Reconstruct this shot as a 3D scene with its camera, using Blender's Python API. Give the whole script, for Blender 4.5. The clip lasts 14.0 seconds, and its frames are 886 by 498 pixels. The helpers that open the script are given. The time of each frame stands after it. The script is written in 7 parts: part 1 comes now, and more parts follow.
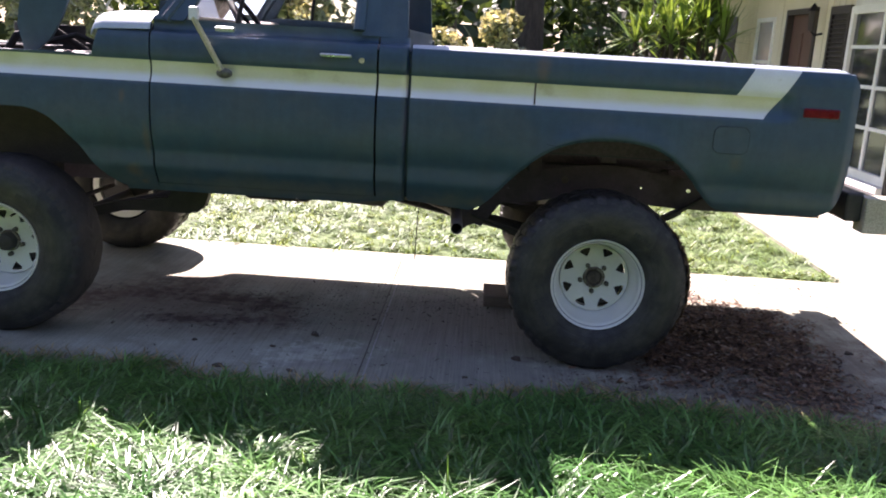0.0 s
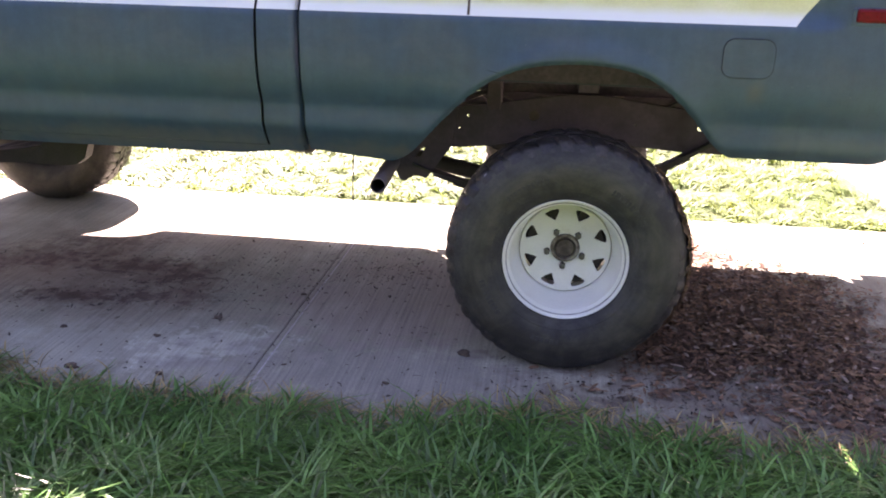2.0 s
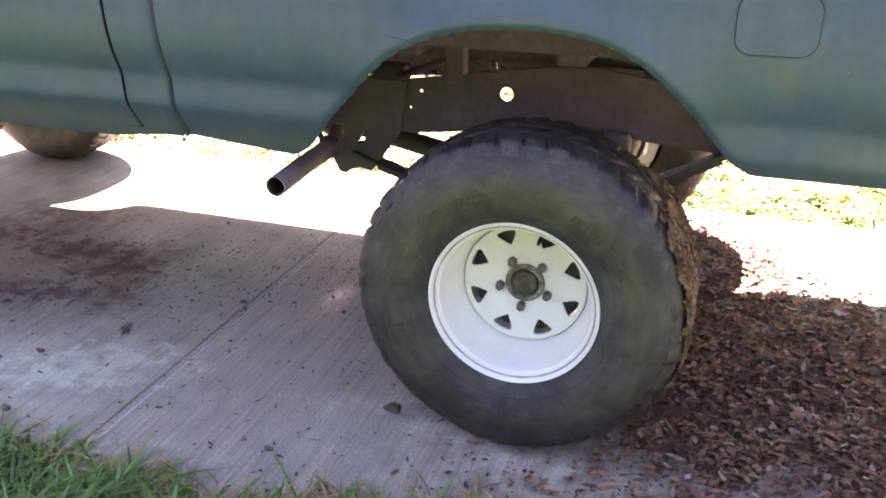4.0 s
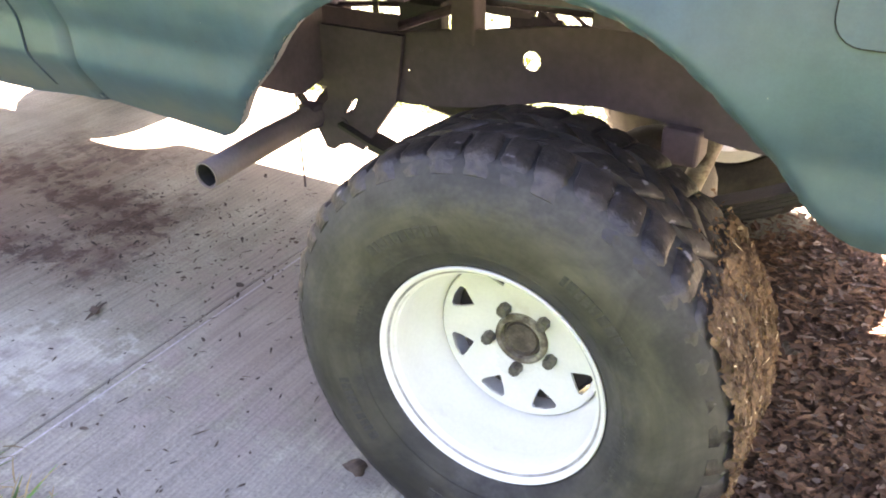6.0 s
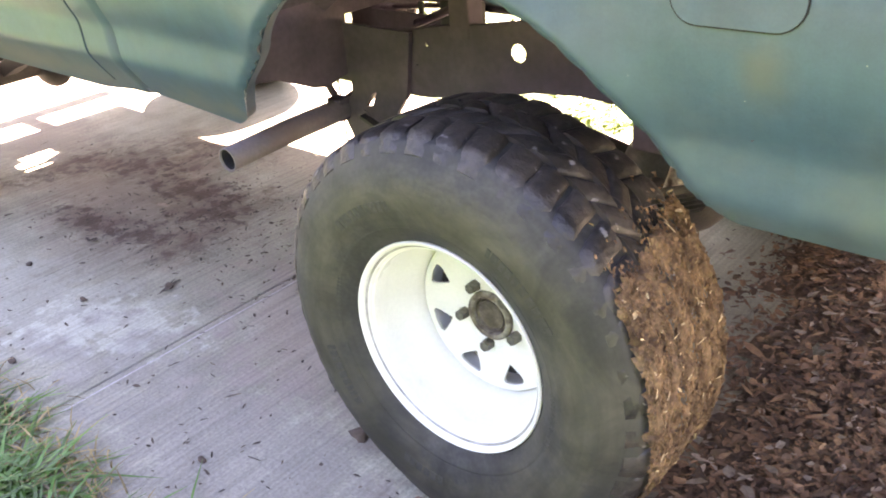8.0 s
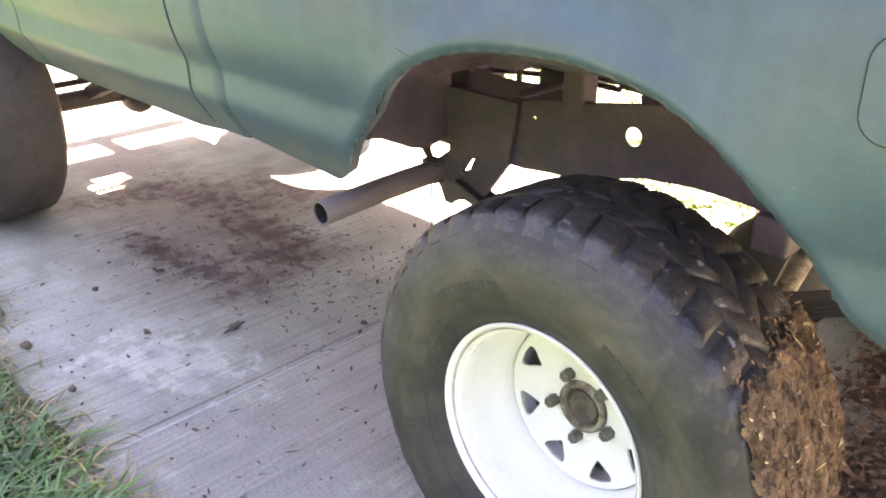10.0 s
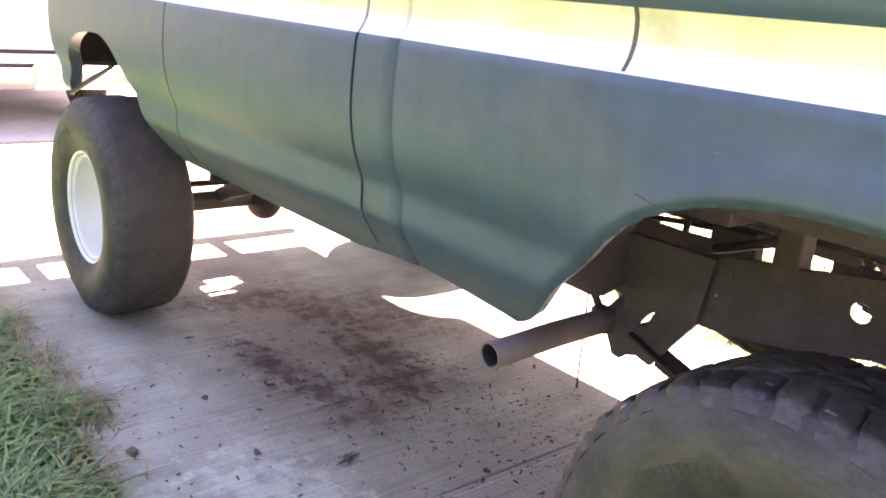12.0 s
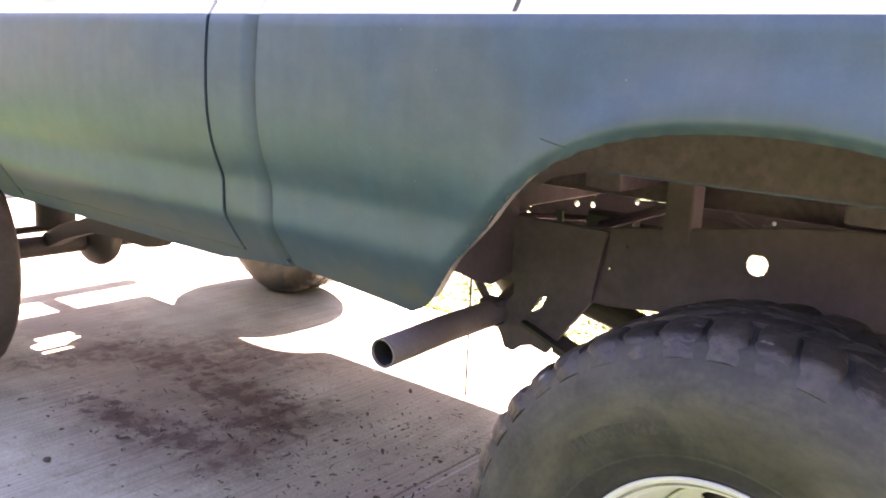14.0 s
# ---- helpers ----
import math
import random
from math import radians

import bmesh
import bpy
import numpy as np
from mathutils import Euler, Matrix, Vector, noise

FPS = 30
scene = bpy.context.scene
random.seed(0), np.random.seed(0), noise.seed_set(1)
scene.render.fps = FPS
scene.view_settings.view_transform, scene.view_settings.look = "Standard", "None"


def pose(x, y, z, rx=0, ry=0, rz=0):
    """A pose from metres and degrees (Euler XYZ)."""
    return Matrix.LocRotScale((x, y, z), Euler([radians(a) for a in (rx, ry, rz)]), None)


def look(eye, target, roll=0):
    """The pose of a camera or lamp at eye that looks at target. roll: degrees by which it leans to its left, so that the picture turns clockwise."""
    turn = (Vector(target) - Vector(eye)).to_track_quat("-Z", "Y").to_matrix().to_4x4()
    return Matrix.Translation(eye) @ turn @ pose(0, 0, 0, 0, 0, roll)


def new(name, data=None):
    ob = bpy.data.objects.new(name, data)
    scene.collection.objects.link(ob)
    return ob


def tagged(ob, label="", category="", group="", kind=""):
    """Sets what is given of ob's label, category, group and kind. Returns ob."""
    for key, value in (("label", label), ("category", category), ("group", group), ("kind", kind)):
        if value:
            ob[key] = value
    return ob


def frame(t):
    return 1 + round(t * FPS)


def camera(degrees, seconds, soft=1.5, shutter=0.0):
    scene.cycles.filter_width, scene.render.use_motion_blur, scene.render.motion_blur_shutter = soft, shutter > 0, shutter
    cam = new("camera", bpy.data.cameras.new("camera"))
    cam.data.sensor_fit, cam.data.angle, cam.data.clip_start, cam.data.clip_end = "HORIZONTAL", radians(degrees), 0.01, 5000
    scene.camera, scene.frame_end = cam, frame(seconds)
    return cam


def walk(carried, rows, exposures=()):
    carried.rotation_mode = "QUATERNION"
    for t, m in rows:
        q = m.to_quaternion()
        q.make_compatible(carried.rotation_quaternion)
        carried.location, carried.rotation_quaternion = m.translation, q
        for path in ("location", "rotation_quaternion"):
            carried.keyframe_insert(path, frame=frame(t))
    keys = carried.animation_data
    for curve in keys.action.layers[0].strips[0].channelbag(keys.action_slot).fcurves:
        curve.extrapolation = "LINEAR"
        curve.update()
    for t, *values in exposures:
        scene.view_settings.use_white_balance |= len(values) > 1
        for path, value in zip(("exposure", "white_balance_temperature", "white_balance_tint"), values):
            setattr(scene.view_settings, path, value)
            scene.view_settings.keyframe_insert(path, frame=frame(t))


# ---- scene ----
cam = camera(54.7, 14.0, soft=1.9)
PATH = [
    (0, (-0.628, -4.046, 1.542), (-0.694, -2.102, 1.078), 3.4),
    (0.3, (-0.555, -3.946, 1.529), (-0.727, -2.024, 1.004), 3.6),
    (0.5, (-0.53, -3.828, 1.514), (-0.551, -1.9, 0.981), 5.4),
    (0.8, (-0.447, -3.593, 1.528), (-0.369, -1.662, 1.015), 5.3),
    (1, (-0.357, -3.451, 1.532), (-0.256, -1.541, 0.949), 0.9),
    (1.1, (-0.315, -3.395, 1.518), (-0.21, -1.488, 0.924), -0.9),
    (1.3, (-0.221, -3.321, 1.474), (-0.159, -1.418, 0.861), -2.4),
    (1.5, (-0.073, -3.225, 1.444), (-0.222, -1.31, 0.888), -2.3),
    (1.8, (-0.033, -3.095, 1.453), (-0.401, -1.228, 0.839), -0.8),
    (2, (-0.075, -2.943, 1.479), (-0.311, -1.066, 0.831), 1.5),
    (2.3, (-0.033, -2.741, 1.486), (-0.185, -0.848, 0.859), 1.5),
    (2.5, (0.086, -2.561, 1.467), (-0.164, -0.676, 0.848), -1.2),
    (2.8, (0.190, -2.443, 1.477), (-0.018, -0.559, 0.840), -1.9),
    (3, (0.276, -2.321, 1.469), (-0.041, -0.459, 0.812), -0.8),
    (3.2, (0.31, -2.228, 1.49), (-0.069, -0.413, 0.742), -0.8),
    (5.3, (0.638, -1.311, 1.355), (-0.145, 0.332, 0.525), 3.5),
    (5.5, (0.588, -1.19, 1.406), (-0.163, 0.446, 0.535), 2.0),
    (5.6, (0.596, -1.136, 1.404), (-0.213, 0.475, 0.538), 1.2),
    (5.8, (0.570, -1.109, 1.389), (-0.204, 0.499, 0.486), 1.9),
    (6, (0.566, -1.076, 1.404), (-0.323, 0.427, 0.429), -0.6),
    (6.3, (0.642, -1.062, 1.382), (-0.500, 0.251, 0.396), -2.8),
    (6.5, (0.743, -1.026, 1.359), (-0.482, 0.218, 0.383), -2.0),
    (6.8, (0.869, -0.968, 1.368), (-0.362, 0.264, 0.386), -2.3),
    (7, (0.913, -0.961, 1.366), (-0.327, 0.286, 0.414), -4.5),
    (7.2, (0.936, -0.974, 1.394), (-0.26, 0.343, 0.479), -4.2),
    (9.3, (0.931, -0.935, 1.379), (-0.271, 0.324, 0.393), -5.7),
    (9.5, (0.915, -0.92, 1.379), (-0.344, 0.327, 0.452), -5.2),
    (9.8, (0.859, -0.965, 1.399), (-0.411, 0.331, 0.557), -0.9),
    (10, (0.786, -1.0, 1.417), (-0.496, 0.286, 0.58), 0.2),
    (10.3, (0.682, -1.041, 1.419), (-0.699, 0.151, 0.598), 1.0),
    (10.5, (0.624, -1.092, 1.428), (-0.792, 0.053, 0.602), 2.1),
    (10.8, (0.571, -1.118, 1.425), (-0.862, -0.030, 0.551), 2.7),
    (11, (0.548, -1.118, 1.422), (-0.95, -0.076, 0.603), 1.7),
    (11.2, (0.530, -1.119, 1.426), (-0.985, -0.040, 0.692), 1.3),
    (11.5, (0.532, -1.125, 1.434), (-0.936, 0.05, 0.751), 2.8),
    (11.8, (0.500, -1.094, 1.416), (-0.928, 0.141, 0.756), 4.7),
    (12, (0.492, -1.08, 1.389), (-0.966, 0.163, 0.817), 4.9),
    (12.3, (0.468, -1.096, 1.366), (-0.920, 0.244, 0.838), 1.9),
    (12.5, (0.454, -1.092, 1.312), (-0.928, 0.259, 0.796), 0.6),
    (12.8, (0.439, -1.066, 1.275), (-0.935, 0.266, 0.694), 0.5),
    (13, (0.436, -1.065, 1.263), (-0.95, 0.256, 0.685), 0.5),
    (13.5, (0.435, -1.073, 1.267), (-0.951, 0.248, 0.688), 0.8),
    (13.8, (0.398, -1.056, 1.250), (-0.936, 0.343, 0.739), 1.3),
    (14, (0.369, -1.065, 1.211), (-0.861, 0.456, 0.794), 2.9),
]
walk(cam, [(t, look(eye, target, roll)) for t, eye, target, roll in PATH],
     exposures=[(0, 2.45, 6500, 34), (0.9, 2.82, 6700, 38), (1.5, 2.95, 6900, 41), (2.0, 3.6, 7050, 48), (3.2, 4.1, 7200, 51), (5.3, 5.05, 7900, 39), (9.3, 5.25, 8100, 41),
                (11.0, 4.83, 7900, 45), (12.5, 4.65, 7750, 50), (14, 4.7, 7900, 50)])

# ---- sky, sun ----
SUN_DIR = Vector((-0.35, 0.76, 1.0)).normalized()
world = bpy.data.worlds.new("sky")
scene.world = world
world.use_nodes = True
wn = world.node_tree.nodes
sky = wn.new("ShaderNodeTexSky")
sky.sky_type = "NISHITA"
sky.sun_disc = False
sky.sun_elevation = math.asin(SUN_DIR.z)
sky.sun_rotation = math.atan2(SUN_DIR.x, SUN_DIR.y)
wn["Background"].inputs["Strength"].default_value = 0.05
world.node_tree.links.new(sky.outputs["Color"], wn["Background"].inputs["Color"])
sun_data = bpy.data.lights.new("sun", "SUN")
sun_data.energy, sun_data.angle, sun_data.color = 5.0, radians(0.53), (1.0, 0.95, 0.86)
sun = new("sun", sun_data)
sun.matrix_world = look(SUN_DIR * 30, (0, 0, 0))

# ---- materials ----


def surf(name, c1, c2, rough=0.6, metal=0.0, scale=8.0, fine=90.0, bump=0.2, depth=0.004, rvar=0.1, grain=0.25,
         stretch=(1, 1, 1), stain=None, stain_scale=1.5, stain_lo=0.55, stain_hi=0.7, vary=0.0, island=False, spec=0.5, coat=0.0, detail=6.0, coat_rough=0.09):
    """Two colours mixed by a broad and a fine noise, an optional stain colour, uneven gloss and a fine relief."""
    m = bpy.data.materials.new(name)
    m.use_nodes = True
    nt = m.node_tree
    n, link = nt.nodes, nt.links.new
    b = n["Principled BSDF"]
    b.inputs["Metallic"].default_value = metal
    b.inputs["Specular IOR Level"].default_value = spec
    b.inputs["Coat Weight"].default_value = coat
    b.inputs["Coat Roughness"].default_value = coat_rough
    tc = n.new("ShaderNodeTexCoord")
    mp = n.new("ShaderNodeMapping")
    mp.inputs["Scale"].default_value = stretch
    link(tc.outputs["Object"], mp.inputs["Vector"])
    big = n.new("ShaderNodeTexNoise")
    big.inputs["Scale"].default_value, big.inputs["Detail"].default_value = scale, detail
    link(mp.outputs["Vector"], big.inputs["Vector"])
    small = n.new("ShaderNodeTexNoise")
    small.inputs["Scale"].default_value, small.inputs["Detail"].default_value = fine, 4.0
    link(mp.outputs["Vector"], small.inputs["Vector"])
    ramp = n.new("ShaderNodeMapRange")
    ramp.inputs["From Min"].default_value, ramp.inputs["From Max"].default_value = 0.35, 0.65
    link(big.outputs["Fac"], ramp.inputs["Value"])
    mix = n.new("ShaderNodeMix")
    mix.data_type = "RGBA"
    mix.inputs["A"].default_value, mix.inputs["B"].default_value = (*c1, 1), (*c2, 1)
    link(ramp.outputs["Result"], mix.inputs["Factor"])
    colour = mix.outputs["Result"]
    gr = n.new("ShaderNodeMapRange")
    gr.inputs["From Min"].default_value, gr.inputs["From Max"].default_value = 0.3, 0.7
    gr.inputs["To Min"].default_value, gr.inputs["To Max"].default_value = 1 - grain, 1 + grain
    link(small.outputs["Fac"], gr.inputs["Value"])
    factor = gr.outputs["Result"]
    if vary:
        if island:
            rnd = n.new("ShaderNodeNewGeometry").outputs["Random Per Island"]
        else:
            rnd = n.new("ShaderNodeObjectInfo").outputs["Random"]
        vr = n.new("ShaderNodeMapRange")
        vr.inputs["To Min"].default_value, vr.inputs["To Max"].default_value = 1 - vary, 1 + vary
        link(rnd, vr.inputs["Value"])
        mul = n.new("ShaderNodeMath")
        mul.operation = "MULTIPLY"
        link(factor, mul.inputs[0])
        link(vr.outputs["Result"], mul.inputs[1])
        factor = mul.outputs["Value"]
    vm = n.new("ShaderNodeVectorMath")
    vm.operation = "SCALE"
    link(colour, vm.inputs[0])
    link(factor, vm.inputs["Scale"])
    colour = vm.outputs["Vector"]
    if stain:
        sn = n.new("ShaderNodeTexNoise")
        sn.inputs["Scale"].default_value, sn.inputs["Detail"].default_value = stain_scale, 8.0
        link(mp.outputs["Vector"], sn.inputs["Vector"])
        sr = n.new("ShaderNodeMapRange")
        sr.inputs["From Min"].default_value, sr.inputs["From Max"].default_value = stain_lo, stain_hi
        link(sn.outputs["Fac"], sr.inputs["Value"])
        sm = n.new("ShaderNodeMix")
        sm.data_type = "RGBA"
        sm.inputs["B"].default_value = (*stain, 1)
        link(sr.outputs["Result"], sm.inputs["Factor"])
        link(colour, sm.inputs["A"])
        colour = sm.outputs["Result"]
    link(colour, b.inputs["Base Color"])
    rr = n.new("ShaderNodeMapRange")
    rr.inputs["To Min"].default_value, rr.inputs["To Max"].default_value = max(rough - rvar, 0.02), min(rough + rvar, 1)
    link(big.outputs["Fac"], rr.inputs["Value"])
    link(rr.outputs["Result"], b.inputs["Roughness"])
    if bump:
        bp = n.new("ShaderNodeBump")
        bp.inputs["Strength"].default_value, bp.inputs["Distance"].default_value = bump, depth
        link(small.outputs["Fac"], bp.inputs["Height"])
        link(bp.outputs["Normal"], b.inputs["Normal"])
    return m


def glass(name, tint=(0.9, 0.95, 0.93), rough=0.02):
    m = bpy.data.materials.new(name)
    m.use_nodes = True
    b = m.node_tree.nodes["Principled BSDF"]
    b.inputs["Base Color"].default_value = (*tint, 1)
    b.inputs["Transmission Weight"].default_value = 1.0
    b.inputs["Roughness"].default_value = rough
    b.inputs["IOR"].default_value = 1.1
    return m


def leafy(name, c1, c2, rough=0.5, through_light=0.35, scale=3.0):
    """Leaves and grass: every piece a shade of its own, with some light passing through."""
    m = surf(name, c1, c2, rough=rough, scale=scale, fine=60, bump=0, vary=0.6, island=True, grain=0.15)
    nt = m.node_tree
    b = nt.nodes["Principled BSDF"]
    colour = b.inputs["Base Color"].links[0].from_socket
    tr = nt.nodes.new("ShaderNodeBsdfTranslucent")
    warm = nt.nodes.new("ShaderNodeVectorMath")
    warm.operation = "MULTIPLY"
    warm.inputs[1].default_value = (1.4, 1.1, 0.72)
    nt.links.new(colour, warm.inputs[0])
    nt.links.new(warm.outputs["Vector"], tr.inputs["Color"])
    ms = nt.nodes.new("ShaderNodeMixShader")
    ms.inputs["Fac"].default_value = through_light
    nt.links.new(b.outputs["BSDF"], ms.inputs[1])
    nt.links.new(tr.outputs["BSDF"], ms.inputs[2])
    nt.links.new(ms.outputs["Shader"], nt.nodes["Material Output"].inputs["Surface"])
    return m


M = {}
M["paint"] = surf("faded_blue_paint", (0.021, 0.058, 0.100), (0.037, 0.073, 0.100), rough=0.48, scale=2.2, fine=240, bump=0.03, depth=0.001, grain=0.05,
                  stain=(0.052, 0.076, 0.090), stain_scale=3.0, stain_lo=0.48, stain_hi=0.76, spec=0.4, coat=0.28, coat_rough=0.34)
# pale copy of the blue paint: sunlight on top faces put into the colour
M["paint_sunlit"] = surf("sunlit_blue_paint", (0.34, 0.40, 0.45), (0.44, 0.49, 0.52), rough=0.42, scale=6, fine=160, bump=0.04, depth=0.001, grain=0.06)
# darker copy of the blue paint, with shade put into its colour
M["paint_shaded"] = surf("shadow_blue_paint", (0.012, 0.035, 0.055), (0.02, 0.045, 0.06), rough=0.6, scale=6, fine=120, bump=0.1)
M["white_stripe"] = surf("white_stripe_paint", (0.74, 0.75, 0.74), (0.66, 0.67, 0.66), rough=0.4, scale=6, fine=160, bump=0.03, depth=0.001, grain=0.04,
                         stain=(0.42, 0.38, 0.26), stain_scale=9, stain_lo=0.62, stain_hi=0.8)
M["rusty"] = surf("rusty_frame", (0.071, 0.054, 0.064), (0.099, 0.076, 0.089), rough=0.8, scale=9, fine=70, bump=0.25, depth=0.003, grain=0.12,
                  stain=(0.038, 0.027, 0.029), stain_scale=5)
M["tub"] = surf("dirty_wheel_housing", (0.077, 0.057, 0.080), (0.106, 0.079, 0.108), rough=0.85, scale=7, fine=60, bump=0.25, stain=(0.090, 0.068, 0.088), stain_scale=9, stain_lo=0.62, stain_hi=0.75)
M["dark_steel"] = surf("greasy_dark_steel", (0.028, 0.025, 0.023), (0.045, 0.038, 0.034), rough=0.6, scale=14, fine=140, bump=0.3)
M["gap"] = surf("matt_near_black", (0.006, 0.006, 0.007), (0.010, 0.010, 0.011), rough=0.9, bump=0)
M["tyre"] = surf("worn_tyre_rubber", (0.024, 0.024, 0.023), (0.038, 0.037, 0.034), rough=0.68, scale=7, fine=110, bump=0.25, depth=0.002, grain=0.2,
                 stain=(0.056, 0.052, 0.040), stain_scale=4, stain_lo=0.48, stain_hi=0.72)


def dusty_ring(m):
    """Greenish road dust on the bulge of the sidewall, in a broken ring."""
    nt = m.node_tree
    n, link = nt.nodes, nt.links.new
    b = n["Principled BSDF"]
    colour = b.inputs["Base Color"].links[0].from_socket
    tc = n.new("ShaderNodeTexCoord")
    mp = n.new("ShaderNodeMapping")
    mp.inputs["Scale"].default_value = (1, 0, 1)
    link(tc.outputs["Object"], mp.inputs["Vector"])
    ln = n.new("ShaderNodeVectorMath")
    ln.operation = "LENGTH"
    link(mp.outputs["Vector"], ln.inputs[0])
    ns = n.new("ShaderNodeTexNoise")
    ns.inputs["Scale"].default_value, ns.inputs["Detail"].default_value, ns.inputs["Roughness"].default_value = 9, 9, 0.7
    link(tc.outputs["Object"], ns.inputs["Vector"])
    sp = n.new("ShaderNodeSeparateXYZ")
    link(tc.outputs["Object"], sp.inputs["Vector"])
    at = n.new("ShaderNodeMath")
    at.operation = "ARCTAN2"
    link(sp.outputs["Z"], at.inputs[0])
    link(sp.outputs["X"], at.inputs[1])
    polar = n.new("ShaderNodeCombineXYZ")
    link(at.outputs["Value"], polar.inputs["X"])
    link(ln.outputs["Value"], polar.inputs["Y"])
    pm = n.new("ShaderNodeMapping")
    pm.inputs["Scale"].default_value = (2.2, 45, 1)
    link(polar.outputs["Vector"], pm.inputs["Vector"])
    rub = n.new("ShaderNodeTexNoise")
    rub.inputs["Scale"].default_value, rub.inputs["Detail"].default_value, rub.inputs["Roughness"].default_value = 1.0, 8, 0.65
    link(pm.outputs["Vector"], rub.inputs["Vector"])
    rubs = n.new("ShaderNodeMapRange")
    rubs.inputs["From Min"].default_value, rubs.inputs["From Max"].default_value = 0.36, 0.64
    rubs.inputs["To Min"].default_value, rubs.inputs["To Max"].default_value = 0.84, 1.16
    link(rub.outputs["Fac"], rubs.inputs["Value"])
    ad = n.new("ShaderNodeMath")
    ad.operation = "MULTIPLY_ADD"
    ad.inputs[1].default_value, ad.inputs[2].default_value = 0.30, -0.475
    link(ns.outputs["Fac"], ad.inputs[0])
    su = n.new("ShaderNodeMath")
    link(ln.outputs["Value"], su.inputs[0])
    link(ad.outputs["Value"], su.inputs[1])
    ab = n.new("ShaderNodeMath")
    ab.operation = "ABSOLUTE"
    link(su.outputs["Value"], ab.inputs[0])
    mr = n.new("ShaderNodeMapRange")
    mr.interpolation_type = "SMOOTHSTEP"
    mr.inputs["From Min"].default_value, mr.inputs["From Max"].default_value, mr.inputs["To Max"].default_value = 0.075, 0.004, 0.52
    link(ab.outputs["Value"], mr.inputs["Value"])
    mx = n.new("ShaderNodeMix")
    mx.data_type = "RGBA"
    mx.inputs["B"].default_value = (0.068, 0.061, 0.038, 1)
    link(mr.outputs["Result"], mx.inputs["Factor"])
    link(colour, mx.inputs["A"])
    smear = n.new("ShaderNodeTexNoise")
    smear.inputs["Scale"].default_value, smear.inputs["Detail"].default_value, smear.inputs["Roughness"].default_value, smear.inputs["Distortion"].default_value = 6, 6, 0.6, 1.2
    link(tc.outputs["Object"], smear.inputs["Vector"])
    sme = n.new("ShaderNodeMapRange")
    sme.inputs["From Min"].default_value, sme.inputs["From Max"].default_value = 0.35, 0.65
    sme.inputs["To Min"].default_value, sme.inputs["To Max"].default_value = 0.58, 1.38
    link(smear.outputs["Fac"], sme.inputs["Value"])
    two = n.new("ShaderNodeMath")
    two.operation = "MULTIPLY"
    link(rubs.outputs["Result"], two.inputs[0])
    link(sme.outputs["Result"], two.inputs[1])
    sc = n.new("ShaderNodeVectorMath")
    sc.operation = "SCALE"
    link(mx.outputs["Result"], sc.inputs[0])
    link(two.outputs["Value"], sc.inputs["Scale"])
    link(sc.outputs["Vector"], b.inputs["Base Color"])


dusty_ring(M["tyre"])
M["raised_rubber"] = surf("rubbed_raised_lettering", (0.030, 0.029, 0.026), (0.050, 0.047, 0.041), rough=0.7, scale=30, fine=160, bump=0.2, depth=0.002)
# the pale stain flecks paint sky glints onto the worn blocks
M["tread"] = surf("worn_glinting_tread_rubber", (0.013, 0.012, 0.012), (0.050, 0.042, 0.036), rough=0.50, scale=13, fine=60, bump=0.7, depth=0.006, grain=0.35, detail=10,
                  stain=(0.21, 0.20, 0.20), stain_scale=34, stain_lo=0.665, stain_hi=0.72)
M["tread_dusty"] = surf("dusty_worn_tread_rubber", (0.040, 0.034, 0.030), (0.062, 0.052, 0.045), rough=0.85, scale=6, fine=60, bump=0.3, depth=0.003, grain=0.12)
M["rim"] = surf("white_wheel_enamel", (0.78, 0.78, 0.72), (0.70, 0.70, 0.62), rough=0.3, scale=5, fine=140, bump=0.04, depth=0.001, grain=0.03,
                stain=(0.46, 0.40, 0.28), stain_scale=11, stain_lo=0.66, stain_hi=0.85)
M["seam"] = surf("grimy_enamel_groove", (0.20, 0.195, 0.175), (0.42, 0.42, 0.38), rough=0.6, scale=14, fine=120, bump=0.1, depth=0.001)
M["hub"] = surf("rusty_hub", (0.060, 0.045, 0.032), (0.120, 0.098, 0.072), rough=0.75, scale=40, fine=200, bump=0.5, depth=0.002)
M["hub_ring"] = surf("worn_hub_ring", (0.17, 0.145, 0.105), (0.30, 0.27, 0.205), rough=0.7, scale=35, fine=200, bump=0.4, depth=0.002, stain=(0.09, 0.065, 0.045), stain_scale=30, stain_lo=0.5, stain_hi=0.62)
M["nut"] = surf("tarnished_steel_nut", (0.10, 0.092, 0.078), (0.16, 0.148, 0.125), rough=0.5, metal=0.4, scale=60, fine=200, bump=0.3, depth=0.001)
M["chrome"] = surf("dull_chrome", (0.74, 0.74, 0.72), (0.60, 0.60, 0.58), rough=0.30, metal=1.0, scale=12, fine=150, bump=0.05, depth=0.001)
M["pipe"] = surf("weathered_exhaust_steel", (0.165, 0.138, 0.128), (0.212, 0.180, 0.168), rough=0.65, metal=0.05, scale=12, fine=120, bump=0.1, grain=0.1,
                 stain=(0.16, 0.12, 0.10), stain_scale=6)
M["mud"] = surf("caked_bark_mud", (0.098, 0.055, 0.028), (0.225, 0.138, 0.074), rough=0.95, scale=26, fine=120, bump=1.0, depth=0.008, vary=0.25, island=True)
M["straw"] = surf("pale_straw", (0.36, 0.26, 0.15), (0.48, 0.37, 0.23), rough=0.8, scale=30, fine=120, bump=0.2, vary=0.4, island=True)
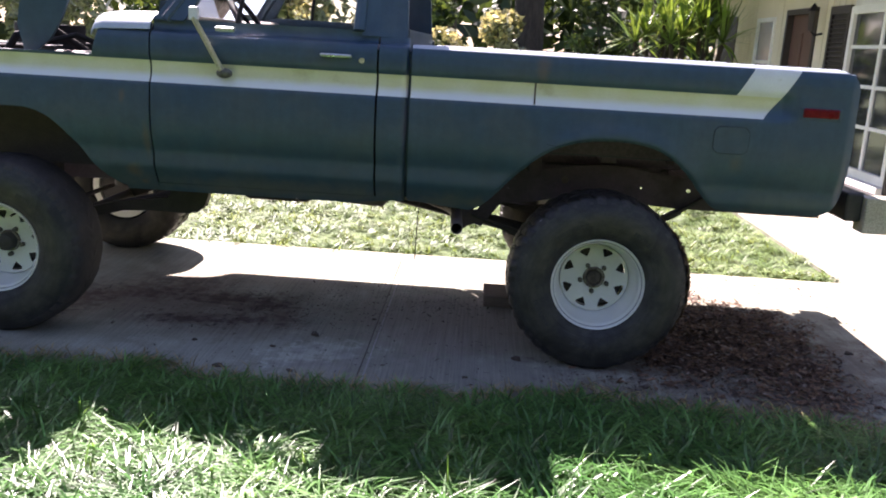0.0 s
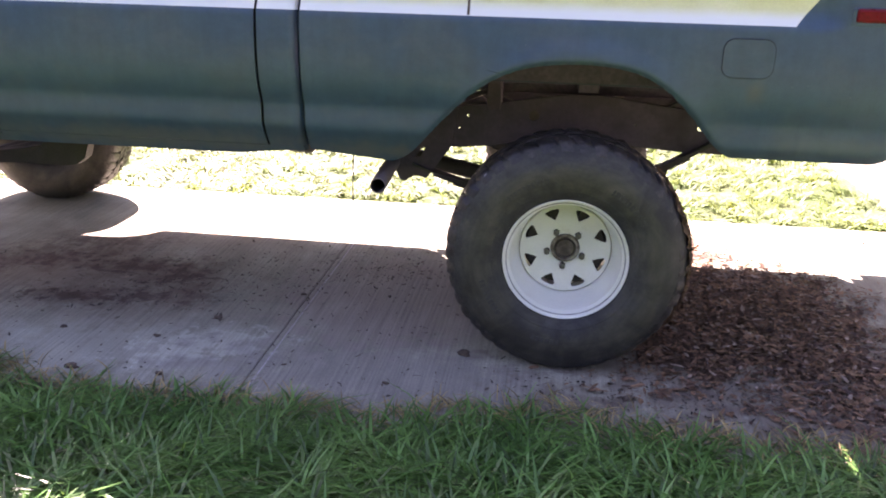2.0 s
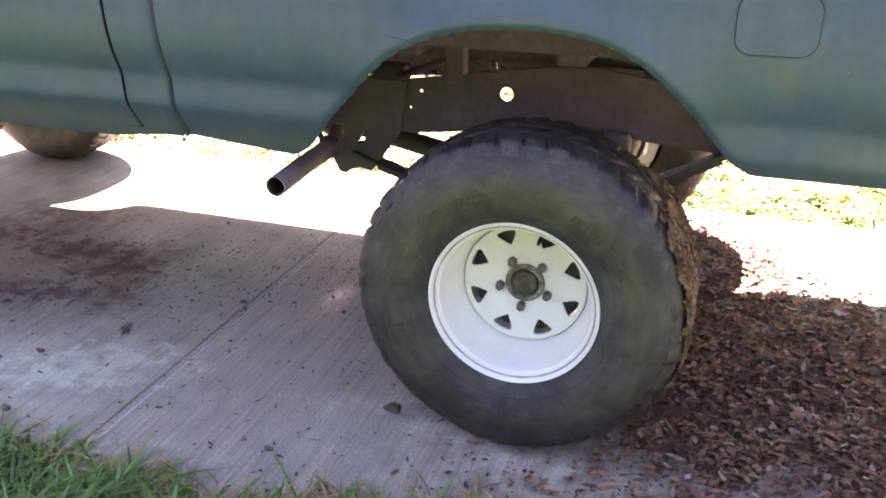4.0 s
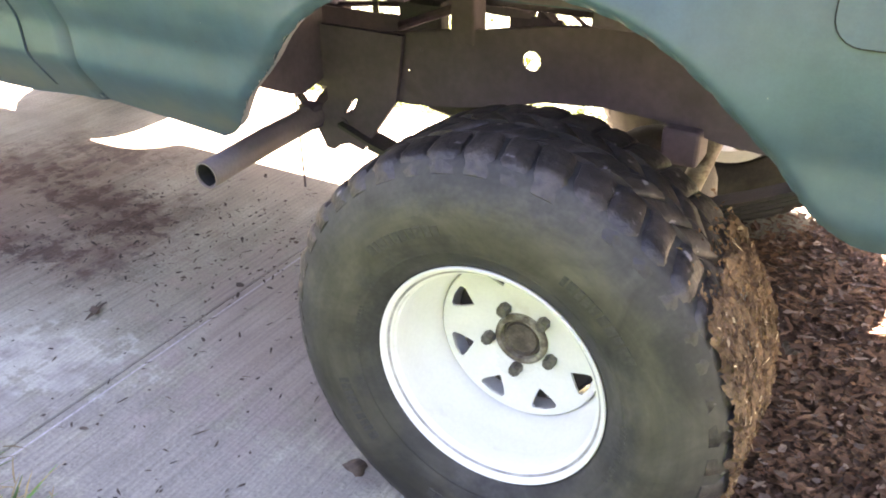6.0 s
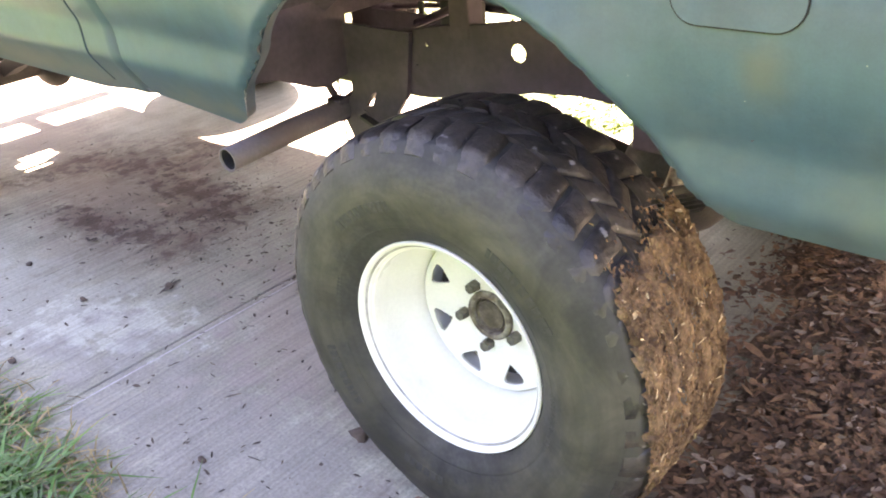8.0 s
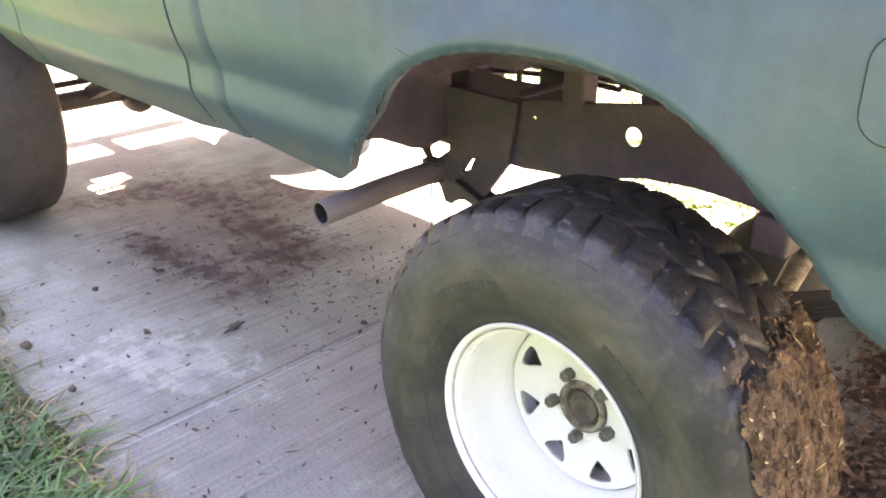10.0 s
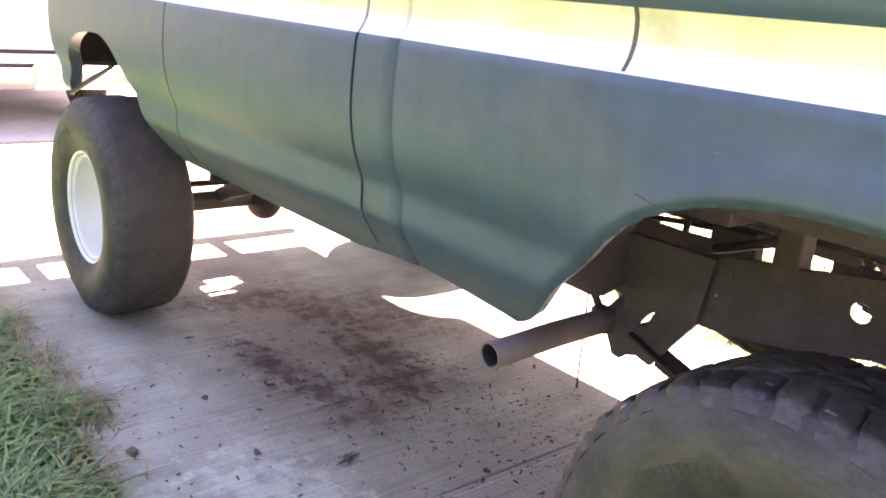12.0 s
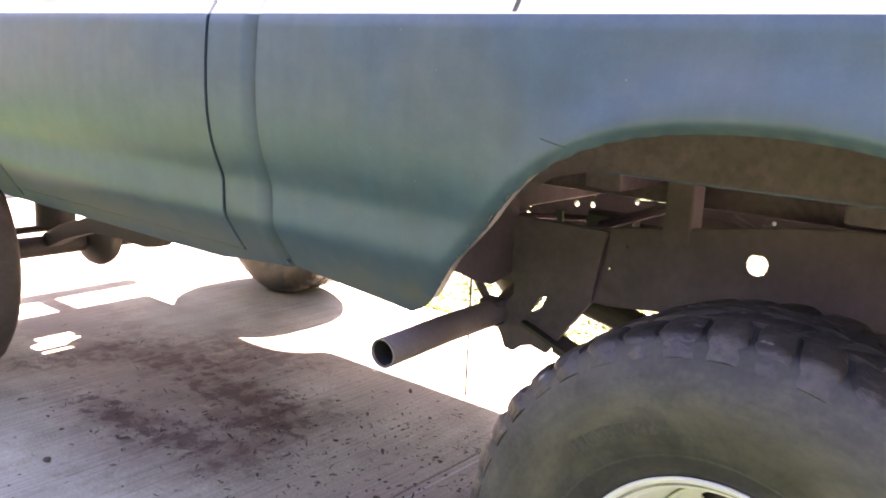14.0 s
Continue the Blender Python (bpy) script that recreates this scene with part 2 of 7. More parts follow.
M["red_lamp"] = surf("red_lens", (0.17, 0.006, 0.010), (0.13, 0.005, 0.009), rough=0.3, scale=30, fine=100, bump=0.1, spec=0.2)
M["tan"] = surf("tan_bumper_end", (0.40, 0.36, 0.27), (0.46, 0.42, 0.33), rough=0.55, scale=10, fine=120, bump=0.1, stain=(0.2, 0.15, 0.09), stain_scale=6)
M["mirror_tan"] = surf("tan_mirror_arm", (0.40, 0.36, 0.20), (0.46, 0.42, 0.26), rough=0.5, scale=12, fine=120, bump=0.1)
M["glass"] = glass("window_glass")
M["vinyl"] = surf("dark_seat_vinyl", (0.05, 0.04, 0.035), (0.08, 0.06, 0.05), rough=0.6, scale=12, bump=0.2)
M["wood"] = surf("weathered_lumber", (0.16, 0.12, 0.085), (0.22, 0.17, 0.12), rough=0.85, scale=7, fine=80, stretch=(1, 8, 8), bump=0.4)
M["stucco"] = surf("white_stucco", (0.80, 0.79, 0.74), (0.74, 0.73, 0.67), rough=0.9, scale=2, fine=60, bump=0.7, depth=0.008, grain=0.06,
                   stain=(0.62, 0.60, 0.54), stain_scale=2.5)
M["cream"] = surf("cream_siding", (0.74, 0.67, 0.50), (0.70, 0.62, 0.45), rough=0.7, scale=3, fine=70, bump=0.2, grain=0.05)
M["white_trim"] = surf("white_trim_paint", (0.80, 0.80, 0.77), (0.74, 0.74, 0.70), rough=0.45, scale=6, fine=100, bump=0.1, grain=0.04)
M["dark_trim"] = surf("dark_brown_shutter", (0.035, 0.026, 0.024), (0.05, 0.04, 0.036), rough=0.55, scale=8, fine=90, bump=0.2, stretch=(4, 4, 1))
M["door_wood"] = surf("brown_panel_door", (0.115, 0.056, 0.042), (0.15, 0.078, 0.058), rough=0.5, scale=6, fine=60, stretch=(5, 5, 1), bump=0.2)
M["window_dark"] = surf("dark_window_glass", (0.030, 0.034, 0.040), (0.045, 0.05, 0.055), rough=0.06, rvar=0.02, scale=2, bump=0, spec=0.9)
M["window_pale"] = surf("curtained_window_glass", (0.15, 0.18, 0.185), (0.20, 0.225, 0.23), rough=0.12, rvar=0.03, scale=2, bump=0, spec=0.9)
M["shingle"] = surf("grey_roof_shingle", (0.13, 0.12, 0.11), (0.18, 0.17, 0.155), rough=0.95, scale=6, fine=90, bump=0.5)
M["bark"] = surf("dark_oak_bark", (0.045, 0.036, 0.028), (0.08, 0.065, 0.05), rough=0.95, scale=6, fine=28, stretch=(3, 3, 0.6), bump=1.0, depth=0.03)
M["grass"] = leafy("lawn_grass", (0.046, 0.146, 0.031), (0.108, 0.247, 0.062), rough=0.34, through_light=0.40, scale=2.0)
# lit copy of the lawn grass: sun put into the colour, tuned for bounce and reflections
M["grass_sunny"] = leafy("sunlit_lawn_grass", (0.155, 0.172, 0.082), (0.232, 0.236, 0.132), rough=0.36, through_light=0.40, scale=2.0)
# brighter copy of the lawn grass for the far side, full sun put into its colour
M["grass_far"] = leafy("sunlit_far_lawn_grass", (0.104, 0.185, 0.056), (0.176, 0.256, 0.094), rough=0.5, through_light=0.40, scale=2.0)
M["grass_dry"] = leafy("dry_grass", (0.22, 0.17, 0.07), (0.28, 0.22, 0.10), through_light=0.25)
M["leaf_dark"] = leafy("dark_oak_leaves", (0.022, 0.045, 0.012), (0.040, 0.070, 0.018), through_light=0.3)
M["leaf_mid"] = leafy("green_shrub_leaves", (0.05, 0.095, 0.022), (0.08, 0.13, 0.03), through_light=0.35)
M["leaf_pale"] = leafy("variegated_shrub_leaves", (0.20, 0.24, 0.11), (0.38, 0.40, 0.25), through_light=0.35)
M["yucca"] = leafy("strap_leaf", (0.11, 0.21, 0.03), (0.18, 0.29, 0.06), through_light=0.3)
M["soil"] = surf("lawn_soil", (0.050, 0.085, 0.022), (0.080, 0.120, 0.034), rough=0.95, scale=1.2, fine=30, bump=0.8, depth=0.03, stain=(0.085, 0.085, 0.035), stain_scale=2.2)
M["chips"] = surf("brown_bark_mulch", (0.088, 0.044, 0.024), (0.188, 0.106, 0.056), rough=0.70, scale=10, fine=90, bump=0.4, vary=0.65, island=True)
M["chips_pale"] = surf("pale_split_bark", (0.17, 0.120, 0.085), (0.27, 0.205, 0.155), rough=0.6, scale=12, fine=90, bump=0.4, vary=0.4, island=True)
M["chip_bed"] = surf("packed_bark_crumbs", (0.075, 0.042, 0.026), (0.120, 0.074, 0.046), rough=0.95, scale=30, fine=120, bump=1.0, depth=0.012)
M["litter"] = surf("dark_leaf_litter", (0.030, 0.024, 0.018), (0.07, 0.05, 0.035), rough=0.9, scale=10, fine=90, bump=0.3, vary=0.6, island=True)
M["car_white"] = surf("white_car_paint", (0.72, 0.73, 0.74), (0.68, 0.69, 0.70), rough=0.2, scale=2, fine=200, bump=0, grain=0.02, coat=0.6)
M["concrete_plain"] = surf("shaded_concrete", (0.34, 0.32, 0.30), (0.40, 0.38, 0.36), rough=0.9, scale=2, fine=80, bump=0.4, stain=(0.26, 0.24, 0.22), stain_scale=1.2)


def concrete():
    """Broomed driveway concrete with a chalky patch, an oily patch and fine brush lines across the drive."""
    m = surf("broomed_concrete", (0.215, 0.212, 0.160), (0.325, 0.322, 0.247), rough=0.9, scale=4.5, fine=120, bump=0.0, grain=0.2, detail=12,
             stain=(0.205, 0.186, 0.137), stain_scale=1.3, stain_lo=0.5, stain_hi=0.75)
    nt = m.node_tree
    n, link = nt.nodes, nt.links.new
    b = n["Principled BSDF"]
    tc = n.new("ShaderNodeTexCoord")
    colour = b.inputs["Base Color"].links[0].from_socket

    def spot(cx, cy, rx, ry, turn, edge, target, power, outer=1.15, inner=0.55, fine=8.5):
        nonlocal colour
        mp = n.new("ShaderNodeMapping")
        mp.vector_type = "TEXTURE"
        mp.inputs["Location"].default_value = (cx, cy, 0)
        mp.inputs["Rotation"].default_value = (0, 0, radians(turn))
        mp.inputs["Scale"].default_value = (rx, ry, 1)
        link(tc.outputs["Object"], mp.inputs["Vector"])
        ln = n.new("ShaderNodeVectorMath")
        ln.operation = "LENGTH"
        link(mp.outputs["Vector"], ln.inputs[0])
        ns = n.new("ShaderNodeTexNoise")
        ns.inputs["Scale"].default_value, ns.inputs["Detail"].default_value, ns.inputs["Roughness"].default_value = fine, 10, 0.66
        link(tc.outputs["Object"], ns.inputs["Vector"])
        ad = n.new("ShaderNodeMath")
        ad.operation = "MULTIPLY_ADD"
        ad.inputs[1].default_value, ad.inputs[2].default_value = edge, -edge * 0.5
        link(ns.outputs["Fac"], ad.inputs[0])
        su = n.new("ShaderNodeMath")
        link(ln.outputs["Value"], su.inputs[0])
        link(ad.outputs["Value"], su.inputs[1])
        mr = n.new("ShaderNodeMapRange")
        mr.interpolation_type = "SMOOTHSTEP"
        mr.inputs["From Min"].default_value, mr.inputs["From Max"].default_value = outer, inner
        mr.inputs["To Max"].default_value = power
        link(su.outputs["Value"], mr.inputs["Value"])
        mx = n.new("ShaderNodeMix")
        mx.data_type = "RGBA"
        mx.inputs["B"].default_value = (*target, 1)
        link(mr.outputs["Result"], mx.inputs["Factor"])
        link(colour, mx.inputs["A"])
        colour = mx.outputs["Result"]

    spot(-1.75, -0.10, 0.75, 0.27, 8, 3.8, (0.375, 0.382, 0.318), 0.45)
    spot(-1.38, -0.01, 0.30, 0.15, 22, 6.0, (0.46, 0.47, 0.395), 0.6, 1.0, 0.45, 13.0)
    spot(-0.70, -0.12, 0.75, 0.30, 0, 4.0, (0.20, 0.185, 0.165), 0.5)
    spot(-2.20, 0.62, 0.80, 0.46, -10, 2.2, (0.185, 0.140, 0.110), 0.7, 1.25, 0.2)
    spot(-3.35, 0.75, 0.60, 0.30, 0, 2.6, (0.17, 0.145, 0.115), 0.6)
    # the drips themselves: ragged dark red-brown patches round a paler middle
    for cx, cy, rx, ry, turn, deep in ((-2.17, 0.37, 0.24, 0.095, -4, 0.85), (-1.86, 0.42, 0.21, 0.11, 12, 0.7), (-2.50, 0.80, 0.32, 0.13, 18, 0.75), (-2.80, 0.62, 0.34, 0.13, 80, 0.6),
                                       (-2.05, 0.78, 0.30, 0.13, 8, 0.8), (-1.78, 0.68, 0.17, 0.16, 0, 0.8), (-1.62, 0.45, 0.16, 0.12, 30, 0.45), (-2.35, 1.12, 0.36, 0.15, 10, 0.5)):
        spot(cx, cy, rx * 1.25, ry * 1.5, turn, 3.4, (0.110, 0.066, 0.047), deep * 0.75, 1.2, 0.1, 7.0)
        spot(cx, cy, rx, ry, turn, 6.5, (0.056, 0.030, 0.022), deep, 0.95, 0.05, 15.0)
    spot(-0.75, 0.60, 0.55, 0.60, 0, 2.0, (0.30, 0.245, 0.21), 0.6)
    for cx, cy, rx, ry in ((0.45, -0.08, 0.17, 0.06), (0.21, -0.20, 0.09, 0.045), (0.67, -0.17, 0.20, 0.06), (1.05, -0.16, 0.32, 0.18)):
        spot(cx, cy, rx, ry, 4, 3.0, (0.060, 0.038, 0.028), 0.8, 1.15, 0.1, 9.0)
    spot(0.80, 0.35, 1.0, 0.95, 0, 2.6, (0.155, 0.115, 0.085), 0.7)
    link(colour, b.inputs["Base Color"])
    mp = n.new("ShaderNodeMapping")
    mp.inputs["Scale"].default_value = (85, 1.6, 1)
    link(tc.outputs["Object"], mp.inputs["Vector"])
    br = n.new("ShaderNodeTexNoise")
    br.inputs["Scale"].default_value, br.inputs["Detail"].default_value = 1.0, 5
    link(mp.outputs["Vector"], br.inputs["Vector"])
    lines = n.new("ShaderNodeMapRange")
    lines.inputs["From Min"].default_value, lines.inputs["From Max"].default_value = 0.28, 0.62
    lines.inputs["To Min"].default_value, lines.inputs["To Max"].default_value = 0.76, 1.06
    link(br.outputs["Fac"], lines.inputs["Value"])
    speck = n.new("ShaderNodeTexVoronoi")
    speck.inputs["Scale"].default_value = 55
    link(tc.outputs["Object"], speck.inputs["Vector"])
    dots = n.new("ShaderNodeMapRange")
    dots.inputs["From Min"].default_value, dots.inputs["From Max"].default_value = 0.06, 0.16
    dots.inputs["To Min"].default_value, dots.inputs["To Max"].default_value = 0.72, 1.0
    link(speck.outputs["Distance"], dots.inputs["Value"])
    grit = n.new("ShaderNodeTexVoronoi")
    grit.inputs["Scale"].default_value = 85
    link(tc.outputs["Object"], grit.inputs["Vector"])
    pale = n.new("ShaderNodeMapRange")
    pale.inputs["From Min"].default_value, pale.inputs["From Max"].default_value = 0.05, 0.15
    pale.inputs["To Min"].default_value, pale.inputs["To Max"].default_value = 1.35, 1.0
    link(grit.outputs["Distance"], pale.inputs["Value"])
    gritty = n.new("ShaderNodeMath")
    gritty.operation = "MULTIPLY"
    link(lines.outputs["Result"], gritty.inputs[0])
    link(pale.outputs["Result"], gritty.inputs[1])
    both = n.new("ShaderNodeMath")
    both.operation = "MULTIPLY"
    link(gritty.outputs["Value"], both.inputs[0])
    link(dots.outputs["Result"], both.inputs[1])
    lined = n.new("ShaderNodeVectorMath")
    lined.operation = "SCALE"
    link(colour, lined.inputs[0])
    link(both.outputs["Value"], lined.inputs["Scale"])
    link(lined.outputs["Vector"], b.inputs["Base Color"])
    pit = n.new("ShaderNodeTexNoise")
    pit.inputs["Scale"].default_value, pit.inputs["Detail"].default_value = 60, 6
    link(tc.outputs["Object"], pit.inputs["Vector"])
    ad = n.new("ShaderNodeMath")
    link(br.outputs["Fac"], ad.inputs[0])
    link(pit.outputs["Fac"], ad.inputs[1])
    bp = n.new("ShaderNodeBump")
    bp.inputs["Strength"].default_value, bp.inputs["Distance"].default_value = 0.7, 0.009
    link(ad.outputs["Value"], bp.inputs["Height"])
    link(bp.outputs["Normal"], b.inputs["Normal"])
    return m


M["concrete"] = concrete()


def smears(m, rows):
    """Rust and grime smears with a shape of their own on the paint: x, z, half sizes, colour, weight."""
    nt = m.node_tree
    n, link = nt.nodes, nt.links.new
    b = n["Principled BSDF"]
    tc = n.new("ShaderNodeTexCoord")
    colour = b.inputs["Base Color"].links[0].from_socket
    for x, z, rx, rz, target, power in rows:
        mp = n.new("ShaderNodeMapping")
        mp.vector_type = "TEXTURE"
        mp.inputs["Location"].default_value, mp.inputs["Scale"].default_value = (x, 0, z), (rx, 50, rz)
        link(tc.outputs["Object"], mp.inputs["Vector"])
        ln = n.new("ShaderNodeVectorMath")
        ln.operation = "LENGTH"
        link(mp.outputs["Vector"], ln.inputs[0])
        ns = n.new("ShaderNodeTexNoise")
        ns.inputs["Scale"].default_value, ns.inputs["Detail"].default_value = 22, 8
        link(tc.outputs["Object"], ns.inputs["Vector"])
        su = n.new("ShaderNodeMath")
        link(ln.outputs["Value"], su.inputs[0])
        link(ns.outputs["Fac"], su.inputs[1])
        mr = n.new("ShaderNodeMapRange")
        mr.interpolation_type = "SMOOTHSTEP"
        mr.inputs["From Min"].default_value, mr.inputs["From Max"].default_value, mr.inputs["To Max"].default_value = 1.55, 0.6, power
        link(su.outputs["Value"], mr.inputs["Value"])
        mx = n.new("ShaderNodeMix")
        mx.data_type = "RGBA"
        mx.inputs["B"].default_value = (*target, 1)
        link(mr.outputs["Result"], mx.inputs["Factor"])
        link(colour, mx.inputs["A"])
        colour = mx.outputs["Result"]
    link(colour, b.inputs["Base Color"])


def weathered(m):
    """Faint rain streaks down the panels, a dusty film low down in blotches, and small pale stone chips."""
    nt = m.node_tree
    n, link = nt.nodes, nt.links.new
    b = n["Principled BSDF"]
    colour = b.inputs["Base Color"].links[0].from_socket
    tc = n.new("ShaderNodeTexCoord")

    def noise_map(scale, detail, rough, lo, hi, a, c):
        mp = n.new("ShaderNodeMapping")
        mp.inputs["Scale"].default_value = scale
        link(tc.outputs["Object"], mp.inputs["Vector"])
        ns = n.new("ShaderNodeTexNoise")
        ns.inputs["Scale"].default_value, ns.inputs["Detail"].default_value, ns.inputs["Roughness"].default_value = 1.0, detail, rough
        link(mp.outputs["Vector"], ns.inputs["Vector"])
        mr = n.new("ShaderNodeMapRange")
        mr.inputs["From Min"].default_value, mr.inputs["From Max"].default_value = lo, hi
        mr.inputs["To Min"].default_value, mr.inputs["To Max"].default_value = a, c
        link(ns.outputs["Fac"], mr.inputs["Value"])
        return mr.outputs["Result"]

    streak = noise_map((26, 1, 1.6), 5, 0.6, 0.35, 0.65, 0.95, 1.06)
    blotch = noise_map((14, 14, 14), 8, 0.7, 0.35, 0.65, 0.88, 1.13)
    mu = n.new("ShaderNodeMath")
    mu.operation = "MULTIPLY"
    link(streak, mu.inputs[0])
    link(blotch, mu.inputs[1])
    sc = n.new("ShaderNodeVectorMath")
    sc.operation = "SCALE"
    link(colour, sc.inputs[0])
    link(mu.outputs["Value"], sc.inputs["Scale"])
    film = n.new("ShaderNodeMix")
    film.data_type = "RGBA"
    film.inputs["B"].default_value = (0.096, 0.106, 0.110, 1)
    link(noise_map((5, 5, 9), 9, 0.72, 0.50, 0.78, 0.0, 0.38), film.inputs["Factor"])
    link(sc.outputs["Vector"], film.inputs["A"])
    vo = n.new("ShaderNodeTexVoronoi")
    vo.inputs["Scale"].default_value = 16
    link(tc.outputs["Object"], vo.inputs["Vector"])
    dot = n.new("ShaderNodeMapRange")
    dot.inputs["From Min"].default_value, dot.inputs["From Max"].default_value, dot.inputs["To Min"].default_value, dot.inputs["To Max"].default_value = 0.012, 0.020, 0.7, 0.0
    link(vo.outputs["Distance"], dot.inputs["Value"])
    chip = n.new("ShaderNodeMix")
    chip.data_type = "RGBA"
    chip.inputs["B"].default_value = (0.30, 0.29, 0.26, 1)
    link(dot.outputs["Result"], chip.inputs["Factor"])
    link(film.outputs["Result"], chip.inputs["A"])
    link(chip.outputs["Result"], b.inputs["Base Color"])


weathered(M["paint"])
RUST = (0.15, 0.095, 0.055)
smears(M["paint"], [(-0.35, 1.47, 0.045, 0.09, RUST, 0.55), (0.575, 1.075, 0.045, 0.055, (0.085, 0.078, 0.062), 0.5), (-2.30, 0.86, 0.05, 0.05, RUST, 0.6), (-2.22, 1.02, 0.025, 0.12, RUST, 0.45), (-2.33, 1.22, 0.02, 0.04, RUST, 0.5), (-2.26, 0.80, 0.03, 0.02, RUST, 0.7),
                    (-0.62, 0.80, 0.06, 0.05, (0.11, 0.10, 0.07), 0.5), (0.9, 0.90, 0.3, 0.05, (0.10, 0.12, 0.10), 0.4), (-1.55, 0.80, 0.95, 0.07, (0.13, 0.125, 0.105), 0.6), (-0.75, 0.80, 0.16, 0.06, (0.11, 0.11, 0.095), 0.5)])


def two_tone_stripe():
    """Yellow above, white below; the soft ramp between them paints in the hollow channel's reflection."""
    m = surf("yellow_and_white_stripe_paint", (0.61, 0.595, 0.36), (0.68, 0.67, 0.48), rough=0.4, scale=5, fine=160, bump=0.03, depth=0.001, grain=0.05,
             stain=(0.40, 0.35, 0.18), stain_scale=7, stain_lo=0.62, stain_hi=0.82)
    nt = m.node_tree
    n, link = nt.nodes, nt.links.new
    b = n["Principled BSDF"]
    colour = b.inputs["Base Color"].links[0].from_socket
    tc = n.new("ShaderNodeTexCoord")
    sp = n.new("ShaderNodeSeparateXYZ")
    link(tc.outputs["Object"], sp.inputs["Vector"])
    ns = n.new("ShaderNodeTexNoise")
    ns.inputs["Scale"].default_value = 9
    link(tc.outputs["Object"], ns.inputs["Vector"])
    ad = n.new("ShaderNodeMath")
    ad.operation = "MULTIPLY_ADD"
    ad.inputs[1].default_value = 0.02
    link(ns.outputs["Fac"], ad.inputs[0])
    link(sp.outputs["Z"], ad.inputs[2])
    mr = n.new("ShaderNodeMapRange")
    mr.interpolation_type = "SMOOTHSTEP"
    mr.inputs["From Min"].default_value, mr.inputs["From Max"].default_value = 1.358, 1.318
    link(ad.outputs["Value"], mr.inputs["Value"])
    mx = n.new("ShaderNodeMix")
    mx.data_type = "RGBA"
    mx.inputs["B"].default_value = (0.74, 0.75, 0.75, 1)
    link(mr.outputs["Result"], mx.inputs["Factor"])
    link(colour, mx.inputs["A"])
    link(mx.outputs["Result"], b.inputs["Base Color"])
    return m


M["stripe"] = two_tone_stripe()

# ---- building tools ----


def mesh_of(name, bm, material, smooth=None):
    me = bpy.data.meshes.new(name)
    bm.to_mesh(me)
    bm.free()
    for mat in material if isinstance(material, (list, tuple)) else (material,):
        me.materials.append(mat)
    if smooth is not None:
        me.polygons.foreach_set("use_smooth", [True] * len(me.polygons))
        if smooth < 179:
            me.set_sharp_from_angle(angle=radians(smooth))
    return me


def thing(name, bm, material, label, category, smooth=None, group="", kind=""):
    return tagged(new(name, mesh_of(name, bm, material, smooth)), label, category, group, kind)


def base(name, at, label, category, group="", kind=""):
    """An Empty at a thing's base, which carries its parts."""
    ob = new(name)
    ob.empty_display_size = 0.1
    ob.location = at
    bpy.context.view_layer.update()
    return tagged(ob, label, category, group, kind)


def hang(ob, parent):
    ob.parent = parent
    ob.matrix_parent_inverse = world_of(parent).inverted()
    return ob


def world_of(ob):
    m = ob.matrix_basis
    if ob.parent:
        m = world_of(ob.parent) @ ob.matrix_parent_inverse @ m
    return m


def part(name, bm, material, parent, label="", smooth=None, at=None):
    """One mesh under a thing or a part; its mesh lies in world space, or round `at`."""
    me = bm if isinstance(bm, bpy.types.Mesh) else mesh_of(name, bm, material, smooth)
    ob = new(name, me)
    if at is not None:
        ob.matrix_basis = at if isinstance(at, Matrix) else Matrix.Translation(at)
    hang(ob, parent)
    return tagged(ob, label)


def box(bm, x0, x1, y0, y1, z0, z1, bevel=0.0, m=None):
    r = bmesh.ops.create_cube(bm, size=1.0)
    vs = r["verts"]
    mat = Matrix.Translation(((x0 + x1) / 2, (y0 + y1) / 2, (z0 + z1) / 2)) @ Matrix.Diagonal((x1 - x0, y1 - y0, z1 - z0, 1))
    bmesh.ops.transform(bm, matrix=(m or Matrix.Identity(4)) @ mat, verts=vs)
    if bevel:
        es = list({e for v in vs for e in v.link_edges})
        bmesh.ops.bevel(bm, geom=es, offset=bevel, segments=2, profile=0.5, affect="EDGES")
    return bm


def boxes(*rows, bevel=0.0):
    bm = bmesh.new()
    for row in rows:
        box(bm, *row, bevel=bevel)
    return bm


def tube(bm, pts, r, segs=12, caps=True):
    """A round bar through points; r is one radius or one for each point."""
    pts = [Vector(p) for p in pts]
    rs = r if isinstance(r, (list, tuple)) else [r] * len(pts)
    rings = []
    for i, p in enumerate(pts):
        d = (pts[min(i + 1, len(pts) - 1)] - pts[max(i - 1, 0)]).normalized()
        u = d.cross(Vector((0, 0, 1)) if abs(d.z) < 0.9 else Vector((1, 0, 0))).normalized()
        v = d.cross(u)
        rings.append([bm.verts.new(p + rs[i] * (math.cos(a) * u + math.sin(a) * v)) for a in (2 * math.pi * k / segs for k in range(segs))])
    for a, b in zip(rings, rings[1:]):
        for k in range(segs):
            bm.faces.new((a[k], a[(k + 1) % segs], b[(k + 1) % segs], b[k]))
    if caps:
        bm.faces.new(rings[0][::-1])
        bm.faces.new(rings[-1])
    return bm


